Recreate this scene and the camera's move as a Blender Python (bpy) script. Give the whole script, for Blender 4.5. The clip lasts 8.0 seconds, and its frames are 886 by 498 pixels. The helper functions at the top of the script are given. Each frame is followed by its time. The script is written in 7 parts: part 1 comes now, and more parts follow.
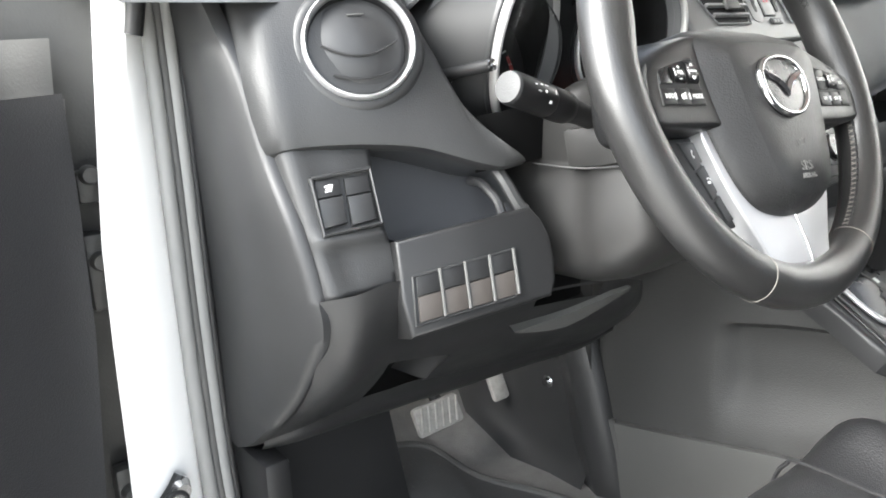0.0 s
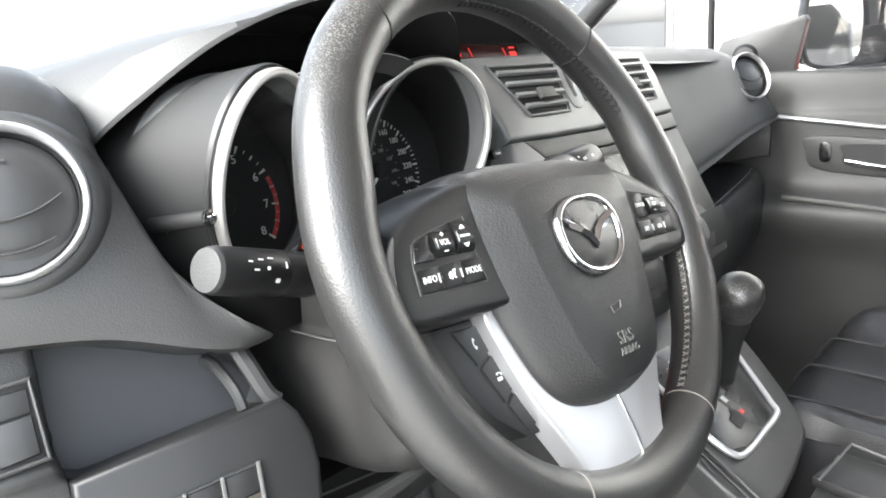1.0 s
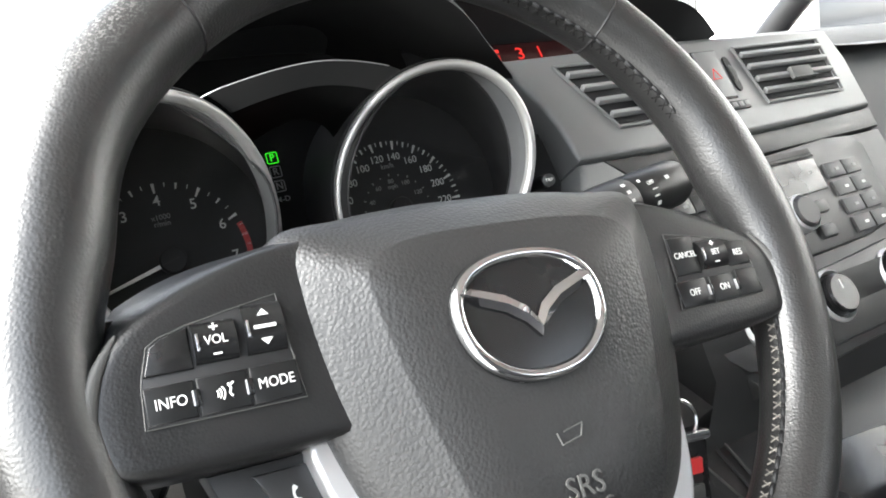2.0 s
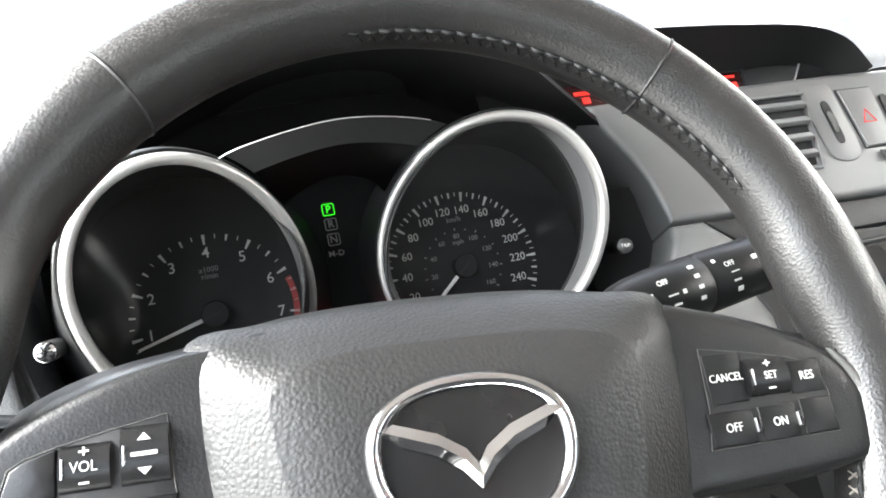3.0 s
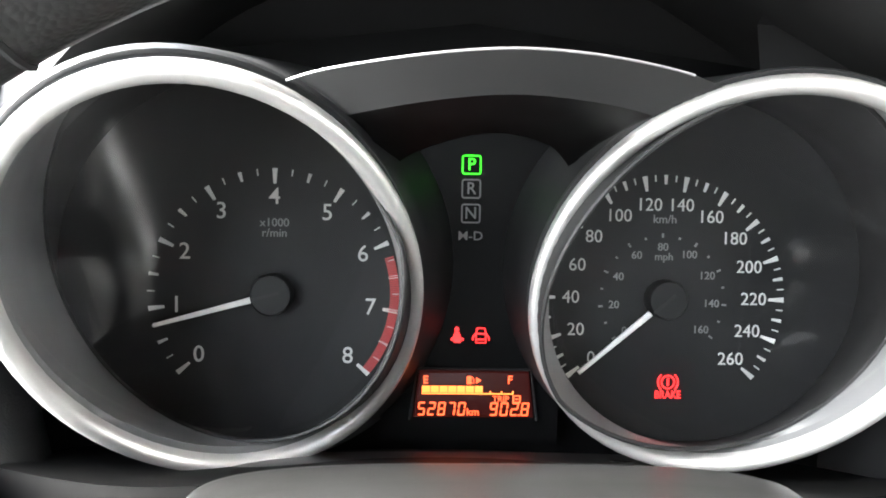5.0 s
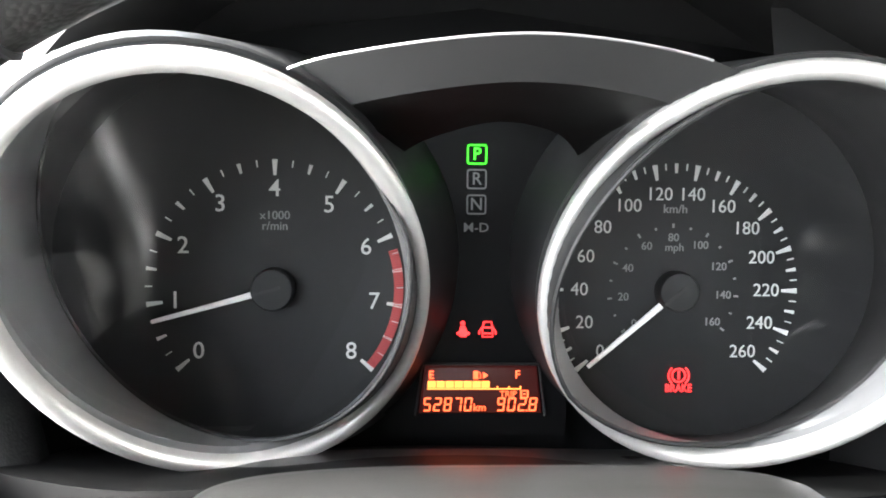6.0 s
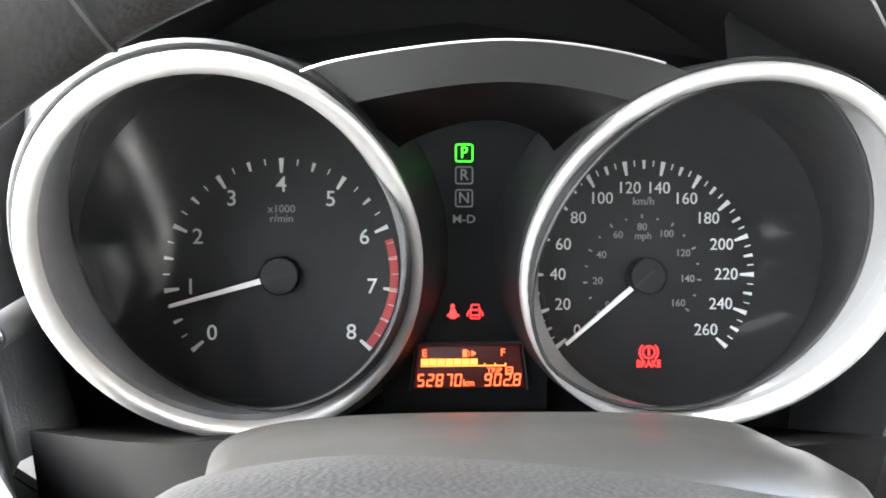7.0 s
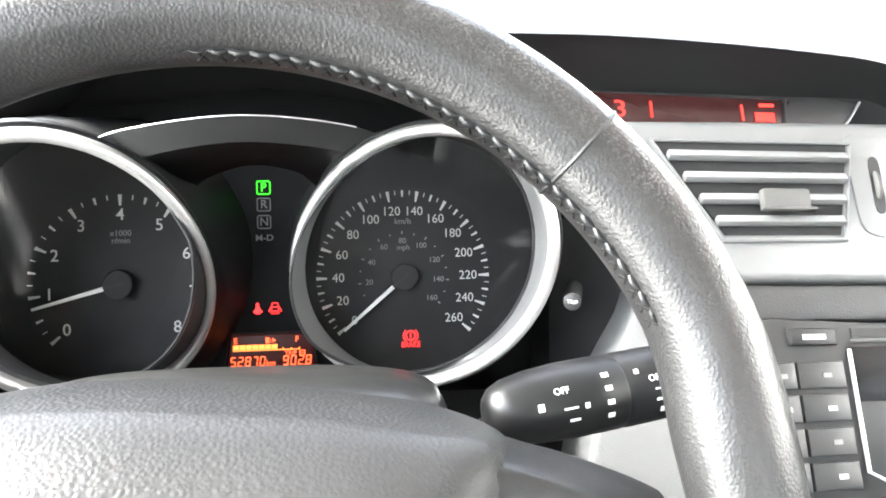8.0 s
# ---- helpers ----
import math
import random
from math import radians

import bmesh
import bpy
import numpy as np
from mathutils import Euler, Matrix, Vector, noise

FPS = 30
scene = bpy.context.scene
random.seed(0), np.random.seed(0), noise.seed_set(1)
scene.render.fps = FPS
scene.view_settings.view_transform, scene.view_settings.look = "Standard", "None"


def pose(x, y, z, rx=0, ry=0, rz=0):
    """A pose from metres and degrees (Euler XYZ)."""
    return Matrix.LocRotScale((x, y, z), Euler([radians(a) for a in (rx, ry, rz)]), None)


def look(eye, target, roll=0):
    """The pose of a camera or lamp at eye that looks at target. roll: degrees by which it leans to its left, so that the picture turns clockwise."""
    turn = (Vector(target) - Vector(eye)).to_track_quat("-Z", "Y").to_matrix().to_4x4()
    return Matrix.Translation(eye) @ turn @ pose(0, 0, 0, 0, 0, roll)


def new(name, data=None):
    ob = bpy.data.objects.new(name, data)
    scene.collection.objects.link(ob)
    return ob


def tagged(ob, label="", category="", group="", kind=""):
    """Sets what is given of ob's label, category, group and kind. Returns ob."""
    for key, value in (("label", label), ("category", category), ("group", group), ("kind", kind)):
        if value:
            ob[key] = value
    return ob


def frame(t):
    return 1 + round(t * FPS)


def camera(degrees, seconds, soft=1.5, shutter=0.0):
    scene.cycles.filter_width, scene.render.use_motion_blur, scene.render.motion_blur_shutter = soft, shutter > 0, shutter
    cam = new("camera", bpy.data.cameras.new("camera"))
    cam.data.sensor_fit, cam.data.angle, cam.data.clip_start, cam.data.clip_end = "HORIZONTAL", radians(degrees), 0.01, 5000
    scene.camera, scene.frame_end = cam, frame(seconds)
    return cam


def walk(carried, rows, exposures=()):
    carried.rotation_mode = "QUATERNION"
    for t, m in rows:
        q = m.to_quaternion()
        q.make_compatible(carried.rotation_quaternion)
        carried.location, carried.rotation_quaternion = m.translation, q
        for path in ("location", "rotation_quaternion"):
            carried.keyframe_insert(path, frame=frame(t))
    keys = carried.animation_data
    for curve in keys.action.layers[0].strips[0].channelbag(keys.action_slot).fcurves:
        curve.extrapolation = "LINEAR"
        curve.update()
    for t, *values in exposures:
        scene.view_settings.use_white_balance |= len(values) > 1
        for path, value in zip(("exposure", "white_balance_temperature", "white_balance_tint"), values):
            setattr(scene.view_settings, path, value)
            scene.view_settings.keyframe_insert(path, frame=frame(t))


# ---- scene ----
cam = camera(61.0, 8.0, soft=1.8)
PATH = [
    (0, (-0.6029, -0.2621, 1.0380), (0.0090, 0.4813, 0.7682), -2.17),
    (0.5, (-0.4980, -0.2070, 1.0734), (0.2146, 0.4417, 0.8060), -2.71),
    (1, (-0.4061, -0.1949, 1.0954), (0.3291, 0.4414, 0.8618), -3.16),
    (1.2, (-0.3597, -0.2020, 1.0981), (0.3633, 0.4543, 0.8825), -3.94),
    (2.3, (-0.1281, -0.1931, 1.0646), (0.2702, 0.7082, 0.8942), -8.26),
    (2.5, (-0.1118, -0.2001, 1.0661), (0.2475, 0.7179, 0.8981), -8.22),
    (3, (-0.0701, -0.1827, 1.0874), (0.2021, 0.7703, 0.9547), -7.04),
    (3.2, (-0.0574, -0.1603, 1.0993), (0.1727, 0.8072, 0.9954), -5.59),
    (3.5, (-0.0380, -0.1139, 1.1071), (0.1096, 0.8702, 1.0079), -3.41),
    (4, (-0.0297, -0.0588, 1.1092), (0.0184, 0.9261, 0.9433), 0.57),
    (4.5, (-0.0362, -0.0099, 1.1162), (0.0489, 0.9513, 0.8536), 3.26),
    (6, (-0.0428, 0.0185, 1.1154), (0.0467, 0.9634, 0.8008), 2.99),
    (6.5, (-0.0454, 0.0111, 1.1105), (0.0477, 0.9597, 0.8081), 2.62),
    (7, (-0.0467, -0.0156, 1.1131), (0.0578, 0.9355, 0.8221), 2.77),
    (7.5, (-0.0267, -0.0737, 1.1250), (0.0890, 0.8814, 0.8519), 2.92),
    (8, (0.0293, -0.1337, 1.1405), (0.1943, 0.8183, 0.8827), 2.29),
]
EXPOSURES = [(0.0, 3.0, 6300, 7), (1.2, 3.2, 6300, 7), (2.5, 3.4, 6300, 7), (3.5, 4.1, 6300, 7), (4.5, 4.65, 6300, 7), (6.0, 5.12, 6300, 8), (7.0, 5.15, 6300, 8), (7.5, 5.3, 6300, 7), (8.0, 4.95, 6300, 7)]
walk(cam, [(t, look(eye, target, roll)) for t, eye, target, roll in PATH],
     exposures=EXPOSURES)

# ---- light ----
world = bpy.data.worlds.new("world")
scene.world = world
world.use_nodes = True
wn, wl = world.node_tree.nodes, world.node_tree.links
sky = wn.new("ShaderNodeTexSky")
sky.sky_type = "NISHITA"
sky.sun_disc = False
sky.sun_elevation, sky.sun_rotation = radians(40), radians(-80)
sky.dust_density, sky.air_density, sky.ozone_density = 4.0, 1.0, 0.6
haze = wn.new("ShaderNodeHueSaturation")
haze.inputs["Saturation"].default_value = 0.35
wl.new(sky.outputs["Color"], haze.inputs["Color"])
wl.new(haze.outputs["Color"], wn["Background"].inputs["Color"])
wn["Background"].inputs["Strength"].default_value = 0.15
sun = new("sun", bpy.data.lights.new("sun", "SUN"))
sun.data.energy, sun.data.angle, sun.data.color = 1.1, radians(40), (1.0, 0.98, 0.95)
sun.matrix_world = look((-6.0, 0.5, 5.0), (0, 0.1, 1.0))


# ---- materials ----
def material(name, color, rough=0.5, metal=0.0, vary=0.15, scale=30.0, grain=0.0, grain_scale=900.0, pattern="NOISE",
             gloss=0.12, spec=0.5, coat=0.0, fleck=0.0):
    """A surface with slow colour and gloss variation and a fine relief."""
    m = bpy.data.materials.new(name)
    m.use_nodes = True
    n, l = m.node_tree.nodes, m.node_tree.links
    b = n["Principled BSDF"]
    b.inputs["Metallic"].default_value = metal
    b.inputs["Specular IOR Level"].default_value = spec
    b.inputs["Coat Weight"].default_value = coat
    co = n.new("ShaderNodeTexCoord")
    big = n.new("ShaderNodeTexNoise")
    big.inputs["Scale"].default_value, big.inputs["Detail"].default_value = scale, 4.0
    l.new(co.outputs["Object"], big.inputs["Vector"])
    mix = n.new("ShaderNodeMix")
    mix.data_type = "RGBA"
    mix.inputs[6].default_value = (*[c * (1 - vary) for c in color], 1)
    mix.inputs[7].default_value = (*[min(1, c * (1 + vary)) for c in color], 1)
    l.new(big.outputs["Fac"], mix.inputs[0])
    out = mix.outputs[2]
    if fleck:
        dust = n.new("ShaderNodeTexNoise")
        dust.inputs["Scale"].default_value, dust.inputs["Detail"].default_value = 420.0, 2.0
        l.new(co.outputs["Object"], dust.inputs["Vector"])
        step = n.new("ShaderNodeMapRange")
        step.inputs["From Min"].default_value, step.inputs["From Max"].default_value = 0.68, 0.76
        step.inputs["To Max"].default_value = fleck
        l.new(dust.outputs["Fac"], step.inputs["Value"])
        over = n.new("ShaderNodeMix")
        over.data_type = "RGBA"
        over.inputs[7].default_value = (0.35, 0.34, 0.32, 1)
        l.new(step.outputs["Result"], over.inputs[0])
        l.new(out, over.inputs[6])
        out = over.outputs[2]
    l.new(out, b.inputs["Base Color"])
    rr = n.new("ShaderNodeMapRange")
    rr.inputs["To Min"].default_value, rr.inputs["To Max"].default_value = max(0.02, rough - gloss), min(1, rough + gloss)
    l.new(big.outputs["Fac"], rr.inputs["Value"])
    l.new(rr.outputs["Result"], b.inputs["Roughness"])
    if grain:
        if pattern == "VORONOI":
            t = n.new("ShaderNodeTexVoronoi")
            t.feature = "SMOOTH_F1"
            t.inputs["Smoothness"].default_value = 0.25
            fac = t.outputs["Distance"]
        else:
            t = n.new("ShaderNodeTexNoise")
            t.inputs["Detail"].default_value = 3.0
            fac = t.outputs["Fac"]
        t.inputs["Scale"].default_value = grain_scale
        warp = n.new("ShaderNodeTexNoise")
        warp.inputs["Scale"].default_value = grain_scale * 0.35
        add = n.new("ShaderNodeVectorMath")
        add.operation = "MULTIPLY_ADD"
        add.inputs[1].default_value = (0.3 / grain_scale,) * 3
        l.new(co.outputs["Object"], warp.inputs["Vector"])
        l.new(warp.outputs["Color"], add.inputs[0])
        l.new(co.outputs["Object"], add.inputs[2])
        l.new(add.outputs["Vector"], t.inputs["Vector"])
        bump = n.new("ShaderNodeBump")
        bump.inputs["Strength"].default_value = grain
        bump.inputs["Distance"].default_value = 0.35 / grain_scale
        if pattern == "VORONOI":
            cap = n.new("ShaderNodeMapRange")
            cap.inputs["From Max"].default_value = 0.75
            cap.inputs["To Min"].default_value, cap.inputs["To Max"].default_value = 1.0, 0.0
            l.new(fac, cap.inputs["Value"])
            fac = cap.outputs["Result"]
        l.new(fac, bump.inputs["Height"])
        l.new(bump.outputs["Normal"], b.inputs["Normal"])
    return m


def glowing(name, color, strength):
    m = bpy.data.materials.new(name)
    m.use_nodes = True
    b = m.node_tree.nodes["Principled BSDF"]
    b.inputs["Base Color"].default_value = (*[c * 0.4 for c in color], 1)
    b.inputs["Emission Color"].default_value = (*color, 1)
    b.inputs["Emission Strength"].default_value = strength
    return m


def clear(name, tint=(1, 1, 1), rough=0.0, mirror=0.05):
    m = bpy.data.materials.new(name)
    m.use_nodes = True
    n, l = m.node_tree.nodes, m.node_tree.links
    n.remove(n["Principled BSDF"])
    see, shine, mixer = (n.new("ShaderNode" + k) for k in ("BsdfTransparent", "BsdfGlossy", "MixShader"))
    see.inputs["Color"].default_value = (*tint, 1)
    shine.inputs["Roughness"].default_value = rough
    mixer.inputs["Fac"].default_value = mirror
    l.new(see.outputs["BSDF"], mixer.inputs[1])
    l.new(shine.outputs["BSDF"], mixer.inputs[2])
    l.new(mixer.outputs["Shader"], n["Material Output"].inputs["Surface"])
    return m


DASH = material("grained_dash_plastic", (0.027, 0.0273, 0.0277), 0.45, vary=0.12, scale=14, grain=0.24, grain_scale=900, pattern="VORONOI")
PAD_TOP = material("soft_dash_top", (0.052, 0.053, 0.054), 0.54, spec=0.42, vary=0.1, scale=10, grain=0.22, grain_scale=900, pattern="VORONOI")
SATIN = material("satin_black_plastic", (0.008, 0.008, 0.0083), 0.38, spec=0.3, vary=0.15, scale=40, grain=0.06, grain_scale=1500)
WEDGE = material("pale_grained_plastic", (0.16, 0.162, 0.162), 0.5, vary=0.06, scale=20, grain=0.25, grain_scale=900, pattern="VORONOI")
PLASTIC = material("smooth_dark_plastic", (0.021, 0.0213, 0.022), 0.42, vary=0.12, scale=18, grain=0.2, grain_scale=1600)
KNEE = material("dark_knee_plastic", (0.0115, 0.0116, 0.012), 0.46, vary=0.12, scale=18, grain=0.2, grain_scale=1300)
HOUSING = material("wheel_spoke_plastic", (0.0085, 0.0085, 0.0088), 0.37, spec=0.45, vary=0.12, scale=30, grain=0.16, grain_scale=900, pattern="VORONOI")
SHROUD = material("column_plastic", (0.014, 0.0138, 0.0135), 0.33, vary=0.1, scale=18, grain=0.2, grain_scale=1400)
LOWER_COVER = material("lower_column_plastic", (0.019, 0.0186, 0.0182), 0.42, vary=0.1, scale=18, grain=0.25, grain_scale=1200)
BLACK = material("matt_black_plastic", (0.008, 0.008, 0.0085), 0.55, vary=0.2, scale=20, grain=0.2, grain_scale=1500)
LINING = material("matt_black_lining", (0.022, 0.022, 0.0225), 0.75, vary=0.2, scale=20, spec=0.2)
GLOSS_BLACK = material("gloss_black_plastic", (0.008, 0.008, 0.0085), 0.26, vary=0.2, scale=25)
POCKET = material("blue_grey_pocket_plastic", (0.029, 0.0305, 0.034), 0.45, vary=0.1, scale=15, grain=0.2, grain_scale=1500)
BLANK = material("brown_grey_blank", (0.045, 0.039, 0.035), 0.5, vary=0.1, scale=30, grain=0.3, grain_scale=2500)
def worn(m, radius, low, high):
    """Paints glints of the grain as pale flecks of colour on the outer, upper side of a ring that lies in the object's
    x, z plane.
    """
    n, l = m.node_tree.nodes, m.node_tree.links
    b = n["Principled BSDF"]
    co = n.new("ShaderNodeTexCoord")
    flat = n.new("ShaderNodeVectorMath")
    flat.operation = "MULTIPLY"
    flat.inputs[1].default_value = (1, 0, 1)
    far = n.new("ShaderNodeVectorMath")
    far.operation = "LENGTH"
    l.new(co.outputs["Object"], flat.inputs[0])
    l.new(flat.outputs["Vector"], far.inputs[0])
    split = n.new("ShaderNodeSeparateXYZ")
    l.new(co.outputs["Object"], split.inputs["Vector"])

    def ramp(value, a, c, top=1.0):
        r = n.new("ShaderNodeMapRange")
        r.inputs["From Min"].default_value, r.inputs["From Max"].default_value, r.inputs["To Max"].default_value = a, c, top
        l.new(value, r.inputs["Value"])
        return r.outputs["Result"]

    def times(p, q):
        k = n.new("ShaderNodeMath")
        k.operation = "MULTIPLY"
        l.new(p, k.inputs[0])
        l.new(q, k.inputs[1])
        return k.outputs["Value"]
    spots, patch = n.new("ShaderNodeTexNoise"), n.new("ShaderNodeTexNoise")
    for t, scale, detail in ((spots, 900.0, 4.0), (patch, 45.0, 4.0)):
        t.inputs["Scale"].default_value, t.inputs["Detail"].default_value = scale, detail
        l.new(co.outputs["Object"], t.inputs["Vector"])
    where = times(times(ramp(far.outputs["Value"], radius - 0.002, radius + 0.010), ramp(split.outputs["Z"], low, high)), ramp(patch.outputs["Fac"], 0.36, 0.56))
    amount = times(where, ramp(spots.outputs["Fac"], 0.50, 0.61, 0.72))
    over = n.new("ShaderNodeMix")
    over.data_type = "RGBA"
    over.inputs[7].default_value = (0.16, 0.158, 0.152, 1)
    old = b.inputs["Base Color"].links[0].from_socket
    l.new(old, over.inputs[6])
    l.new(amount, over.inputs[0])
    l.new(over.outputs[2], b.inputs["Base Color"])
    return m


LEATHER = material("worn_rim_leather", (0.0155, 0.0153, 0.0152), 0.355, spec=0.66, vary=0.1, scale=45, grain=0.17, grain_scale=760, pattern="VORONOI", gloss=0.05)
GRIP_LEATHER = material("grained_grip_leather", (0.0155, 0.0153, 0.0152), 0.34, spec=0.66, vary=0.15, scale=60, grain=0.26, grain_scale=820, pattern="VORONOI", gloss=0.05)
# backlit glints along the top of the rim, put into the leather's colour
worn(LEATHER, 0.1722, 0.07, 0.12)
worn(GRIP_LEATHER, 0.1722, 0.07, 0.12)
PAD_LEATHER = material("pebbled_airbag_cover", (0.0165, 0.0165, 0.0167), 0.44, spec=0.46, vary=0.12, scale=25, grain=0.30, grain_scale=640, pattern="VORONOI", gloss=0.06)
SEAT = material("black_seat_leather", (0.022, 0.022, 0.023), 0.42, vary=0.2, scale=12, grain=0.5, grain_scale=600, pattern="VORONOI")
SILVER = material("satin_silver_paint", (0.52, 0.52, 0.53), 0.36, 0.7, vary=0.04, scale=20, gloss=0.05)
RING = material("brushed_bezel_silver", (0.54, 0.535, 0.525), 0.43, 0.72, vary=0.05, scale=30, gloss=0.06)
CONE = material("gauge_cone_grey", (0.11, 0.1115, 0.113), 0.38, vary=0.06, scale=25, grain=0.1, grain_scale=1500)
CHROME = material("chrome", (0.6, 0.6, 0.61), 0.05, 1.0, vary=0.03, gloss=0.04)
TUBE = material("gauge_tube_grey", (0.020, 0.0202, 0.0205), 0.55, spec=0.3, vary=0.08, scale=25, grain=0.1, grain_scale=1500)
BAND = material("grey_cluster_band", (0.024, 0.0243, 0.0246), 0.4, vary=0.08, scale=25, grain=0.1, grain_scale=1500)
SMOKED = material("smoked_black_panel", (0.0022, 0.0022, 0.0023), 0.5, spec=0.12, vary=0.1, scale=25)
DIAL = material("matt_dial_face", (0.0135, 0.0135, 0.0138), 0.6, spec=0.3, vary=0.15, scale=30)
MARK = material("white_marking", (0.6, 0.6, 0.585), 0.5, vary=0.03)
DIM_MARK = material("dim_marking", (0.2, 0.2, 0.2), 0.5, vary=0.03)
RED_MARK = material("red_zone_print", (0.45, 0.05, 0.05), 0.5, vary=0.05)
NEEDLE = material("white_needle", (0.85, 0.85, 0.83), 0.35, vary=0.03)
LIT_GREEN = glowing("lit_green", (0.06, 1.0, 0.02), 0.10)
LIT_RED = glowing("lit_red", (1.0, 0.03, 0.03), 0.11)
LIT_ORANGE = glowing("lit_orange", (1.0, 0.10, 0.03), 0.13)
LIT_YELLOW = glowing("lit_amber", (1.0, 0.22, 0.04), 0.13)
LCD = glowing("dim_red_screen", (0.045, 0.003, 0.002), 0.022)
INFO_LCD = material("dark_red_display_glass", (0.03, 0.008, 0.008), 0.25, vary=0.1, scale=20)
INFO_RED = glowing("lit_info_red", (1.0, 0.03, 0.02), 0.09)
PAINT = material("white_car_paint", (0.68, 0.68, 0.67), 0.3, vary=0.03, scale=8, gloss=0.05, coat=0.5)
RUBBER = material("grey_rubber_seal", (0.06, 0.06, 0.058), 0.6, vary=0.15, scale=20, grain=0.2, grain_scale=900)
SEAL = material("pale_grey_seal", (0.2, 0.2, 0.195), 0.55, vary=0.12, scale=20, grain=0.15, grain_scale=900)
METAL = material("dusty_hinge_metal", (0.045, 0.045, 0.043), 0.5, 0.3, vary=0.3, scale=25, grain=0.3, grain_scale=400)
DOOR_TRIM = material("door_trim_plastic", (0.02, 0.02, 0.022), 0.55, vary=0.15, scale=10, grain=0.5, grain_scale=700, pattern="VORONOI")
DOOR_GREY = material("grey_door_panel", (0.035, 0.035, 0.034), 0.5, vary=0.1, scale=10, grain=0.4, grain_scale=700, pattern="VORONOI")
CARPET = material("dark_floor_carpet", (0.15, 0.146, 0.14), 0.95, vary=0.3, scale=40, grain=1.0, grain_scale=500, fleck=0.5)
MAT = material("rubber_floor_mat", (0.06, 0.06, 0.061), 0.7, vary=0.25, scale=30, grain=0.6, grain_scale=500, fleck=0.35)
PEDAL = material("worn_pedal_rubber", (0.33, 0.32, 0.3), 0.55, vary=0.35, scale=120, grain=0.6, grain_scale=350)
TILE = material("pale_floor_tile", (0.62, 0.6, 0.56), 0.4, vary=0.08, scale=6)
WALL = material("white_painted_wall", (0.75, 0.75, 0.73), 0.7, vary=0.05, scale=3)
RED_PAINT = material("red_car_paint", (0.45, 0.02, 0.02), 0.25, vary=0.08, scale=5, coat=0.6)
HEADLINER = material("pale_headliner", (0.55, 0.54, 0.51), 0.9, vary=0.06, scale=30)
DARK_THREAD = material("dark_thread", (0.012, 0.0118, 0.0115), 0.9, spec=0.1, vary=0.15, scale=60)
THREAD = material("pale_thread", (0.15, 0.14, 0.125), 0.8, vary=0.15, scale=60)
FOB_RED = material("red_button_rubber", (0.6, 0.03, 0.03), 0.4, vary=0.05)
STEEL = material("polished_steel", (0.7, 0.7, 0.7), 0.18, 1.0, vary=0.05)
GLASS = clear("clear_glass")
LENS = clear("clear_gauge_lens", mirror=0.035)
MIRROR = material("mirror_glass", (0.9, 0.9, 0.9), 0.02, 1.0, vary=0.0, gloss=0.0)
DARK_GLASS = material("dark_window_glass", (0.02, 0.022, 0.025), 0.08, vary=0.0, gloss=0.02)


# ---- builders ----
def catmull(points, n=8, closed=False):
    """A smooth line through points."""
    p = [Vector(q) for q in points]
    k = len(p)
    out = []
    for i in range(k if closed else k - 1):
        a, b, c, d = (p[(i + j) % k] if closed else p[min(max(i + j, 0), k - 1)] for j in (-1, 0, 1, 2))
        for s in range(n):
            t = s / n
            out.append(0.5 * (2 * b + (c - a) * t + (2 * a - 5 * b + 4 * c - d) * t * t + (3 * b - a - 3 * c + d) * t ** 3))
    if not closed:
        out.append(p[-1])
    return out


def skin(rings, close_v=True, cap_start=False, cap_end=False):
    """A mesh through rings of points, each with as many points."""
    bm = bmesh.new()
    rows = [[bm.verts.new(q) for q in r] for r in rings]
    n = len(rows[0])
    for a, b in zip(rows, rows[1:]):
        for j in range(n if close_v else n - 1):
            bm.faces.new((a[j], a[(j + 1) % n], b[(j + 1) % n], b[j]))
    if cap_start:
        bm.faces.new(list(reversed(rows[0])))
    if cap_end:
        bm.faces.new(rows[-1])
    bmesh.ops.recalc_face_normals(bm, faces=bm.faces)
    return bm


def lathe(profile, n=64, m=None, cap_start=False, cap_end=False):
    """Revolves (radius, y) about the local y axis."""
    bm = skin([[(r * math.cos(2 * math.pi * j / n), y, r * math.sin(2 * math.pi * j / n)) for j in range(n)] for r, y in profile],
              cap_start=cap_start, cap_end=cap_end)
    if m:
        bmesh.ops.transform(bm, matrix=m, verts=bm.verts)
    return bm


def rbox(size, r=0.003, m=None, seg=2):
    bm = bmesh.new()
    bmesh.ops.create_cube(bm, size=1)
    bmesh.ops.scale(bm, vec=size, verts=bm.verts)
    if r:
        bmesh.ops.bevel(bm, geom=bm.edges[:], offset=min(r, 0.49 * min(size)), segments=seg, affect="EDGES", profile=0.5)
    if m:
        bmesh.ops.transform(bm, matrix=m, verts=bm.verts)
    return bm


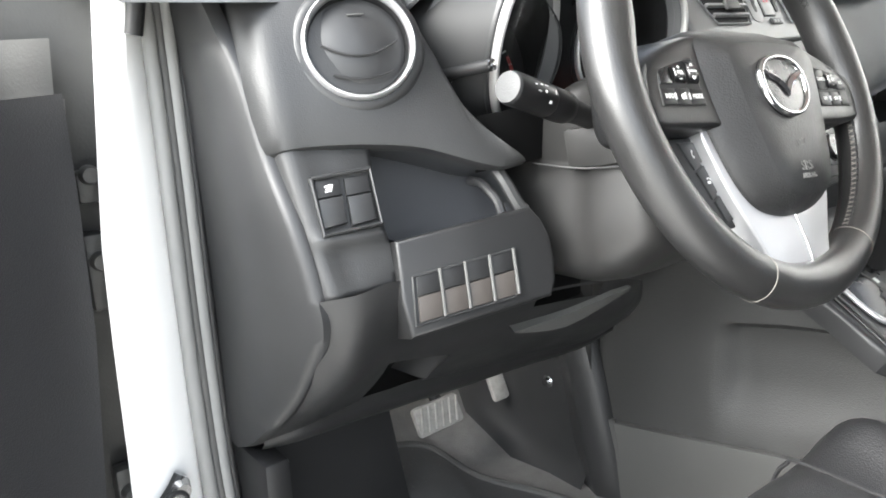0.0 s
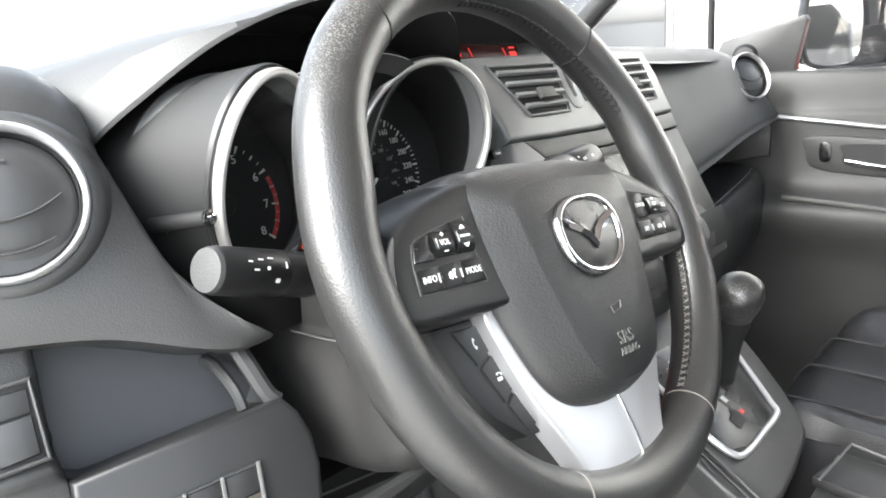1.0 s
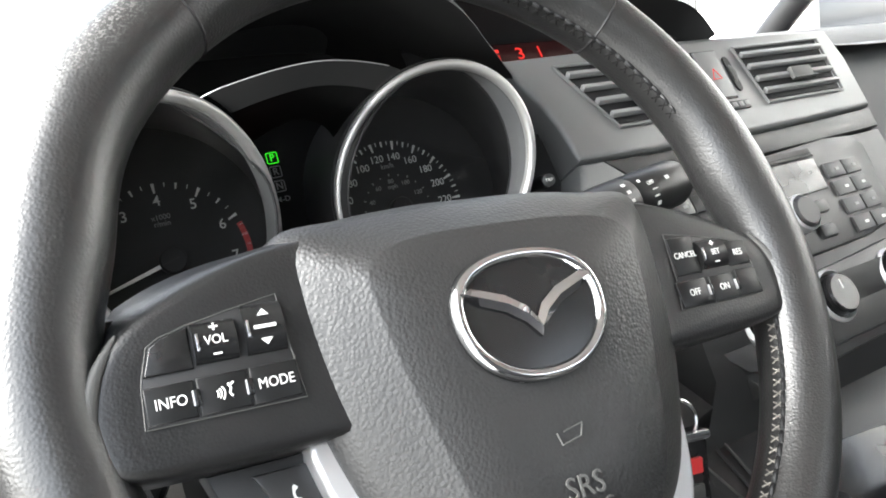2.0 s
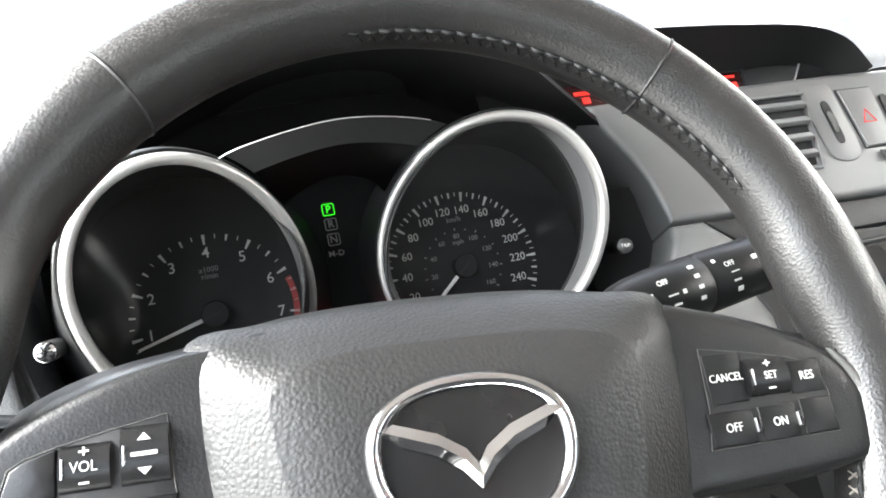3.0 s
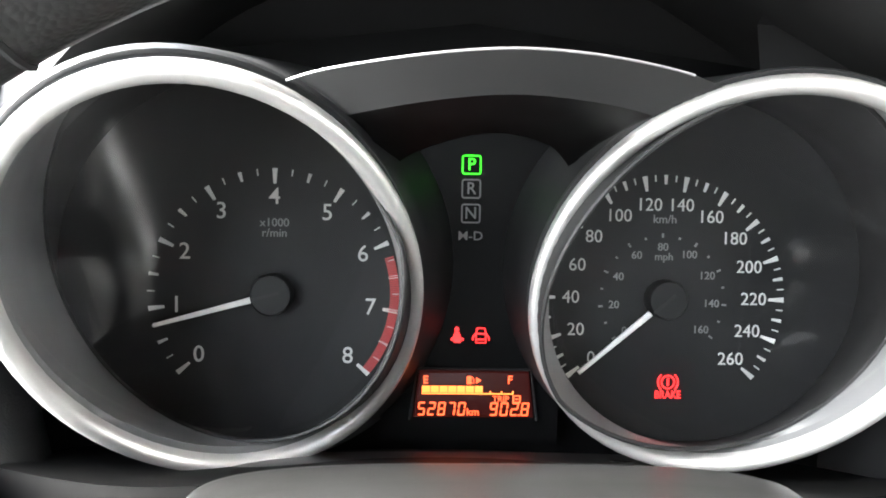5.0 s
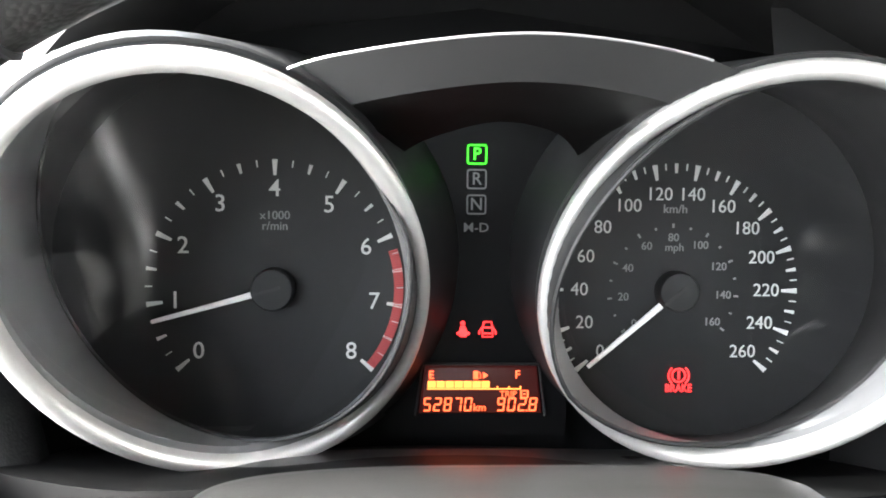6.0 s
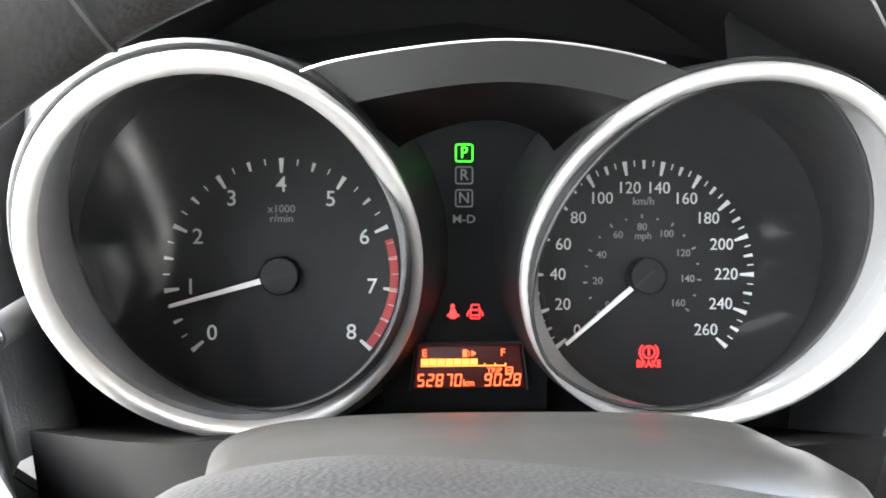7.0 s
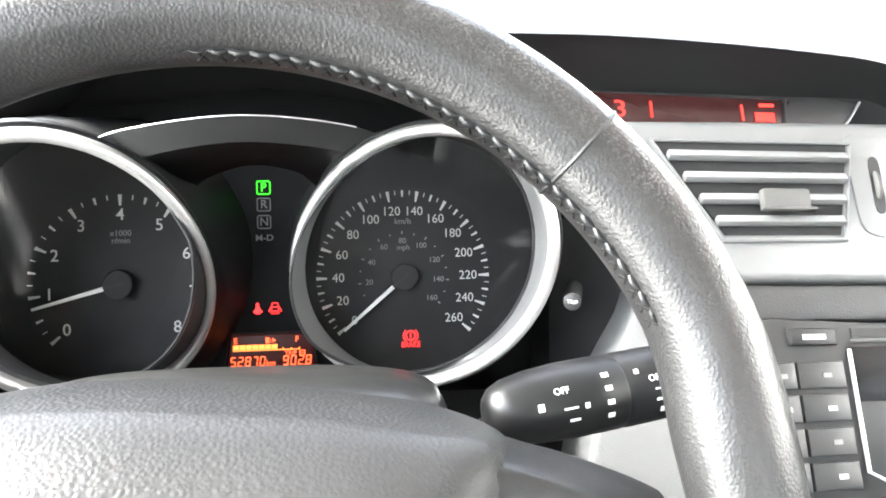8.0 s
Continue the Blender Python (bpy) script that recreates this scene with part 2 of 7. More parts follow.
def prism(poly, front, back, bevel=0.003, m=None, seg=2):
    """A plate: its outline (x, z), from y = front (to the driver) to y = back, its front edge rounded."""
    bm = bmesh.new()
    a = [bm.verts.new((q[0], front, q[1])) for q in poly]
    b = [bm.verts.new((q[0], back, q[1])) for q in poly]
    f = bm.faces.new(a)
    bm.faces.new(list(reversed(b)))
    n = len(a)
    for i in range(n):
        bm.faces.new((a[(i + 1) % n], a[i], b[i], b[(i + 1) % n]))
    bmesh.ops.recalc_face_normals(bm, faces=bm.faces)
    if bevel:
        bmesh.ops.bevel(bm, geom=list(f.edges), offset=bevel, segments=seg, affect="EDGES", profile=0.5, clamp_overlap=True)
    if m:
        bmesh.ops.transform(bm, matrix=m, verts=bm.verts)
    return bm


def tube(points, radius, n=16, squash=1.0, caps=True):
    """A round bar along points; radius a number or a list."""
    p = [Vector(q) for q in points]
    rad = radius if isinstance(radius, (list, tuple)) else [radius] * len(p)
    rings, side = [], None
    for i, q in enumerate(p):
        d = (p[min(i + 1, len(p) - 1)] - p[max(i - 1, 0)]).normalized()
        if side is None:
            side = d.cross(Vector((0, 0, 1)) if abs(d.z) < 0.9 else Vector((1, 0, 0))).normalized()
        side = (side - d * side.dot(d)).normalized()
        up = side.cross(d)
        rings.append([q + rad[i] * (math.cos(a) * side + squash * math.sin(a) * up) for a in (2 * math.pi * j / n for j in range(n))])
    return skin(rings, cap_start=caps, cap_end=caps)


def merged(*bms):
    out = bmesh.new()
    for b in bms:
        me = bpy.data.meshes.new("join")
        b.to_mesh(me)
        b.free()
        out.from_mesh(me)
        bpy.data.meshes.remove(me)
    return out


def words(text, size, thick=0.0002, m=None, wide=1.0, bold=0.0):
    """Raised lettering that stands in the local x, z plane and faces the driver."""
    cu = bpy.data.curves.new("lettering", "FONT")
    cu.body, cu.size, cu.extrude, cu.align_x, cu.align_y = text, size, thick, "CENTER", "CENTER"
    cu.resolution_u, cu.offset = 3, bold * size
    ob = bpy.data.objects.new("lettering", cu)
    me = bpy.data.meshes.new_from_object(ob)
    bm = bmesh.new()
    bm.from_mesh(me)
    bpy.data.objects.remove(ob)
    bpy.data.curves.remove(cu)
    bpy.data.meshes.remove(me)
    bmesh.ops.transform(bm, matrix=(m or Matrix()) @ Matrix.Rotation(radians(90), 4, "X") @ Matrix.Diagonal((wide, 1, 1, 1)), verts=bm.verts)
    return bm


def at(x, y, z, spin=0.0):
    """A place in a local frame, turned in the picture plane (clockwise to the driver)."""
    return Matrix.Translation((x, y, z)) @ Matrix.Rotation(radians(spin), 4, "Y")


def linked(name, bm, mat, sharp=38):
    me = bpy.data.meshes.new(name)
    bm.to_mesh(me)
    bm.free()
    me.materials.append(mat)
    me.polygons.foreach_set("use_smooth", [True] * len(me.polygons))
    me.set_sharp_from_angle(angle=radians(sharp))
    return new(name, me)


def thing(name, m, label, category, group="", kind=""):
    """An empty at the base of a thing, which its parts hang from."""
    ob = new(name)
    ob.empty_display_size = 0.05
    ob.matrix_world = m
    return tagged(ob, label, category, group, kind)


def part(name, bm, mat, parent, label="", sharp=38):
    """One mesh under a thing or a part, in its local frame."""
    ob = linked(name, bm, mat, sharp)
    ob.parent = parent
    return tagged(ob, label)


def whole(name, bm, mat, m, label, category, group="", kind="", sharp=38):
    """A thing of a single mesh."""
    ob = linked(name, bm, mat, sharp)
    ob.matrix_world = m or Matrix()
    return tagged(ob, label, category, group, kind)


# ---- steering wheel ----
WHEEL = pose(0.0, 0.0639, 0.9935, -24.63, 4.41, -1.88)
RIM = 0.1722
U0 = -0.0045


def half_to_full(half, u0=U0):
    """A closed outline from its right half, top to bottom, mirrored about u0."""
    right = [(u0 + x, z) for x, z in half]
    left = [(u0 - x, z) for x, z in reversed(half) if x > 1e-6]
    return right + left


def outline3(points, y, n=5):
    return [(p.x, y, p.z) for p in catmull([(x, 0, z) for x, z in points], n, True)]


def phone_mark(size, m):
    """A handset: a bowed bar with two thick ends."""
    arc = [(size * 0.5 * math.cos(a), 0, size * 0.5 * math.sin(a)) for a in (radians(120 + 15 * k) for k in range(9))]
    bm = tube(arc, [size * 0.16, size * 0.17, size * 0.1, size * 0.08, size * 0.08, size * 0.08, size * 0.1, size * 0.17, size * 0.16], 6, caps=True)
    bmesh.ops.scale(bm, vec=(1, 0.1, 1), verts=bm.verts)
    bmesh.ops.transform(bm, matrix=m, verts=bm.verts)
    return bm


def steering_wheel():
    w = thing("steering_wheel", WHEEL, "three-spoke steering wheel in worn black leather with silver lower spoke", "steering wheel")
    # rim, a little fuller on the driver's side and at the thumb rests
    rings = []
    for i in range(160):
        a = 2 * math.pi * i / 160
        deg = math.degrees(a) % 360
        thumb = sum(math.exp(-((min(abs(deg - c), 360 - abs(deg - c))) / 10.0) ** 2) for c in (14, 166))
        ru, rn = 0.0186 + 0.0016 * thumb, 0.0182 + 0.001 * thumb
        c, d = Vector((RIM * math.cos(a), 0, RIM * math.sin(a))), Vector((math.cos(a), 0, math.sin(a)))
        c -= d * 0.003 * thumb
        rings.append([c + d * ru * math.cos(b) + Vector((0, rn, 0)) * math.sin(b) for b in (2 * math.pi * j / 24 for j in range(24))])
    i0, i1 = round(130.2 / 360 * 160), round(299.9 / 360 * 160)
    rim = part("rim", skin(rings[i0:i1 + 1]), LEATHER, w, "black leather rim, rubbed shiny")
    part("rim_grip", skin(rings[i1:] + rings[:i0 + 1]), GRIP_LEATHER, w, "coarser grained leather section with pale glints painted along the top")
    # seams across the rim, and the cross stitching along its inside
    for deg in (51.4, 130.2, 299.9, 245.3):
        a = radians(deg)
        d = Vector((math.cos(a), 0, math.sin(a)))
        ring = [d * (RIM + 0.0185 * math.cos(b)) + Vector((0, 0.0181 * math.sin(b), 0)) for b in (2 * math.pi * j / 24 for j in range(25))]
        part("seam", tube(ring, 0.0008 if deg < 200 else 0.0005, 6, caps=False), THREAD if deg > 200 else BLACK, rim)
    for lo, hi, mat, label in ((-58, 4, THREAD, "pale cross stitching along the inside"), (28, 100, DARK_THREAD, "dark cross stitching along the inside")):
        stitches = bmesh.new()
        for k in range(int((hi - lo) / 2.1)):
            a = radians(lo + 2.1 * k)
            for tip in (-1, 1):
                ends = []
                for b, off in ((radians(185), tip * 0.010), (radians(200), -tip * 0.010)):
                    rr = RIM + 0.0188 * math.cos(b)
                    ends.append(Vector((rr * math.cos(a + off), 0.0184 * math.sin(b), rr * math.sin(a + off))))
                bar = tube(ends, 0.00042, 4)
                me = bpy.data.meshes.new("join")
                bar.to_mesh(me)
                bar.free()
                stitches.from_mesh(me)
                bpy.data.meshes.remove(me)
        tagged(part("stitching", stitches, mat, rim), label, kind="stuff")
        # leather rolled up to the seam
        fold = [Vector(((RIM - 0.0177 + 0.0006 * math.sin(150 * a)) * math.cos(a), -0.0064 + 0.0004 * math.sin(150 * a), (RIM - 0.0177 + 0.0006 * math.sin(150 * a)) * math.sin(a))) for a in (radians(lo + (hi - lo) * k / 160) for k in range(161))]
        part("seam_fold", tube(fold, [0.0011 * min(1.0, 0.1 + k / 14, 0.1 + (160 - k) / 14) for k in range(161)], 8), BLACK, rim)
    # airbag cover: stacked outlines from its edge to its crown
    base = half_to_full([(0, 0.0415), (0.03, 0.0412), (0.06, 0.0385), (0.0865, 0.0345), (0.0905, 0.010), (0.086, -0.03), (0.077, -0.062),
                         (0.064, -0.09), (0.046, -0.107), (0.02, -0.1145), (0, -0.1155)])
    flat = half_to_full([(0, 0.022), (0.03, 0.0215), (0.052, 0.018), (0.061, 0.010), (0.0605, -0.002), (0.057, -0.024), (0.050, -0.052), (0.042, -0.080),
                         (0.031, -0.0965), (0.014, -0.1035), (0, -0.1045)])

    def between(k):
        return [((1 - k) * a[0] + k * b[0], (1 - k) * a[1] + k * b[1]) for a, b in zip(base, flat)]

    crest = half_to_full([(0, 0.0507), (0.034, 0.0498), (0.066, 0.0462), (0.0955, 0.0348), (0.0985, 0.010), (0.0915, -0.03), (0.079, -0.062), (0.064, -0.09), (0.046, -0.107), (0.02, -0.1145), (0, -0.1155)], 0.0)

    def crested(k):
        # the top rises and widens away from the driver
        return [((1 - k) * a[0] + k * b[0], (1 - k) * a[1] + k * b[1]) for a, b in zip(base, crest)]
    rings = [outline3(between(0.3), 0.068), outline3(crested(0.85), 0.057), outline3(crested(0.97), 0.047), outline3(crested(0.97), 0.036), outline3(crested(0.86), 0.024), outline3(crested(0.62), 0.013), outline3(crested(0.3), 0.003), outline3(base, -0.004), outline3(between(0.05), -0.0082), outline3(between(0.3), -0.0142),
             outline3(between(0.65), -0.0212), outline3(between(0.96), -0.0264), outline3(flat, -0.0272)]
    mid = [(0.55 * (x - U0) + U0, 0.55 * (z + 0.035) - 0.035) for x, z in flat]
    core = [(0.1 * (x - U0) + U0, 0.1 * (z + 0.035) - 0.035) for x, z in flat]
    rings += [outline3(mid, -0.0281), outline3(core, -0.0284)]
    cover = part("airbag_cover", skin(rings, cap_end=True), PAD_LEATHER, w, "pebbled dark grey airbag cover", 60)

    # emblem: plate, oval ring and a winged bar
    ec, ez = U0 - 0.001, -0.0145

    def oval(a, b, y, n=72):
        return [(ec + a * math.copysign(abs(math.cos(t)) ** 0.9, math.cos(t)), y, ez + b * math.copysign(abs(math.sin(t)) ** 0.9, math.sin(t)) + 0.0012 * math.cos(2 * t))
                for t in (2 * math.pi * j / n for j in range(n))]
    part("emblem_plate", skin([oval(0.0345, 0.0262, -0.0275), oval(0.034, 0.0257, -0.0305), oval(0.0315, 0.0235, -0.0308), oval(0.002, 0.0015, -0.0308)], cap_end=True),
         GLOSS_BLACK, w, "black emblem plate")
    half = [(math.cos(radians(a)), math.sin(radians(a))) for a in range(0, 181, 20)]
    part("emblem_ring", skin([oval(0.0319 + 0.0026 * c, 0.0236 + 0.0026 * c, -0.0296 - 0.0034 * q) for c, q in half]), CHROME, w, "chrome oval ring", 80)
    wing = [(-0.0312, 0.0068), (-0.026, 0.0088), (-0.012, 0.0042), (-0.0035, -0.0012), (0.0, -0.0062), (0.0035, -0.0012), (0.012, 0.0042), (0.026, 0.0088), (0.0312, 0.0068),
            (0.024, 0.0012), (0.013, -0.0030), (0.0058, -0.0078), (0.0, -0.0142), (-0.0058, -0.0078), (-0.013, -0.0030), (-0.024, 0.0012)]
    # each arm of the bar has a ridge along its middle
    up, low = wing[:9], [wing[8], *wing[9:16], wing[0]][::-1]
    rows = [[(ec + 0.97 * x, -0.0306, ez + z + 0.003) for x, z in up], [(ec + 0.97 * x, -0.0322, ez + z + 0.0027) for x, z in up],
            [(ec + 0.97 * (0.45 * a[0] + 0.55 * b[0]), -0.0340, ez + 0.45 * a[1] + 0.55 * b[1] + 0.003) for a, b in zip(up, low)],
            [(ec + 0.97 * x, -0.0322, ez + z + 0.0033) for x, z in low], [(ec + 0.97 * x, -0.0306, ez + z + 0.003) for x, z in low]]
    part("emblem_bar", skin(rows, close_v=False), CHROME, w, "chrome winged bar", 25)
    # moulded marks low on the cover
    part("horn_mark", merged(tube([(U0 - 0.006, -0.0293, -0.061), (U0 - 0.005, -0.0293, -0.0655), (U0 + 0.004, -0.0293, -0.064), (U0 + 0.006, -0.0293, -0.0595), (U0 - 0.003, -0.0293, -0.061)], 0.00035, 5),
                             ), RUBBER, cover)
    part("airbag_lettering", merged(words("SRS", 0.0115, 0.0003, at(U0, -0.0287, -0.0815)), words("AIRBAG", 0.0062, 0.0003, at(U0, -0.0286, -0.0895))), RUBBER, cover)

    # switch housings left and right
    left = [(-0.055, 0.030), (-0.084, 0.0312), (-0.112, 0.0255), (-0.137, 0.015), (-0.154, 0.002), (-0.1615, -0.016), (-0.160, -0.033), (-0.152, -0.0405), (-0.12, -0.0425), (-0.085, -0.042), (-0.055, -0.038)]
    right = [(0.048, 0.030), (0.0755, 0.0312), (0.102, 0.0255), (0.128, 0.016), (0.150, 0.0045), (0.1615, -0.014), (0.1625, -0.028), (0.154, -0.037), (0.12, -0.041), (0.078, -0.041), (0.048, -0.038)]
    for side, edge in (("left", left), ("right", right)):
        n0 = -0.0135 if side == "left" else -0.0105
        flat_edge = [(p.x, p.z) for p in catmull([(x, 0, z) for x, z in edge], 4, True)]
        mx, mz = sum(p[0] for p in flat_edge) / len(flat_edge), sum(p[1] for p in flat_edge) / len(flat_edge)

        def housing_ring(y, inset, lift):
            # the top rises towards the back, level with the airbag cover
            out = []
            for x, z in flat_edge:
                far = math.hypot(x - mx, z - mz)
                q = 1 - inset / far
                up = lift * (0.008 + 0.006 * min(1, max(0, (abs(x) - 0.10) / 0.05))) * min(1, max(0, (z + 0.012) / 0.02))
                out.append((mx + (x - mx) * q, y, mz + (z - mz) * q + up))
            return out
        h = part("switch_housing", skin([housing_ring(*q) for q in ((n0, 0.012, 0), (n0, 0.0055, 0), (n0 + 0.0009, 0.0025, 0), (n0 + 0.003, 0.0007, 0), (n0 + 0.0065, 0, 0.15), (0.004, 0, 0.5), (0.016, 0, 0.95), (0.028, 0, 1.0), (0.038, 0.003, 0.85), (0.046, 0.012, 0.4))], cap_start=True, cap_end=True), HOUSING, w,
                 "satin black switch housing on the wheel spoke", 50)
        s = -1 if side == "left" else 1
        trim = catmull([(s * 0.1495, n0 + 0.002, 0.006), (s * 0.158, n0 + 0.0015, -0.008), (s * 0.1605, n0 + 0.002, -0.022), (s * 0.158, n0 + 0.003, -0.033)], 6)
        part("trim_strip", tube(trim, [0.0006 + 0.0024 * math.sin(math.pi * i / (len(trim) - 1)) for i in range(len(trim))], 10), RUBBER, h, "slim grey strip")
        if side == "left":
            well = [(-0.1455, -0.0258), (-0.0935, -0.0262), (-0.0952, -0.0115), (-0.0955, -0.009), (-0.097, 0.0112), (-0.113, 0.0083), (-0.128, 0.0052), (-0.1375, 0.0025), (-0.1415, 0.0), (-0.1442, -0.0095), (-0.1448, -0.0125)]
            keys = [((-0.1446, -0.1292), (-0.0250, -0.0130), "INFO", 0.0050), ((-0.1284, -0.1121), (-0.0251, -0.0128), "", 0), ((-0.1112, -0.0948), (-0.0252, -0.0128), "MODE", 0.0050)]
            blank = [(-0.1437, -0.0096), (-0.1282, -0.0096), (-0.1282, 0.0045), (-0.137, 0.0019), (-0.1408, -0.0004)]
            rockers = [((-0.1273, -0.1132), (-0.0092, 0.0055), "VOL", 0.0044), ((-0.1104, -0.0966), (-0.0094, 0.0090), "", 0)]
        else:
            well = [(0.0868, -0.0256), (0.1422, -0.0254), (0.1418, -0.0105), (0.1400, 0.0002), (0.127, 0.0045), (0.1077, 0.0085), (0.0910, 0.0112), (0.0898, -0.0115)]
            keys = [((0.0880, 0.1066), (-0.0250, -0.0128), "OFF", 0.0046), ((0.1092, 0.1248), (-0.0252, -0.0128), "ON", 0.0046),
                    ((0.1274, 0.1414), (-0.0250, -0.0120), "", 0), ((0.0912, 0.1068), (-0.0100, 0.0085), "CANCEL", 0.0042), ((0.1262, 0.1405), (-0.0098, 0.0025), "RES", 0.0046)]
            blank = None
            rockers = [((0.1080, 0.1250), (-0.0095, 0.0055), "SET", 0.0040)]
        part("outline_trim", tube([Vector((x, n0 - 0.0006, z)) for x, z in well + well[:1]], 0.0002, 5, caps=False), RUBBER, h, "fine pale outline")
        for x in ((-0.1288, -0.1117) if side == "left" else (0.1079, 0.1261)):
            part("divider_clip", rbox((0.0022, 0.0012, 0.0056), 0.0009, at(x, n0 - 0.0016, -0.019)), GLOSS_BLACK, h)
            part("divider_edge", rbox((0.0005, 0.0012, 0.0050), 0.0002, at(x - 0.0012, n0 - 0.0017, -0.019)), SILVER, h)
        part("button_surround", prism(well, n0 - 0.0006, n0 + 0.004, 0.0006), BLACK, h)
        if blank:
            part("blank_plate", prism(blank, n0 - 0.0016, n0 + 0.002, 0.0006), GLOSS_BLACK, h)
        for (x0, x1), (z0, z1), text, size in keys:
            k = part("button", prism([(x0, z0), (x1, z0), (x1, z1), (x0, z1)], n0 - 0.0014, n0 + 0.002, 0.0005), SATIN, h)
            if text:
                part("lettering", words(text, size, 0.0001, at((x0 + x1) / 2, n0 - 0.0019, (z0 + z1) / 2), 0.88), MARK, k)
            elif side == "left":
                mark = [tube([(-0.1222 + dx + q * 0.7 * (1 - math.cos(e)) * -1, n0 - 0.0017, -0.0192 + q * math.sin(e)) for e in (-1.0, -0.5, 0.0, 0.5, 1.0)], 0.00028, 5) for dx, q in ((0.0, 0.0013), (0.0010, 0.0019), (0.0021, 0.0025))]
                mark += [tube([(-0.1188, n0 - 0.0017, -0.0164), (-0.1180, n0 - 0.0017, -0.0182), (-0.1186, n0 - 0.0017, -0.0195), (-0.1178, n0 - 0.0017, -0.0208)], 0.00042, 5), tube([(-0.1186, n0 - 0.0017, -0.0174), (-0.1170, n0 - 0.0017, -0.0162)], 0.0004, 5)]
                part("voice_mark", merged(*mark), MARK, k)
        for (x0, x1), (z0, z1), text, size in rockers:
            zc, hh = (z0 + z1) / 2, (z1 - z0) / 2
            bar = [[(x, n0 + 0.0005 - 0.0042 * math.sin(t), zc + hh * 0.98 * math.cos(t)) for t in (math.pi * j / 10 for j in range(11))] for x in (x0, x1)]
            k = part("rocker", skin(bar, close_v=False), GLOSS_BLACK, h)
            if text:
                part("lettering", words(text, size, 0.0001, at((x0 + x1) / 2, n0 - 0.0041, zc), 0.9), MARK, k)
                part("plus_mark", merged(rbox((0.0028, 0.0003, 0.0006), 0, at((x0 + x1) / 2, n0 - 0.0034, zc + hh * 0.62)), rbox((0.0006, 0.0003, 0.0024), 0, at((x0 + x1) / 2, n0 - 0.0034, zc + hh * 0.62))), MARK, k)
                part("minus_mark", rbox((0.0028, 0.0003, 0.0006), 0, at((x0 + x1) / 2, n0 - 0.0034, zc - hh * 0.62)), MARK, k)
            else:
                part("centre_bar", rbox((0.0075, 0.0004, 0.0012), 0, at((x0 + x1) / 2, n0 - 0.0041, zc)), MARK, k)
                part("arrow_mark", merged(prism([(-0.1055, zc + 0.004), (-0.1015, zc + 0.004), (-0.1035, zc + 0.0062)], n0 - 0.0038, n0 - 0.003, 0),
                                          prism([(-0.1055, zc - 0.004), (-0.1035, zc - 0.0062), (-0.1015, zc - 0.004)], n0 - 0.0038, n0 - 0.003, 0)), MARK, k)
            part("rocker_edge", rbox((0.0009, 0.0005, 0.006), 0.0002, at(x0 + 0.0012, n0 - 0.0038, zc)), CHROME, k)
    # silver lower spoke with a bright centre line
    spoke = half_to_full([(0, -0.06), (0.06, -0.05), (0.0885, -0.040), (0.0835, -0.068), (0.072, -0.098), (0.057, -0.126), (0.046, -0.148), (0.042, -0.163), (0.02, -0.168), (0, -0.169)])
    spoke = [(min(x, U0 + 0.0775) if z > -0.09 else x, z) for x, z in spoke]
    sp = part("lower_spoke", prism([(p.x, p.z) for p in catmull([(x, 0, z) for x, z in spoke], 3, True)], -0.0045, 0.012, 0.005, seg=4), SILVER, w, "satin silver lower spoke trim", 50)
    part("centre_line", tube([(U0 + 0.006, -0.0048, -0.114), (U0 + 0.011, -0.0052, -0.140), (U0 + 0.013, -0.0045, -0.160)], 0.0011, 8), CHROME, sp)
    # telephone keys beside the lower spoke
    keys = [(-0.128, -0.043), (-0.086, -0.043), (-0.079, -0.072), (-0.058, -0.117), (-0.080, -0.115), (-0.1, -0.098), (-0.115, -0.078)]
    ph = part("phone_key_panel", prism(keys, 0.0065, 0.02, 0.002), PLASTIC, w, "dark panel of telephone keys beside the spoke")
    for q, kind in (([(-0.113, -0.047), (-0.0905, -0.047), (-0.087, -0.062), (-0.101, -0.0685)], "call"), ([(-0.0995, -0.0705), (-0.0865, -0.0645), (-0.0775, -0.0855), (-0.089, -0.0925)], "end"),
                    ([(-0.0875, -0.0945), (-0.0765, -0.0875), (-0.0655, -0.109), (-0.078, -0.112)], "blank")):
        k = part("button", prism(q, 0.0048, 0.012, 0.0009), PLASTIC, ph)
        cx, cz = sum(p[0] for p in q) / 4, sum(p[1] for p in q) / 4
        if kind == "call":
            part("handset_mark", phone_mark(0.0065, at(cx + 0.001, 0.0046, cz, -10)), MARK, k)
        if kind == "end":
            part("handset_mark", merged(phone_mark(0.005, at(cx, 0.0046, cz, 100)), rbox((0.004, 0.0003, 0.002), 0, at(cx, 0.0046, cz - 0.001))), MARK, k)
    # hub behind the cover
    part("hub", lathe([(0.0, 0.03), (0.048, 0.03), (0.058, 0.012), (0.060, 0.002)], 40, at(U0, 0, -0.03)), BLACK, w)
    for x0, x1 in ((-0.155, -0.07), (0.065, 0.155)):
        part("side_spoke", rbox((x1 - x0, 0.014, 0.05), 0.005, at((x0 + x1) / 2, 0.012, -0.008)), BLACK, w)
    return w


steering_wheel()


# ---- instrument cluster ----
DIALS = pose(-0.0831, 0.3089, 1.0004, -14.94, -1.60, -2.20)
GAP = 0.1646
# front rims of the two gauges, slanted ovals where the tubes are cut off: centre, turn and half axes in the frame of the dials
BEZELS = {"tachometer": ((0.0001, -0.0782, 0.0051), (35.8, -28.6, 6.6), (0.0630, 0.0838)), "speedometer": ((0.1696, -0.0646, 0.0094), (23.9, 40.5, 1.5), (0.0667, 0.0784))}


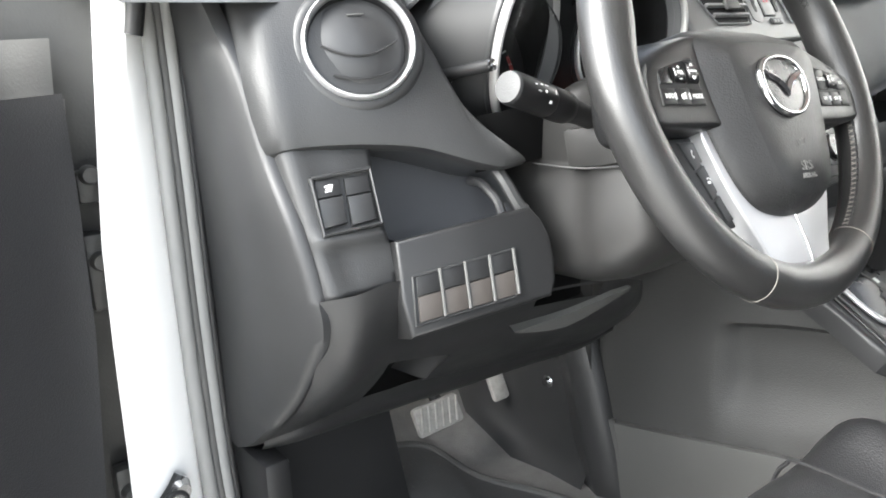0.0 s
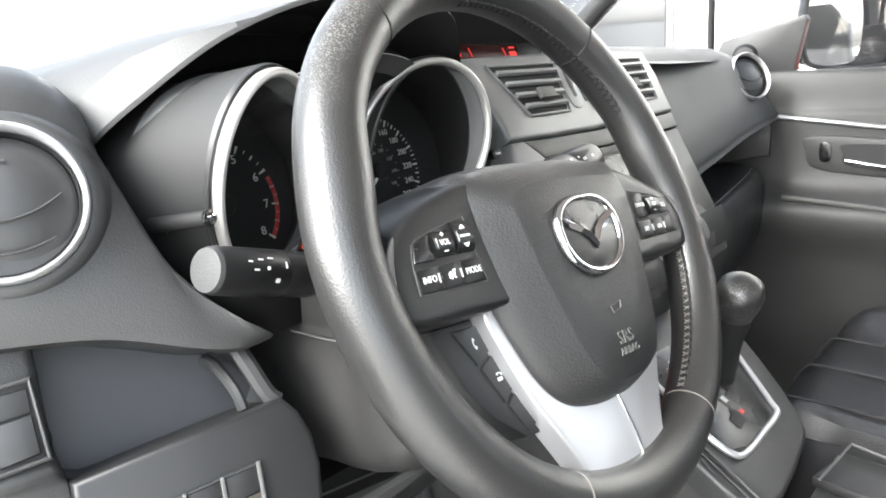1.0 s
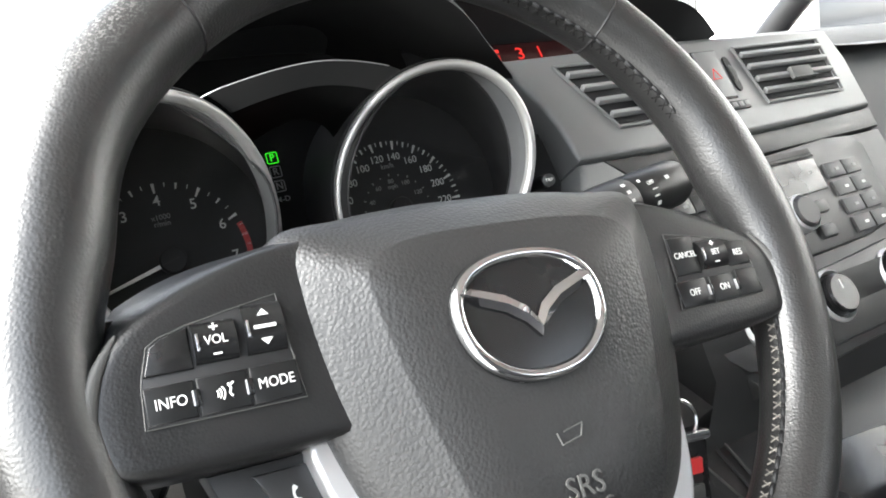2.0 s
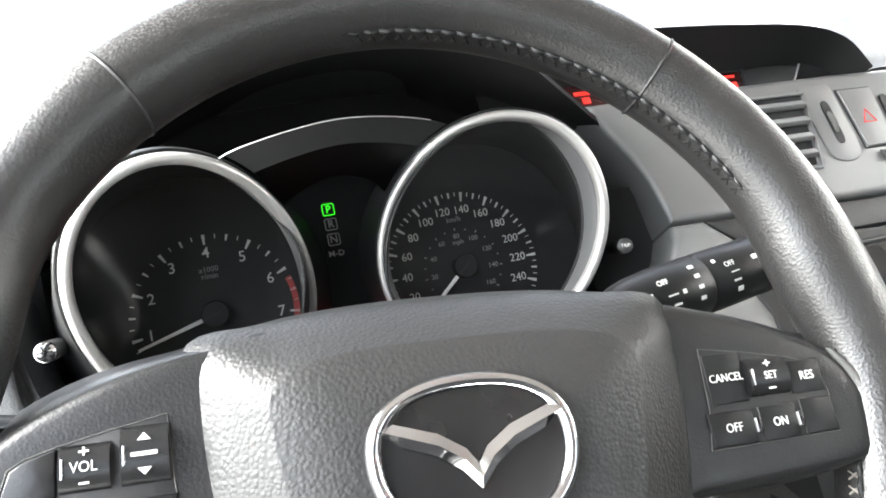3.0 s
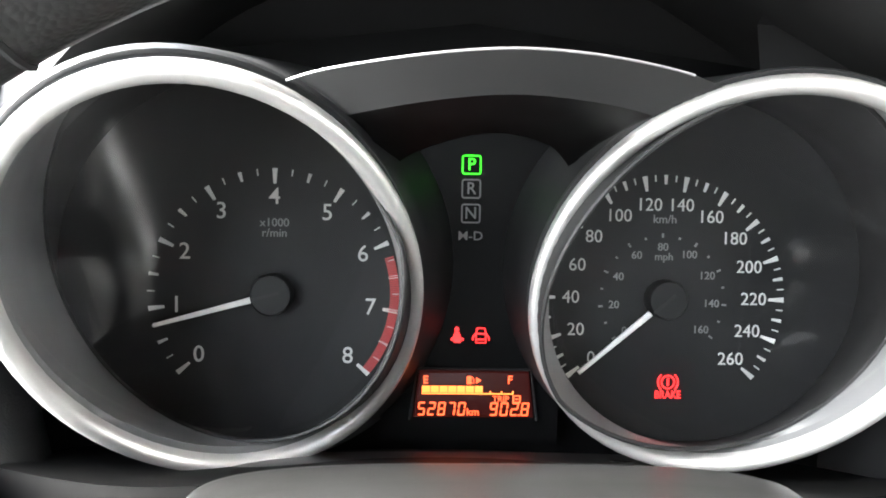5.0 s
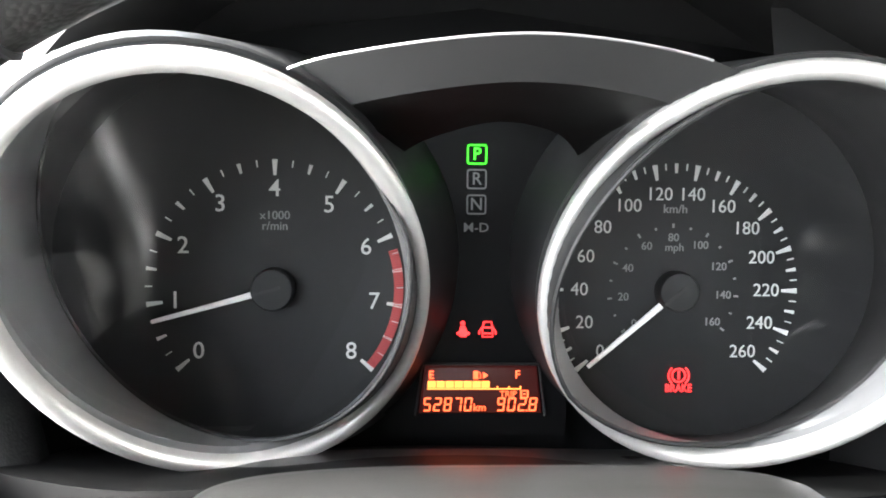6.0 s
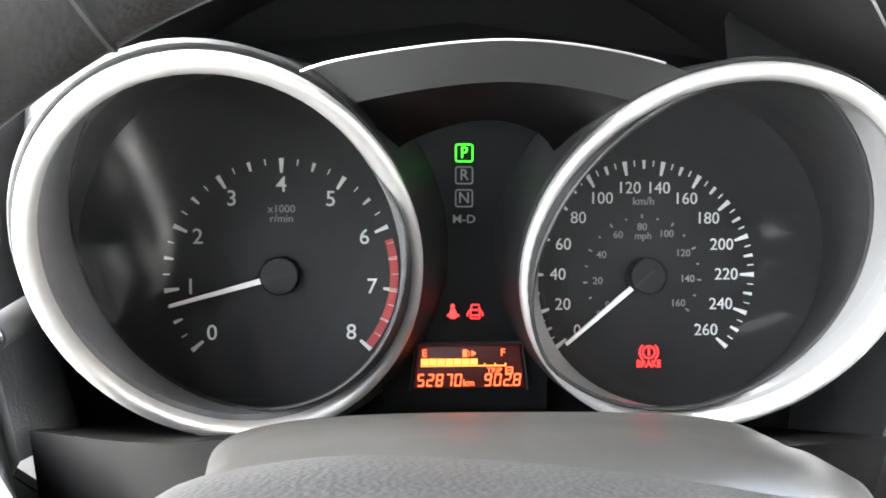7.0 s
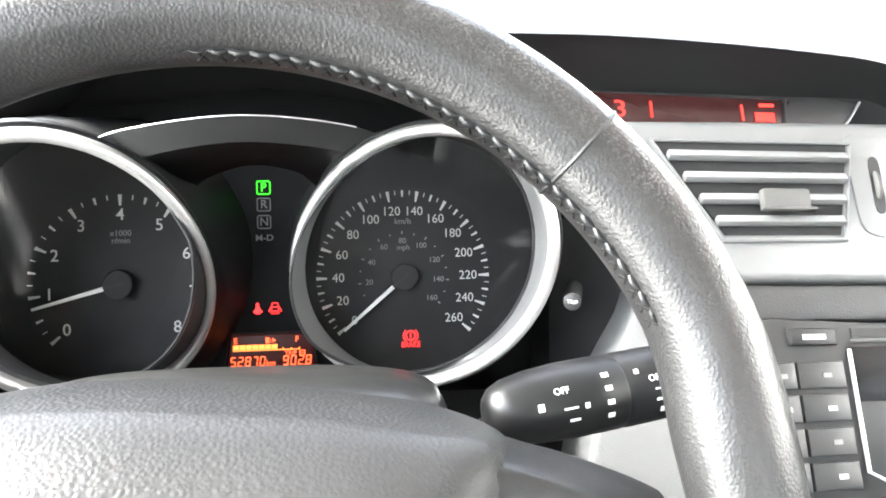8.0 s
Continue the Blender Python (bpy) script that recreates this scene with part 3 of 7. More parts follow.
def circle(c, r, turn=(0, 0, 0), n=72):
    m = Matrix.Translation(c) @ Euler([radians(a) for a in turn]).to_matrix().to_4x4()
    a, b = r if isinstance(r, tuple) else (r, r)
    line = [m @ Vector((a * math.cos(t), 0, b * math.sin(t))) for t in (2 * math.pi * j / n for j in range(n))]
    first = min(range(n), key=lambda j: abs(math.atan2(line[j].z - m.translation.z, line[j].x - m.translation.x)))
    return line[first:] + line[:first]


def dial_tick(angle, r0, r1, w0, w1, hub):
    s, c = math.sin(radians(angle)), math.cos(radians(angle))
    q = [(r0, -w0 / 2), (r0, w0 / 2), (r1, w1 / 2), (r1, -w1 / 2)]
    return prism([(hub + r * s + k * c, r * c - k * s) for r, k in q], -0.0007, 0.0, 0)


def gauge(name, label, deep, deep_r, deep_turn, flare, back, wide):
    """A gauge without its print: bezel, flared cone down to the lens, dark wall, face and outer tube."""
    g = thing(name, DIALS, label, "gauge", "instrument gauges")
    front, turn, axes = BEZELS[name]
    fc, bc = Vector(front), Vector(back)
    n = Euler([radians(a) for a in turn]).to_matrix() @ Vector((0, -1, 0))

    def ring(r, o):
        return circle(fc + n * o, (axes[0] + r - 0.0689, axes[1] + r - 0.0689), turn)
    bez = part("bezel_ring", skin([ring(r, o) for r, o in ((0.0676, -0.004), (0.0688, -0.0012), (0.0689, 0.0015), (0.0680, 0.0034), (0.0664, 0.0043), (0.0645, 0.0038), (0.0630, 0.0018), (0.0624, -0.001))]), RING, g, "brushed silver bezel ring", 80)
    part("bezel_groove", skin([ring(r, o) for r, o in ((0.0676, -0.004), (0.0682, -0.0052), (0.0698, -0.0046), (0.0702, -0.0060), (0.0698, -0.0085))]), PLASTIC, bez, "dark groove behind the ring", 80)
    part("bezel_lip", skin([ring(0.0625, -0.001), ring(0.0618, -0.004)]), CONE, g)
    edge = []
    for p in circle(deep, deep_r, deep_turn):
        # the cone flares to one side only: on the others it stays within the ring
        off = p - fc
        off -= n * off.dot(n)
        way = Euler([radians(a) for a in turn]).to_matrix().inverted() @ off.normalized()
        reach = 1 / math.hypot(way.x / axes[0], way.z / axes[1]) - 0.006 + 0.035 * max(0.0, off.normalized().dot(Vector(flare).normalized()))
        edge.append(p if off.length < reach else p - off * (1 - reach / off.length))
    a = ring(0.0618, -0.004)
    part("cone", skin([[p.lerp(q, k) for p, q in zip(a, edge)] for k in (0, 0.25, 0.5, 0.75, 1.0)]), CONE, g, "grey flared gauge cone", 80)
    mid = sum(edge, Vector()) / len(edge)
    part("lens_joint", tube([p.lerp(mid, 0.006) for p in edge + edge[:1]], 0.0009, 6, caps=False), BLACK, g, "dark joint round the lens")
    lens = part("lens", skin([ring(r, -0.0062) for r in (0.0606, 0.035, 0.016)], cap_end=True), LENS, g, "clear lens over the dial")
    lens.visible_shadow = False
    inner, face = [p.lerp(mid, 0.012) + Vector((0, 0.0012, 0)) for p in edge], circle(bc, wide)
    part("dial_wall", skin([[p.lerp(q, k) for p, q in zip(inner, face)] for k in (0.0, 0.5, 1.0)]), DIAL, g, "matt black wall round the dial", 80)
    b = circle(bc + Vector((0, 0.004, 0)), wide + 0.007)
    part("outer_tube", skin([[p.lerp(q, k) for p, q in zip(ring(0.0698, -0.0085), b)] for k in (0, 0.5, 1.0)]), TUBE, g, "grey outside of the gauge tube", 80)
    part("dial_face", skin([circle(bc, wide + 0.0005), circle(bc, 0.002)], cap_end=True), DIAL, g, "matt black dial face")
    return g


def needle(g, hub, angle, reach, r):
    s, c = math.sin(radians(angle)), math.cos(radians(angle))
    q = [(0.0088, -0.0013), (0.0088, 0.0013), (reach, 0.0008), (reach, -0.0008)]
    nd = part("needle", prism([(hub + d * s + k * c, d * c - k * s) for d, k in q], -0.0066, -0.0054, 0.0003), NEEDLE, g, "white needle")
    cap = part("hub", lathe([(r, -0.001), (r, -0.0082), (r * 0.93, -0.0090), (0.0, -0.0092)], 40, at(hub, 0, 0)), DIAL, nd)
    part("hub_rib", prism([(hub - 0.0035 * s - 0.0006 * c, -0.0035 * c + 0.0006 * s), (hub - 0.0035 * s + 0.0006 * c, -0.0035 * c - 0.0006 * s), (hub + 0.0082 * s + 0.0006 * c, 0.0082 * c - 0.0006 * s), (hub + 0.0082 * s - 0.0006 * c, 0.0082 * c + 0.0006 * s)], -0.0094, -0.0088, 0), BLACK, nd)
    return cap


def tachometer():
    g = gauge("tachometer", "rev counter with silver bezel, needle just under one", (-0.0124, -0.050, 0.0170), 0.0714, (14, 0, -18.7), (-1, 0, -0.4), (-0.010, 0.0, 0.0120), 0.0790)
    full = 130.3
    for i in range(33):
        a = -full + full / 16 * i
        if i % 4 == 0:
            bm = dial_tick(a, 0.0458, 0.0522, 0.0011, 0.0021, 0)
        elif i % 2 == 0:
            bm = dial_tick(a, 0.0482, 0.0522, 0.0009, 0.0015, 0)
        else:
            bm = dial_tick(a, 0.0494, 0.0522, 0.0004, 0.0005, 0)
        part("tick", bm, MARK, g)
    for k in range(9):
        a = radians(-full + full / 4 * k)
        part("numeral", words(str(k), 0.0098, 0.0002, at(0.0406 * math.sin(a), -0.0006, 0.0403 * math.cos(a)), 1.0, 0.002), MARK, g)
    part("unit_lettering", merged(words("x1000", 0.0049, 0.0002, at(0, -0.0006, 0.0295), 1.0, 0.006), words("r/min", 0.0049, 0.0002, at(0, -0.0006, 0.0252), 1.0, 0.006)), DIM_MARK, g)
    zone = bmesh.new()
    for k in range(56):
        a = 72 + 57 * k / 55
        me = bpy.data.meshes.new("join")
        b = dial_tick(a, 0.0484, 0.0522, 0.00062, 0.00068, 0)
        b.to_mesh(me)
        b.free()
        zone.from_mesh(me)
        bpy.data.meshes.remove(me)
    part("red_zone", zone, RED_MARK, g, "red arc of fine lines")
    needle(g, 0.0, -105.5, 0.0498, 0.0085)
    return g


def speedometer():
    g = gauge("speedometer", "kilometre speedometer with silver bezel, needle at zero", (0.1600, -0.066, 0.0160), 0.0705, (17, 0, 0.8), (1, 0, -0.4), (0.1765, 0.0, 0.0120), 0.0740)
    full, mid = 130.0, GAP
    for i in range(53):
        v = 5 * i
        a = -full + v * full / 130
        if v % 20 == 0:
            bm = dial_tick(a, 0.0462, 0.0526, 0.0010, 0.0021, mid)
        elif v % 10 == 0:
            bm = dial_tick(a, 0.0487, 0.0526, 0.0009, 0.0014, mid)
        else:
            bm = dial_tick(a, 0.0499, 0.0526, 0.0004, 0.0005, mid)
        part("tick", bm, MARK, g)
    for v in range(0, 261, 20):
        a = radians(-full + v * full / 130)
        part("numeral", words(str(v), 0.0077, 0.0002, at(mid + 0.0395 * math.sin(a), -0.0006, 0.0403 * math.cos(a)), 0.98, -0.004), MARK, g)
    for v in range(0, 161, 10):
        a = -full + v * 1.609 * full / 130
        part("small_tick", dial_tick(a, 0.0260, 0.0270 if v % 20 else 0.0278, 0.0007, 0.0008, mid), DIM_MARK, g)
        if v % 20 == 0:
            ar = radians(a)
            part("small_numeral", words(str(v), 0.0047, 0.0002, at(mid + 0.0212 * math.sin(ar), -0.0006, 0.0219 * math.cos(ar)), 1.0, 0.006), DIM_MARK, g)
    part("unit_lettering", words("km/h", 0.0051, 0.0002, at(mid, -0.0006, 0.0337), 1.0, 0.006), DIM_MARK, g)
    part("mph_lettering", words("mph", 0.0046, 0.0002, at(mid, -0.0006, 0.0178), 1.0, 0.006), DIM_MARK, g)
    needle(g, GAP, -130.5, 0.0482, 0.0082)
    bx, bz = 0.1680, -0.0372
    ring = tube([(bx + 0.0028 * math.cos(t), -0.0007, bz + 0.0012 + 0.0028 * math.sin(t)) for t in (2 * math.pi * j / 20 for j in range(21))], 0.00042, 5, caps=False)
    arcs = [tube([(bx + 0.0043 * math.cos(radians(q + d)), -0.0007, bz + 0.0012 + 0.0043 * math.sin(radians(q + d))) for d in range(-48, 49, 12)], 0.00042, 5) for q in (0, 180)]
    part("brake_lamp", merged(ring, *arcs, rbox((0.0008, 0.0004, 0.0034), 0, at(bx, -0.0007, bz + 0.0013)), words("BRAKE", 0.0047, 0.0002, at(bx, -0.0007, bz - 0.0043), 0.82, 0.01)), LIT_RED, g, "lit red parking brake lamp")
    return g


tachometer()
speedometer()


SEGMENTS = {"0": "abcdef", "1": "bc", "2": "abged", "3": "abgcd", "5": "afgcd", "7": "abc", "8": "abcdefg", "9": "abcdfg"}


def segments(ch, x, y, z, w, h, stroke):
    """The bars of a slanted seven-segment figure from x to the right, centred on the height z."""
    bars, lean = [], 0.12
    for seg in SEGMENTS[ch]:
        if seg in "agd":
            zz = {"a": h / 2 - stroke / 2, "g": 0.0, "d": -h / 2 + stroke / 2}[seg]
            bars.append(rbox((w - stroke * 1.3, 0.0002, stroke), 0, at(x + w / 2 + lean * zz, y, z + zz)))
        else:
            zz = h / 4 if seg in "bf" else -h / 4
            xx = x + (w - stroke / 2 if seg in "bc" else stroke / 2)
            bars.append(rbox((stroke, 0.0002, h / 2 - stroke * 0.7), 0, at(xx + lean * zz, y, z + zz, math.degrees(math.atan(lean)))))
    return bars


def centre_display():
    d = thing("gear_and_warning_panel", DIALS, "black panel between the gauges with lit gear, warning and trip displays", "display")
    part("panel", prism([(0.045, -0.062), (0.121, -0.062), (0.121, 0.0), (0.125, 0.075), (0.105, 0.092), (0.083, 0.095), (0.061, 0.092), (0.041, 0.075), (0.045, 0.0)], 0.0012, 0.012, 0), SMOKED, d, "smoked black panel")
    x = 0.0819

    def framed(z, text, mat, name):
        s, r = 0.0038, 0.0009
        corner = [(sx * (s - r) + r * math.cos(a), sz * (s - r) + r * math.sin(a)) for sx, sz, a0 in ((1, 1, 0), (-1, 1, 90), (-1, -1, 180), (1, -1, 270)) for a in (radians(a0 + 30 * k) for k in range(4))]
        line = [(x + a, 0.0006, z + b) for a, b in corner]
        part(name, merged(tube(line + line[:1], 0.00034, 5, caps=False), words(text, 0.0072, 0.0002, at(x, 0.0006, z), 0.95, 0.006)), mat, d)
    framed(0.0553, "P", LIT_GREEN, "lit_gear_letter")
    framed(0.0452, "R", DIM_MARK, "gear_letter")
    framed(0.0348, "N", DIM_MARK, "gear_letter")
    part("gear_lettering", words("M-D", 0.0053, 0.0002, at(x, 0.0006, 0.0252), 1.1, 0.006), DIM_MARK, d)
    bx, bz = 0.0771, -0.0170
    seat = merged(lathe([(0.0, -0.0004), (0.0010, -0.0003), (0.0010, 0.0003), (0.0, 0.0004)], 12, at(bx - 0.0002, 0.0006, bz + 0.0026)),
                  prism([(bx - 0.0011, bz + 0.0014), (bx + 0.0008, bz + 0.0014), (bx + 0.0018, bz - 0.0010), (bx + 0.0028, bz - 0.0012), (bx + 0.0027, bz - 0.0022), (bx + 0.0016, bz - 0.0022), (bx + 0.0014, bz - 0.0031), (bx - 0.0014, bz - 0.0031), (bx - 0.0016, bz - 0.0022), (bx - 0.0027, bz - 0.0022), (bx - 0.0026, bz - 0.0012), (bx - 0.0017, bz - 0.0008)], 0.0003, 0.001, 0))
    part("belt_lamp", seat, LIT_RED, d, "lit red seat belt lamp")
    cx = 0.0872
    car = [(cx - 0.0016, bz + 0.0032), (cx + 0.0016, bz + 0.0032), (cx + 0.0021, bz + 0.0004), (cx + 0.0021, bz - 0.0030), (cx - 0.0021, bz - 0.0030), (cx - 0.0021, bz + 0.0004), (cx - 0.0016, bz + 0.0032)]
    part("door_lamp", merged(tube([(a, 0.0006, b) for a, b in car], 0.00038, 5), *[tube([(cx + q * 0.0021, 0.0006, bz + 0.0010), (cx + q * 0.0034, 0.0006, bz - 0.0008), (cx + q * 0.0034, 0.0006, bz - 0.0020)], 0.0004, 5) for q in (-1, 1)],
                             rbox((0.0036, 0.0004, 0.0006), 0, at(cx, 0.0006, bz + 0.0008)), rbox((0.0034, 0.0004, 0.0006), 0, at(cx, 0.0006, bz - 0.0016))), LIT_RED, d, "lit red door-ajar lamp")
    s = part("trip_screen", prism([(0.0590, -0.0518), (0.1102, -0.0518), (0.1078, -0.0322), (0.0614, -0.0322)], -0.0012, 0.006, 0.0008), LCD, d, "dim red liquid-crystal screen")
    part("screen_frame", tube([(0.0575, -0.0010, -0.0528), (0.0604, -0.0014, -0.0311), (0.1086, -0.0014, -0.0311), (0.1116, -0.0010, -0.0528)], 0.0007, 6), TUBE, d, "dark frame of the trip screen")
    y = -0.0014
    pump = [rbox((0.0020, 0.0002, 0.0034), 0, at(0.0824, y, -0.0357)), tube([(0.0836, y, -0.0344), (0.0844, y, -0.0352), (0.0844, y, -0.0370), (0.0834, y, -0.0368)], 0.0002, 4), prism([(0.0854, -0.0372), (0.0876, -0.0358), (0.0854, -0.0344)], y, y + 0.0005, 0)]
    part("fuel_lettering", merged(words("E", 0.0048, 0.0001, at(0.0640, y, -0.0358), 1.0, 0.008), words("F", 0.0048, 0.0001, at(0.0998, y, -0.0356), 1.0, 0.008), *pump), LIT_ORANGE, s)
    part("fuel_bar", merged(*[rbox((0.0034, 0.0002, 0.0028), 0, at(0.0642 + 0.00372 * k, y, -0.0396)) for k in range(7)], rbox((0.0390, 0.0002, 0.0005), 0, at(0.0818, y, -0.0415)),
                            *[rbox((0.0006, 0.0002, 0.001), 0, at(0.0915 + 0.0048 * k, y, -0.0408)) for k in range(3)]), LIT_YELLOW, s, "amber fuel bar")
    part("trip_lettering", merged(words("TRIP", 0.0036, 0.0001, at(0.0960, y, -0.0438), 1.0, 0.006), *[rbox(q[:3], 0, at(0.1028 + q[3], y, -0.0437 + q[4])) for q in ((0.0034, 0.0002, 0.0005, 0, 0.0014), (0.0034, 0.0002, 0.0005, 0, -0.0014), (0.0007, 0.0002, 0.0030, -0.0014, 0), (0.0007, 0.0002, 0.0030, 0.0014, 0), (0.0014, 0.0002, 0.0005, 0, 0))]), LIT_ORANGE, s)
    for k, ch in enumerate("52870"):
        part("distance_digit", merged(*segments(ch, 0.0608 + 0.00425 * k, y, -0.0480, 0.0032, 0.0058, 0.0007)), LIT_ORANGE, s)
    part("unit_letters", words("km", 0.0044, 0.0001, at(0.0842, y, -0.0494), 1.0, 0.008), LIT_ORANGE, s)
    for k, ch in enumerate("9028"):
        part("trip_digit", merged(*segments(ch, 0.0914 + 0.00445 * k, y, -0.0480, 0.0033, 0.0058, 0.0007)), LIT_ORANGE, s)
    part("decimal_point", rbox((0.0007, 0.0002, 0.0007), 0, at(0.1038, y, -0.0506)), LIT_ORANGE, s)
    return d


centre_display()
# ---- dashboard ----
LEFT = Matrix(((0.9578, 0.2708, 0.096, -0.25), (-0.2873, 0.9028, 0.32, 0.276), (0.0, -0.334, 0.9426, 1.03), (0, 0, 0, 1)))
STACK = Matrix.Translation((0.28, 0.275, 1.09)) @ Matrix.Rotation(-math.atan(0.55), 4, "X")
dash = thing("dashboard", Matrix(), "dark grey grained dashboard with rounded binnacle and lighter dusty top", "dashboard")


def smooth(poly, n=4):
    return [(p.x, p.z) for p in catmull([(x, 0, z) for x, z in poly], n, True)]


def left_fascia():
    # bulging upper fascia: rows from its lower edge up and over on to the top of the dash
    lower = catmull([(-0.088, 0.035, -0.074), (-0.073, 0.0, -0.077), (-0.042, -0.006, -0.0765), (0.003, -0.010, -0.080), (0.045, -0.012, -0.087), (0.09, -0.012, -0.103), (0.116, -0.010, -0.109), (0.140, -0.008, -0.106)], 5)
    upper = catmull([(-0.108, 0.055, 0.038), (-0.085, 0.012, 0.050), (-0.05, 0.0, 0.062), (-0.01, -0.004, 0.066), (0.03, 0.0, 0.066), (0.055, 0.006, 0.045), (0.064, 0.004, -0.012), (0.098, -0.004, -0.078)], 5)
    top = catmull([(-0.115, 0.10, 0.064), (-0.090, 0.05, 0.082), (-0.055, 0.045, 0.098), (-0.012, 0.045, 0.104), (0.03, 0.047, 0.10), (0.058, 0.042, 0.066), (0.070, 0.03, -0.008), (0.104, 0.02, -0.072)], 5)
    rows = [[Vector((p.x, p.y + 0.045, p.z + 0.004)) for p in lower], [p + Vector((0, 0.010, -0.002)) for p in lower], [p + Vector((0, 0.002, 0.0)) for p in lower]]
    for k in (0.08, 0.25, 0.45, 0.65, 0.85, 1.0):
        rows.append([a.lerp(b, k) + Vector((0, -0.010 * math.sin(math.pi * k), 0)) for a, b in zip(lower, upper)])
    rows += [[a.lerp(b, k) + Vector((0, -0.008 * math.sin(math.pi * k), 0.004 * math.sin(math.pi * k))) for a, b in zip(upper, top)] for k in (0.3, 0.65, 1.0)]
    rows.append([p + (Vector((0.016, 0.07, 0.012)) if p.z > 0.05 else Vector((-0.012, 0.02, 0.0))) for p in top])
    bm = skin(rows, close_v=False)
    bmesh.ops.transform(bm, matrix=LEFT, verts=bm.verts)
    part("left_fascia", bm, DASH, dash, "grained upper fascia that swells round the vent", 50)
    # column of panel beside the pocket, with the switches
    rows = []
    for b, back in ((-0.074, 0.0), (-0.085, 0.0), (-0.11, 0.0), (-0.138, 0.0), (-0.146, -0.0015), (-0.150, -0.0045), (-0.1535, -0.0045), (-0.157, -0.001), (-0.162, 0.002), (-0.172, 0.0025), (-0.185, 0.001), (-0.195, 0.0), (-0.1992, 0.0006), (-0.2004, 0.003), (-0.201, 0.02)):
        left = -0.0735 + 0.0185 * (-b - 0.078) / 0.125
        right = 0.004 + 0.0045 * min(1.0, max(0.0, (-0.140 - b) / 0.02))
        cross = [(left - 0.002, 0.04, 0), (left - 0.001, 0.014, 0), (left + 0.002, 0.0055, 0), (left + 0.007, 0.0012, 0.1), (left + 0.014, 0.0, 0.5), (left + 0.022, 0.002, 1), (0.4 * left, 0.0025, 1), (right - 0.006, 0.002, 0.9), (right - 0.001, 0.004, 0.4), (right, 0.010, 0), (right, 0.05, 0)]
        drop = max(0.0, -b - 0.16) / 0.04
        rows.append([LEFT @ Vector((a, y + (back * k if b > -0.19 else back), b + 0.09 * drop * (a + 0.055))) for a, y, k in cross])
    part("switch_panel", skin(rows, close_v=False), DASH, dash, "narrow switch panel with a lip below the switches", 60)
    # open pocket: floor, back and sides
    wallp = [(0.002, -0.080), (0.045, -0.088), (0.09, -0.104), (0.118, -0.112), (0.128, -0.148), (0.014, -0.160), (0.004, -0.135)]
    back = smooth(wallp, 3)
    part("pocket_back", prism(back, 0.042, 0.048, 0, LEFT), POCKET, dash, "smooth blue-grey storage pocket")
    ring0, ring1 = [LEFT @ Vector((x, 0.004, z)) for x, z in back], [LEFT @ Vector((0.06 + 0.96 * (x - 0.06), 0.043, -0.12 + 0.96 * (z + 0.12))) for x, z in back]
    part("pocket_wall", skin([ring0, ring1]), POCKET, dash)
    rib = [LEFT @ Vector(q) for q in ((0.104, 0.038, -0.112), (0.106, 0.02, -0.118), (0.111, 0.006, -0.135), (0.113, 0.004, -0.148))]
    part("pocket_rib", tube(catmull(rib, 4), 0.004, 8), PLASTIC, dash)
    rib = [LEFT @ Vector(q) for q in ((0.119, 0.012, -0.108), (0.123, 0.006, -0.122), (0.130, 0.004, -0.142), (0.136, 0.004, -0.149))]
    part("pocket_rib", tube(catmull(rib, 4), 0.006, 8), DASH, dash)
    # knee panel below: from the seam and the lid down and forwards, notched at its lower edge
    top = catmull([(-0.3235, 0.2325, 0.8415), (-0.300, 0.2165, 0.8450), (-0.262, 0.2065, 0.8505), (-0.225, 0.201, 0.832), (-0.185, 0.198, 0.815), (-0.12, 0.186, 0.812), (-0.05, 0.180, 0.806), (0.02, 0.185, 0.790), (0.085, 0.22, 0.765)], 5)
    low = catmull([(-0.3255, 0.352, 0.672), (-0.300, 0.316, 0.693), (-0.244, 0.310, 0.701), (-0.202, 0.310, 0.699), (-0.165, 0.310, 0.697), (-0.09, 0.305, 0.690), (0.0, 0.295, 0.683), (0.064, 0.28, 0.682), (0.115, 0.275, 0.690)], 5)
    rows = []
    for k in (0, 0.03, 0.10, 0.17, 0.25, 0.36, 0.48, 0.60, 0.70, 0.82, 0.93, 1.0):
        rows.append([a.lerp(b, k) + Vector((0, -math.sin(math.pi * k) * (0.012 + 0.020 * min(1, max(0, (-0.22 - a.x) / 0.08))), 0)) for a, b in zip(top, low)])
    rows.append([p + Vector((0, 0.004, -0.004)) for p in low])
    bm = skin(rows, close_v=False)
    bm.faces.ensure_lookup_table()
    wide = len(top) - 1
    gone = [bm.faces[r * wide + c] for r in range(7, 12) for c in range(10, 20)] + [bm.faces[r * wide + c] for r in (1, 2) for c in range(25, 31)]
    bmesh.ops.delete(bm, geom=gone, context="FACES")
    part("knee_panel", bm, KNEE, dash, "dark knee panel under the column with open slots", 45)
    part("slot_box", rbox((0.40, 0.03, 0.10), 0.004, at(-0.10, 0.335, 0.770)), LINING, dash)
    fin = catmull([(-0.165, 0.309, 0.698), (-0.163, 0.285, 0.722), (-0.158, 0.258, 0.748), (-0.153, 0.240, 0.764)], 4)
    part("slot_fin", skin([[p + Vector((dx * (1 - 0.6 * i / len(fin)), dy, 0)) for i, p in enumerate(fin)] for dx, dy in ((-0.010, 0.045), (-0.004, 0.004), (0.0, -0.003), (0.005, 0.003), (0.014, 0.012))], close_v=False), PLASTIC, dash, "", 60)
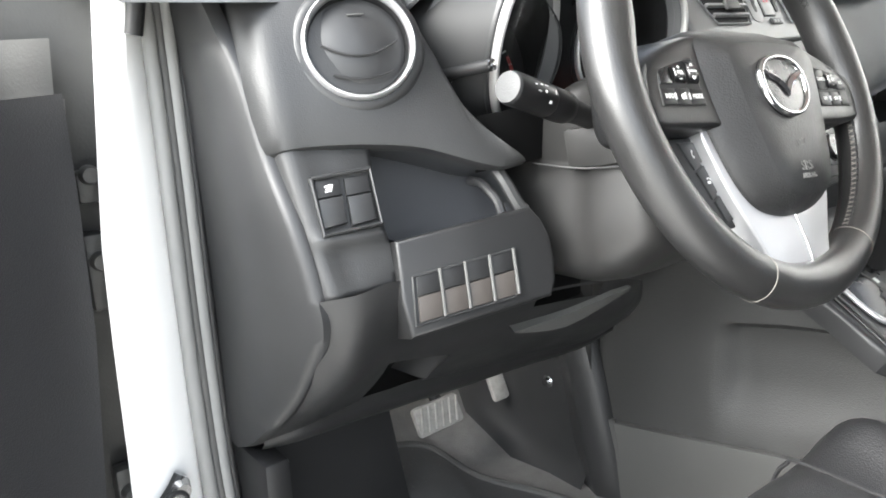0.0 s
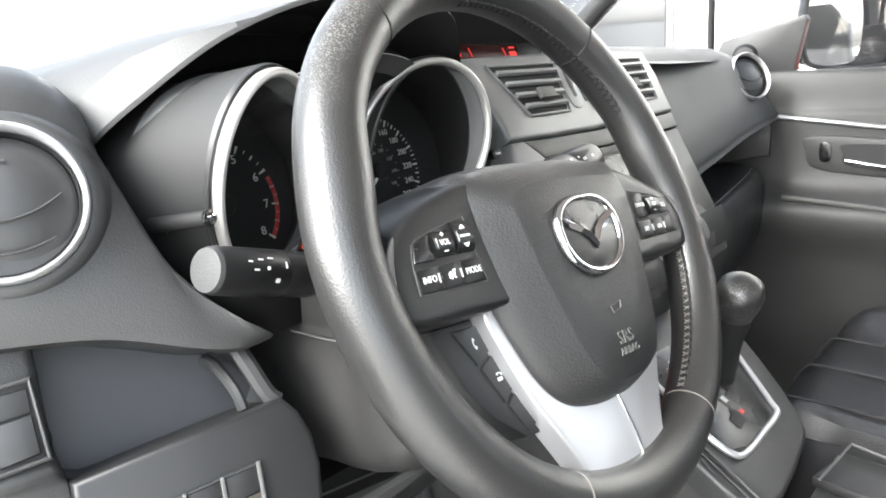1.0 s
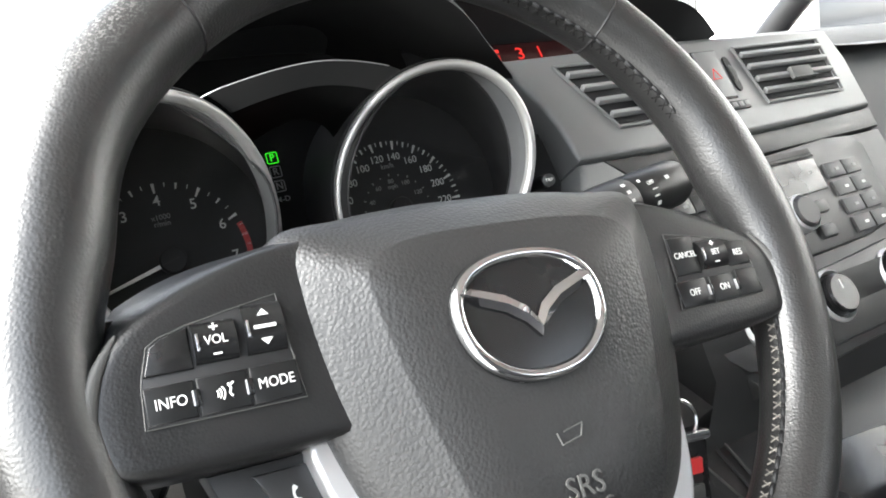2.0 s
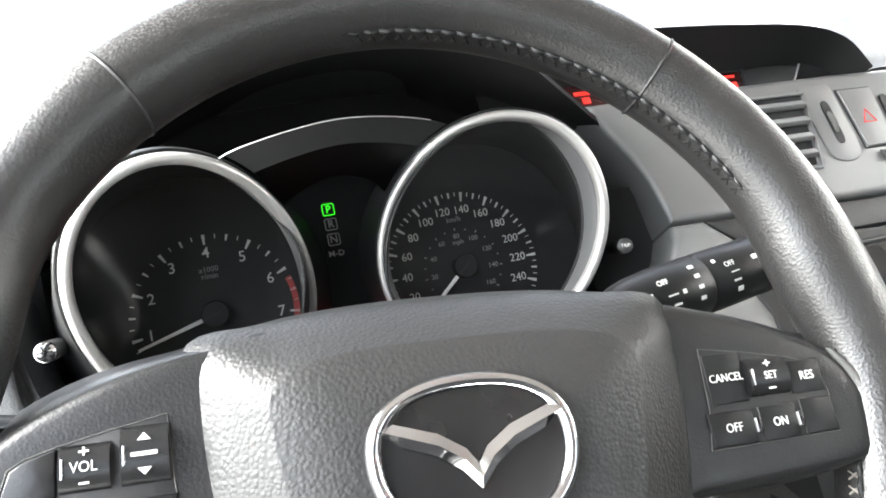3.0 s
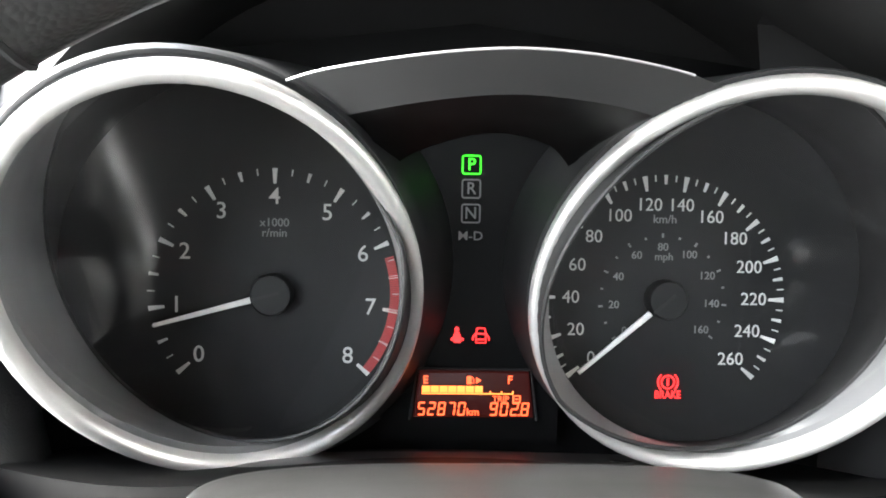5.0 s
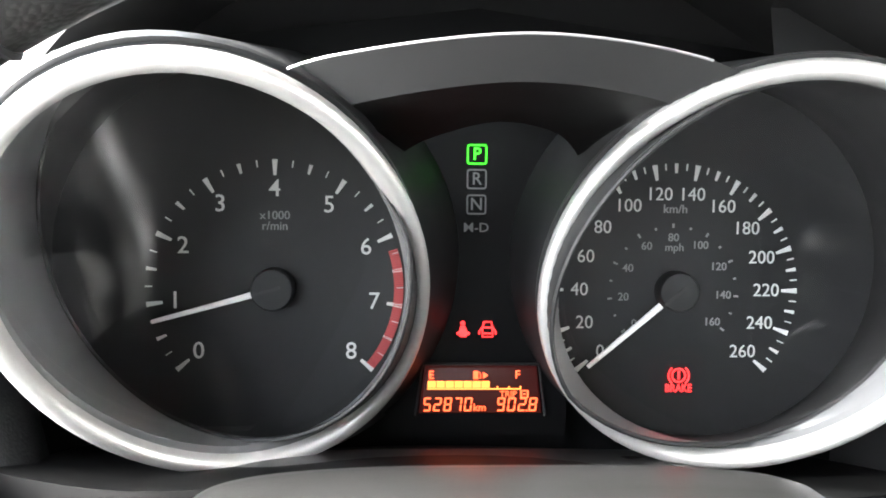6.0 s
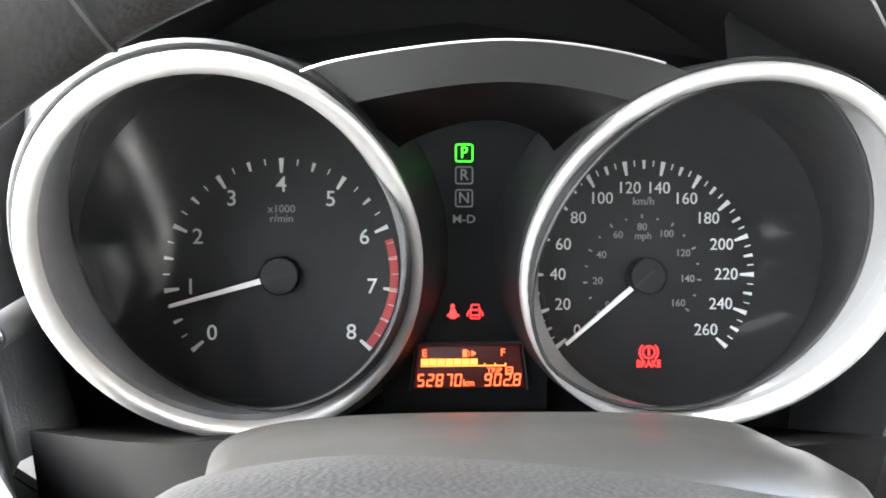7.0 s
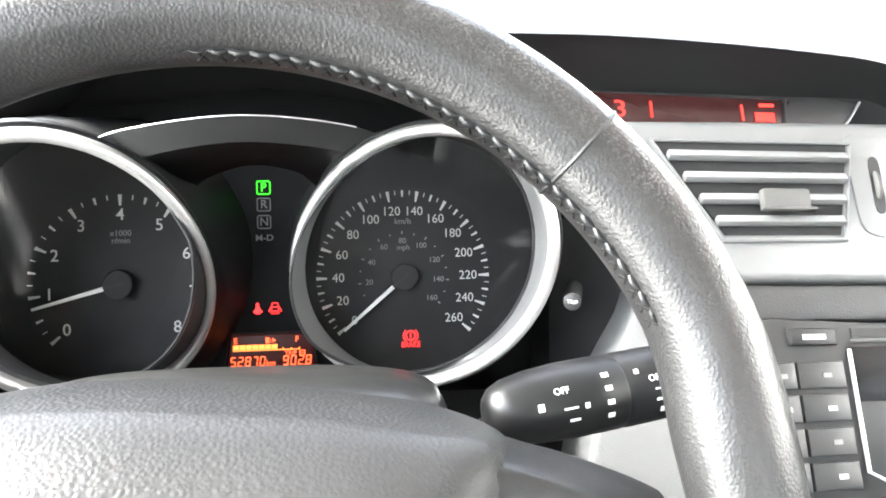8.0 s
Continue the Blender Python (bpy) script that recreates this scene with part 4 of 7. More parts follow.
    ledge = [catmull(q, 4) for q in (((-0.128, 0.222, 0.772), (-0.06, 0.208, 0.778), (0.004, 0.181, 0.7885)), ((-0.128, 0.212, 0.766), (-0.06, 0.200, 0.771), (0.006, 0.178, 0.787)), ((-0.128, 0.214, 0.7645), (-0.055, 0.210, 0.752), (0.012, 0.184, 0.780)))]
    part("slot_ledge", skin(ledge, close_v=False), RUBBER, dash, "paler ledge under the column", 60)
    beam = catmull([(-0.324, 0.39, 0.650), (-0.29, 0.36, 0.655), (-0.215, 0.36, 0.649), (-0.168, 0.36, 0.645), (-0.125, 0.36, 0.642), (-0.06, 0.355, 0.640), (0.02, 0.35, 0.641), (0.085, 0.325, 0.655), (0.13, 0.305, 0.675)], 5)
    part("lower_beam", skin([[a.lerp(b, k) + Vector((0, 0.008 - 0.010 * math.sin(math.pi * k), -0.004 - 0.004 * math.sin(math.pi * k))) for a, b in zip(low, beam)] for k in (0, 0.2, 0.5, 0.8, 1.0)] + [[p + Vector((0, 0.02, 0.004)) for p in beam], [p + Vector((0, 0.05, 0.05)) for p in beam]], close_v=False), KNEE, dash, "dark beam under the knee panel", 50)
    lid = [(0.0085, -0.160), (0.075, -0.153), (0.136, -0.1465), (0.145, -0.158), (0.151, -0.175), (0.152, -0.195), (0.149, -0.215), (0.143, -0.2265), (0.075, -0.234), (0.0095, -0.2405), (0.0060, -0.21)]
    part("fuse_lid", prism(lid, -0.007, 0.046, 0.004, LEFT, 3), KNEE, dash, "raised lid with four blank switch covers")
    rail = [LEFT @ Vector(q) for q in ((0.018, -0.008, -0.191), (0.112, -0.008, -0.1815), (0.107, -0.008, -0.2215), (0.014, -0.008, -0.2305))]
    part("blank_frame", tube(rail + rail[:1], 0.0013, 6, caps=False), PLASTIC, dash)
    for k in range(4):
        a0, a1 = 0.0195 + 0.0232 * k, 0.0195 + 0.0232 * k + 0.0205
        z0, z1 = -0.1905 + 0.1015 * (a0 - 0.0195), -0.2285 + 0.095 * (a0 - 0.0195)
        zm = z0 * 0.55 + z1 * 0.45
        c = part("blank_cover", prism([(a0, zm), (a1, zm + 0.002), (a1 + 0.001, z0 + 0.002), (a0 + 0.001, z0)], -0.0085, 0.004, 0.0008, LEFT), BLACK, dash)
        part("lower_half", prism([(a0 - 0.0015, z1), (a1 - 0.0015, z1 + 0.002), (a1, zm + 0.0015), (a0, zm - 0.0005)], -0.0092, 0.004, 0.0012, LEFT), BLANK, c, "brownish ribbed lower half")
        part("divider", tube([LEFT @ Vector((a1 + 0.002, -0.009, z0 + 0.003)), LEFT @ Vector((a1 + 0.0003, -0.0095, z1 + 0.002))], 0.0016, 8), RUBBER, c)
    # lower edge and rounded end of the dash towards the door
    front = catmull([(-0.339, 0.340, 1.075), (-0.332, 0.310, 1.02), (-0.3285, 0.285, 0.955), (-0.3265, 0.254, 0.90), (-0.3245, 0.234, 0.845), (-0.3245, 0.230, 0.811), (-0.325, 0.252, 0.774), (-0.326, 0.295, 0.721), (-0.327, 0.363, 0.664), (-0.329, 0.40, 0.645)], 5)
    rear = [Vector((-0.334, 0.47, p.z + 0.02)) for p in front]
    part("end_cap", skin([[p + Vector((0.006, -0.0005, 0)) for p in front], front, [a.lerp(b, 0.04) + Vector((-0.006, 0, 0)) for a, b in zip(front, rear)], [a.lerp(b, 0.5) + Vector((-0.007, 0, 0)) for a, b in zip(front, rear)], rear], close_v=False), PLASTIC, dash, "dark end cap of the dashboard", 50)


left_fascia()


def side_demister():
    v = thing("demister_grille", LEFT @ Matrix.Translation((-0.078, 0.026, 0.062)) @ Matrix.Rotation(radians(-30), 4, "Z") @ Matrix.Rotation(radians(-35), 4, "X"), "small slotted window demister grille on the fascia", "air vent")
    part("frame", prism([(-0.022, -0.011), (0.018, -0.011), (0.022, 0.011), (-0.018, 0.011)], -0.002, 0.004, 0.001), DASH, v)
    for k in range(4):
        part("slot", prism([(-0.017 + 0.0095 * k, -0.008), (-0.0115 + 0.0095 * k, -0.008), (-0.0085 + 0.0095 * k, 0.008), (-0.014 + 0.0095 * k, 0.008)], -0.0024, 0.0, 0), LINING, v)
    return v


side_demister()


def small_switch(a0, name, label, marked):
    s = thing(name, LEFT, label, "switch", "dash switches")
    a1 = a0 + 0.0205
    part("upper_half", prism([(a0, -0.118), (a1, -0.1165), (a1, -0.1025), (a0, -0.104)], -0.001, 0.008, 0.001), BLACK, s)
    part("lower_half", prism([(a0 + 0.0005, -0.1425), (a1 + 0.0008, -0.140), (a1, -0.1175), (a0, -0.119)], -0.003, 0.008, 0.002), PLASTIC, s)
    if marked:
        m = [rbox((0.0052, 0.0003, 0.0012), 0, at(a0 + 0.0095 + 0.0006 * (k % 2), -0.0013, -0.1085 - 0.0021 * k, -14)) for k in range(3)]
        part("symbol", merged(*m, rbox((0.0012, 0.0003, 0.006), 0, at(a0 + 0.0125, -0.0013, -0.1105, 20))), MARK, s)
    return s


small_switch(-0.0475, "stability_switch", "dark rocker switch with a white car symbol", True)
small_switch(-0.0235, "blank_switch", "blank dark switch cover beside the lit one", False)
frame_ob = whole("switch_frame", tube([(-0.0505, -0.0015, -0.1015), (-0.001, -0.0015, -0.098), (0.0015, -0.0025, -0.1435), (-0.047, -0.003, -0.148), (-0.0505, -0.0015, -0.1015)], 0.0021, 8, caps=False), PLASTIC, LEFT,
                 "slim plastic frame round two dash switches", "frame")


def round_vent(name, m, r, label):
    v = thing(name, m, label, "air vent", "round air vents")
    part("ring", lathe([(r, 0.004), (r * 0.995, -0.003), (r * 0.98, -0.006), (r * 0.955, -0.0068), (r * 0.93, -0.0055), (r * 0.905, 0.0), (r * 0.875, 0.004)], 72), SILVER, v, "satin silver ring", 80)
    part("collar", lathe([(r * 0.88, 0.0), (r * 0.85, 0.006), (r * 0.83, 0.03)], 72), BLACK, v)
    rings = []
    for q in (1.0, 0.96, 0.85, 0.6, 0.3, 0.03):
        y = 0.005 - 0.010 * (1 - q * q)
        rings.append([(0.835 * r * q * math.cos(t), y, 0.835 * r * q * math.sin(t)) for t in (2 * math.pi * j / 56 for j in range(56))])
    part("disc", skin(rings, cap_end=True), PLASTIC, v, "domed dark shutter disc", 60)
    # upper and lower creases of the shutter
    for z0, bow in ((0.0, -1.0), (-0.62, -0.5)):
        w = 0.80 * math.sqrt(max(0.05, 1 - z0 * z0)) * 0.835
        line = [(r * w * k, 0.004 - 0.0098 * (1 - (w * k) ** 2 - (z0 * 0.835) ** 2) - 0.0003, r * (z0 * 0.835 + bow * 0.5 * (1 - k * k) * 0.5)) for k in [i / 8 - 1 for i in range(17)]]
        part("crease", tube(line, 0.0011, 6), BLACK, v)
    part("tab_mark", rbox((0.014, 0.0012, 0.0012), 0.0004, at(0, -0.0030, r * 0.5)), RUBBER, v)
    return v


VENT = LEFT @ Matrix.Translation((0.002, -0.0185, 0.0)) @ Matrix.Rotation(radians(-6), 4, "Z")
round_vent("round_air_vent", VENT, 0.0462, "round dark air vent with silver ring on the fascia")
whole("vent_surround", lathe([(0.0580, 0.016), (0.0545, 0.006), (0.0505, 0.0005), (0.0465, 0.001), (0.0455, 0.01)], 72), DASH, VENT, "raised grained collar round the air vent", "trim", sharp=70)


def top_and_hood():
    # arched mouth of the binnacle, front edge to the driver
    mouth = catmull([(-0.184, 0.297, 1.046), (-0.180, 0.291, 1.060), (-0.156, 0.272, 1.084), (-0.108, 0.243, 1.121), (-0.05, 0.222, 1.144), (0.01, 0.213, 1.152), (0.06, 0.212, 1.149),
                     (0.097, 0.215, 1.1345), (0.140, 0.245, 1.1115), (0.168, 0.267, 1.0965), (0.181, 0.278, 1.0890), (0.184, 0.292, 1.078)], 5)
    deep = [Vector((p.x * 0.98, 0.395, 1.0 + (p.z - 1.0) * 0.93)) for p in mouth]
    shut = [Vector((p.x * 0.9, 0.40, 0.97)) for p in mouth]
    tunnel = [[a.lerp(b, k) for a, b in zip(mouth, deep)] for k in (0.03, 0.35, 0.7, 1.0)] + [shut]
    part("hood_lining", skin(tunnel, close_v=False), LINING, dash, "matt black binnacle lining", 60)

    def lift(x):
        return min(1.0, max(0.0, (-0.09 - x) / 0.06))
    edge = [p + Vector((0, 0.003, 0.0028)) for p in mouth]
    outer = [Vector((p.x + 0.002 - 0.006 * lift(p.x), p.y + 0.005 + 0.015 * lift(p.x), p.z + 0.0038 + 0.0182 * lift(p.x))) for p in mouth]
    crown = [Vector((p.x * 1.10, 0.36 + 0.1 * (p.y - 0.21), 1.098 + 0.45 * (p.z - 1.06))) for p in mouth]
    back = [Vector((p.x * 1.15, 0.52, 1.10 + 0.15 * (p.z - 1.06))) for p in mouth]
    half = [a.lerp(b, 0.55) + Vector((0, -0.0012, 0.0012)) * lift(a.x) for a, b in zip(edge, outer)]
    turn = next(i for i, p in enumerate(mouth) if p.x > -0.10)
    part("hood_lip", skin([[a.lerp(b, 0.03) for a, b in zip(mouth, deep)], mouth, [a.lerp(b, 0.5) + Vector((0, -0.0009, 0.0004)) for a, b in zip(mouth, edge)], edge], close_v=False), LINING, dash, "black rounded lip of the binnacle", 60)
    # brow and flank are one strip; the brow's shade is painted as black
    part("hood_brow", skin([r[turn:] for r in (edge, half, outer)], close_v=False), LINING, dash, "brow over the gauges, its shade put into a black colour", 60)
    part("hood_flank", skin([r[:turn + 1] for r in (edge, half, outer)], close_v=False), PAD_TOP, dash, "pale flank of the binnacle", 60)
    rows = [outer] + [[a.lerp(b, k) + Vector((0, 0, 0.003 * math.sin(math.pi * k))) for a, b in zip(outer, crown)] for k in (0.25, 0.5, 0.75, 1.0)]
    rows += [[a.lerp(b, k) for a, b in zip(crown, back)] for k in (0.5, 1.0)]
    part("binnacle_hood", skin(rows, close_v=False), PAD_TOP, dash, "pale dusty top of the binnacle", 50)
    part("hood_joint", tube(catmull([r[0] + Vector((-0.0008, -0.0008, 0.0012)) for r in [edge] + rows[:5]], 3), 0.0014, 6), BLACK, dash, "dark joint beside the binnacle top")
    # dash top sheet out to the windscreen
    xs = [-0.42, -0.34, -0.30, -0.25, -0.2, -0.15, 0.0, 0.16, 0.22, 0.30, 0.39, 0.48, 0.56, 0.7, 0.85, 1.0, 1.1, 1.2]
    rows = []
    for y in (0.30, 0.33, 0.38, 0.46, 0.58, 0.72, 0.88):
        row = []
        for x in xs:
            bulge = 0.014 * math.exp(-((x - 0.385) / 0.22) ** 2)
            z = 1.082 + bulge + 0.018 * (1 - math.exp(-(y - 0.30) * 9)) - 0.02 * max(0, y - 0.6)
            if x < -0.18:
                z -= 0.012 * math.exp(-((y - 0.30) / 0.05) ** 2)
            yy = y + (0.10 if -0.22 < x < 0.21 and y < 0.4 else 0.0)
            if 0.21 < x < 0.56 and y < 0.4:
                yy += 0.02
            row.append(Vector((x, yy, z)))
        rows.append(row)
    part("dash_top", skin(rows, close_v=False), PAD_TOP, dash, "pale dusty grained top of the dashboard", 60)
    # filler round and under the gauges
    DI = DIALS
    plate = [(-0.125, -0.085), (0.285, -0.085), (0.275, 0.05), (0.22, 0.1), (0.083, 0.118), (-0.06, 0.1), (-0.115, 0.05)]
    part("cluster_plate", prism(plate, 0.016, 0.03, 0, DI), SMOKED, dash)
    # slim bright arch over the middle of the cluster, on a grey band
    arch = catmull([(-0.078, 0.232, 1.0905), (-0.054, 0.219, 1.1005), (-0.004, 0.2115, 1.1085), (0.046, 0.222, 1.1036), (0.074, 0.232, 1.092)], 24)
    part("arch_line", tube([p for p in arch if -0.068 < p.x < 0.049], 0.00035, 8), SILVER, dash, "thin silver arch line")
    band = [Vector((-0.004 + 0.86 * (p.x + 0.004), p.y + 0.010, p.z - 0.013)) for p in arch]
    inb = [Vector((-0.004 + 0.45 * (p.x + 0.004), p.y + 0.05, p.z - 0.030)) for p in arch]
    inv = DIALS.inverted()

    def cleared(bm, least=1.045):
        """Cuts a sheet along the rims of the gauges: drops what lies inside, and draws the cut back to the rim."""
        turns = [(Vector(c), Euler([radians(a) for a in turn]).to_matrix(), axes) for c, turn, axes in BEZELS.values()]

        def depth(v, c, m, axes):
            d = m.inverted() @ (inv @ v.co - c)
            return math.hypot(d.x / axes[0], d.z / axes[1]), d
        gone = [f for f in bm.faces if any(all(depth(v, *q)[0] < least for v in f.verts) for q in turns)]
        bmesh.ops.delete(bm, geom=gone, context="FACES")
        for v in bm.verts:
            for c, m, axes in turns:
                k, d = depth(v, c, m, axes)
                if k < least:
                    v.co = DIALS @ (c + m @ Vector((d.x * least / k, d.y, d.z * least / k)))
        return bm
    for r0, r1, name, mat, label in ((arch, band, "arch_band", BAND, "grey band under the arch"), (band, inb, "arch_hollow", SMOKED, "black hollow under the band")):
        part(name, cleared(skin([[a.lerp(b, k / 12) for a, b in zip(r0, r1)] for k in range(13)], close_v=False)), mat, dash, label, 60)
    # sloping ledge below the gauges
    lip = catmull([(-0.16, 0.225, 0.972), (-0.11, 0.206, 0.978), (-0.04, 0.205, 0.983), (0.03, 0.202, 0.984), (0.09, 0.2, 0.978), (0.15, 0.215, 0.972)], 5)
    inn = [Vector((p.x, p.y + 0.085, p.z - 0.045)) for p in lip]
    drop = [Vector((p.x, p.y + 0.002, p.z - 0.05)) for p in lip]
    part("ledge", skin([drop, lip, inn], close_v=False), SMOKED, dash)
    # cheeks beside the gauges, out to the dash face
    for s, x0, x1 in ((-1, -0.172, -0.194), (1, 0.168, 0.205)):
        rows = []
        for z in (0.90, 0.95, 0.985, 1.02, 1.045):
            if s < 0 and z < 0.96:
                continue
            rows.append([Vector((x0 * (1 - 0.10 * max(0, 0.99 - z) / 0.09), 0.33, z)), Vector((x0 * 1.01, 0.29 - 0.3 * max(0, 1.0 - z), z)), Vector((x1, 0.272 - 0.42 * max(0, 1.03 - z) + 0.1 * max(0, z - 1.03), z)), Vector((x1 + s * 0.02, 0.285 - 0.42 * max(0, 1.03 - z), z))])
        part("cheek", skin(rows, close_v=False), LINING, dash, "black housing beside the gauges")


top_and_hood()
part("trim_blade", tube(catmull([(-0.157, 0.258, 1.000), (-0.1585, 0.250, 1.014), (-0.1565, 0.241, 1.027), (-0.152, 0.2345, 1.036)], 4), [0.0014 - 0.0011 * k / 12 for k in range(13)], 8), SILVER, dash, "thin silver blade beside the rev counter")


def stem_knob(name, base, tip, r, label, category, text=""):
    k = thing(name, Matrix(), label, category)
    part("stem", tube([base, Vector(base).lerp(Vector(tip), 0.97)], r, 20), BLACK, k)
    d = (Vector(tip) - Vector(base)).normalized()
    cap = part("cap", tube([Vector(tip) - d * 0.002, Vector(tip), Vector(tip) + d * 0.0006], [r * 0.95, r * 0.95, r * 0.7], 20), PLASTIC if text else CHROME, k, "dark printed cap" if text else "worn bright metal cap")
    side = d.cross(Vector((0, 0, -1))).normalized()
    m = Matrix((side, -d, side.cross(-d))).transposed().to_4x4()
    m.translation = Vector(tip) + d * 0.0009
    if text:
        part("lettering", words(text, r * 0.62, 0.0001, m), MARK, cap)
    else:
        for q in range(6):
            a = math.pi * q / 3
            part("ray_mark", rbox((0.0022, 0.0003, 0.0007), 0, m @ at(0.0024 * math.cos(a), 0, 0.0024 * math.sin(a), -60 * q)), BLACK, cap)
    return k


stem_knob("dimmer_stem", (-0.165, 0.262, 1.006), (-0.1588, 0.2027, 1.0155), 0.0052, "slim black dimmer stem with bright cap", "knob")
stem_knob("trip_knob", (0.1795, 0.272, 1.006), (0.1605, 0.2220, 1.0152), 0.0048, "slim black trip stem with printed cap", "knob", "TRIP")


def centre_stack():
    # face: upper silver-grey vent panel, dark band, radio face
    top = [(-0.106, 0.0165), (0.0, 0.0185), (0.10, 0.0195), (0.21, 0.0185), (0.305, 0.0155), (0.312, -0.02), (0.308, -0.076), (0.21, -0.079), (0.10, -0.0805), (0.0, -0.0795), (-0.0755, -0.0775), (-0.0765, -0.065), (-0.0795, -0.045), (-0.086, -0.026), (-0.096, -0.008)]
    part("vent_panel", prism(top, 0.0, 0.06, 0.005, STACK, 3), material("pale_metallic_panel", (0.175, 0.178, 0.18), 0.42, 0.3, vary=0.06, scale=20, gloss=0.06), dash, "pale metallic grey centre vent panel")
    mid = [(-0.052, -0.0790), (0.0, -0.0808), (0.10, -0.0820), (0.21, -0.0805), (0.308, -0.0775), (0.306, -0.0985), (0.10, -0.1025), (-0.026, -0.1015)]
    part("dark_band", prism(mid, 0.0025, 0.05, 0.003, STACK), DASH, dash)
    wedge = [(-0.0755, -0.0790), (-0.052, -0.0790), (-0.040, -0.090), (-0.026, -0.1035), (-0.018, -0.130), (-0.02, -0.20), (-0.12, -0.20), (-0.108, -0.15), (-0.096, -0.125), (-0.087, -0.106), (-0.079, -0.090)]
    part("grained_wedge", prism(wedge, 0.0005, 0.05, 0.005, STACK, 3), WEDGE, dash, "paler grained wedge beside the column")
    low = [(-0.025, -0.104), (0.308, -0.100), (0.305, -0.235), (0.28, -0.275), (0.0, -0.285), (-0.05, -0.22)]
    part("stack_face", prism(low, 0.005, 0.06, 0.004, STACK), PLASTIC, dash, "dark face behind the radio and heater")
    # display hood above: brow, recess
    brow_f = catmull([(-0.17, -0.020, 0.0565), (-0.10, -0.0235, 0.0565), (-0.044, -0.0245, 0.055), (0.02, -0.0235, 0.0525), (0.08, -0.020, 0.049), (0.118, -0.012, 0.041), (0.140, -0.002, 0.020)], 6)
    brow = [brow_f, [p + Vector((0, 0.0012, 0.0022)) for p in brow_f], [p + Vector((0, 0.017, 0.0105)) for p in brow_f], [p + Vector((0, 0.146, 0.046)) for p in brow_f]]
    bm = skin(brow, close_v=False)
    bmesh.ops.transform(bm, matrix=STACK, verts=bm.verts)
    part("display_brow", bm, PAD_TOP, dash, "grained brow over the display", 50)
    under = [brow_f, [p + Vector((0, 0.013, 0.0015)) for p in brow_f], [Vector((p.x, 0.024, min(0.046, p.z))) for p in brow_f], [Vector((p.x, 0.025, 0.012)) for p in brow_f], [Vector((p.x, 0.004, 0.0165)) for p in brow_f]]
    bm = skin(under, close_v=False)
    bmesh.ops.transform(bm, matrix=STACK, verts=bm.verts)
    part("display_recess", bm, LINING, dash, "", 50)


centre_stack()


def grille_vent(x0, x1, skew, name, label):
    v = thing(name, STACK, label, "air vent", "centre air vents")
    top, bot = 0.004, -0.056
    hole = [(x0, top), (x1, top), (x1 - skew * 0.35, bot), (x0 + skew, bot)]
    part("well", prism([(x + (0.002 if x < (x0 + x1) / 2 else -0.002), z * 0.94) for x, z in hole], -0.0012, 0.0, 0), LINING, v, "dark opening")
    rim = [Vector((x, -0.002, z)) for x, z in hole]
    part("frame", tube([*rim, rim[0]], 0.0014, 8, caps=False), bpy.data.materials["pale_metallic_panel"], v)
    for k in range(4):
        f = (k + 0.75) / 4.6
        z = top + (bot - top) * f
        a, b = x0 + skew * f + 0.003, x1 - skew * 0.35 * f - 0.003
        part("slat", rbox((b - a, 0.0050, 0.0054), 0.0012, at((a + b) / 2, -0.0035, z) @ Matrix.Rotation(radians(-28), 4, "X")), material_slat, v)
    zc = top + (bot - top) * 0.63
    xc = (x0 + x1) / 2 + skew * 0.3
    part("tab", merged(rbox((0.030, 0.006, 0.013), 0.002, at(xc, -0.008, zc)), rbox((0.034, 0.004, 0.002), 0.0008, at(xc, -0.0105, zc - 0.006))), RUBBER, v, "pale grey thumb tab")
    return v


material_slat = material("pale_vent_slat", (0.17, 0.172, 0.174), 0.42, 0.1, vary=0.06, scale=20)
grille_vent(-0.062, 0.066, 0.038, "grille_air_vent", "slatted centre air vent with pale slats and thumb tab")
grille_vent(0.150, 0.278, 0.010, "grille_air_vent", "slatted centre air vent with pale slats and thumb tab")


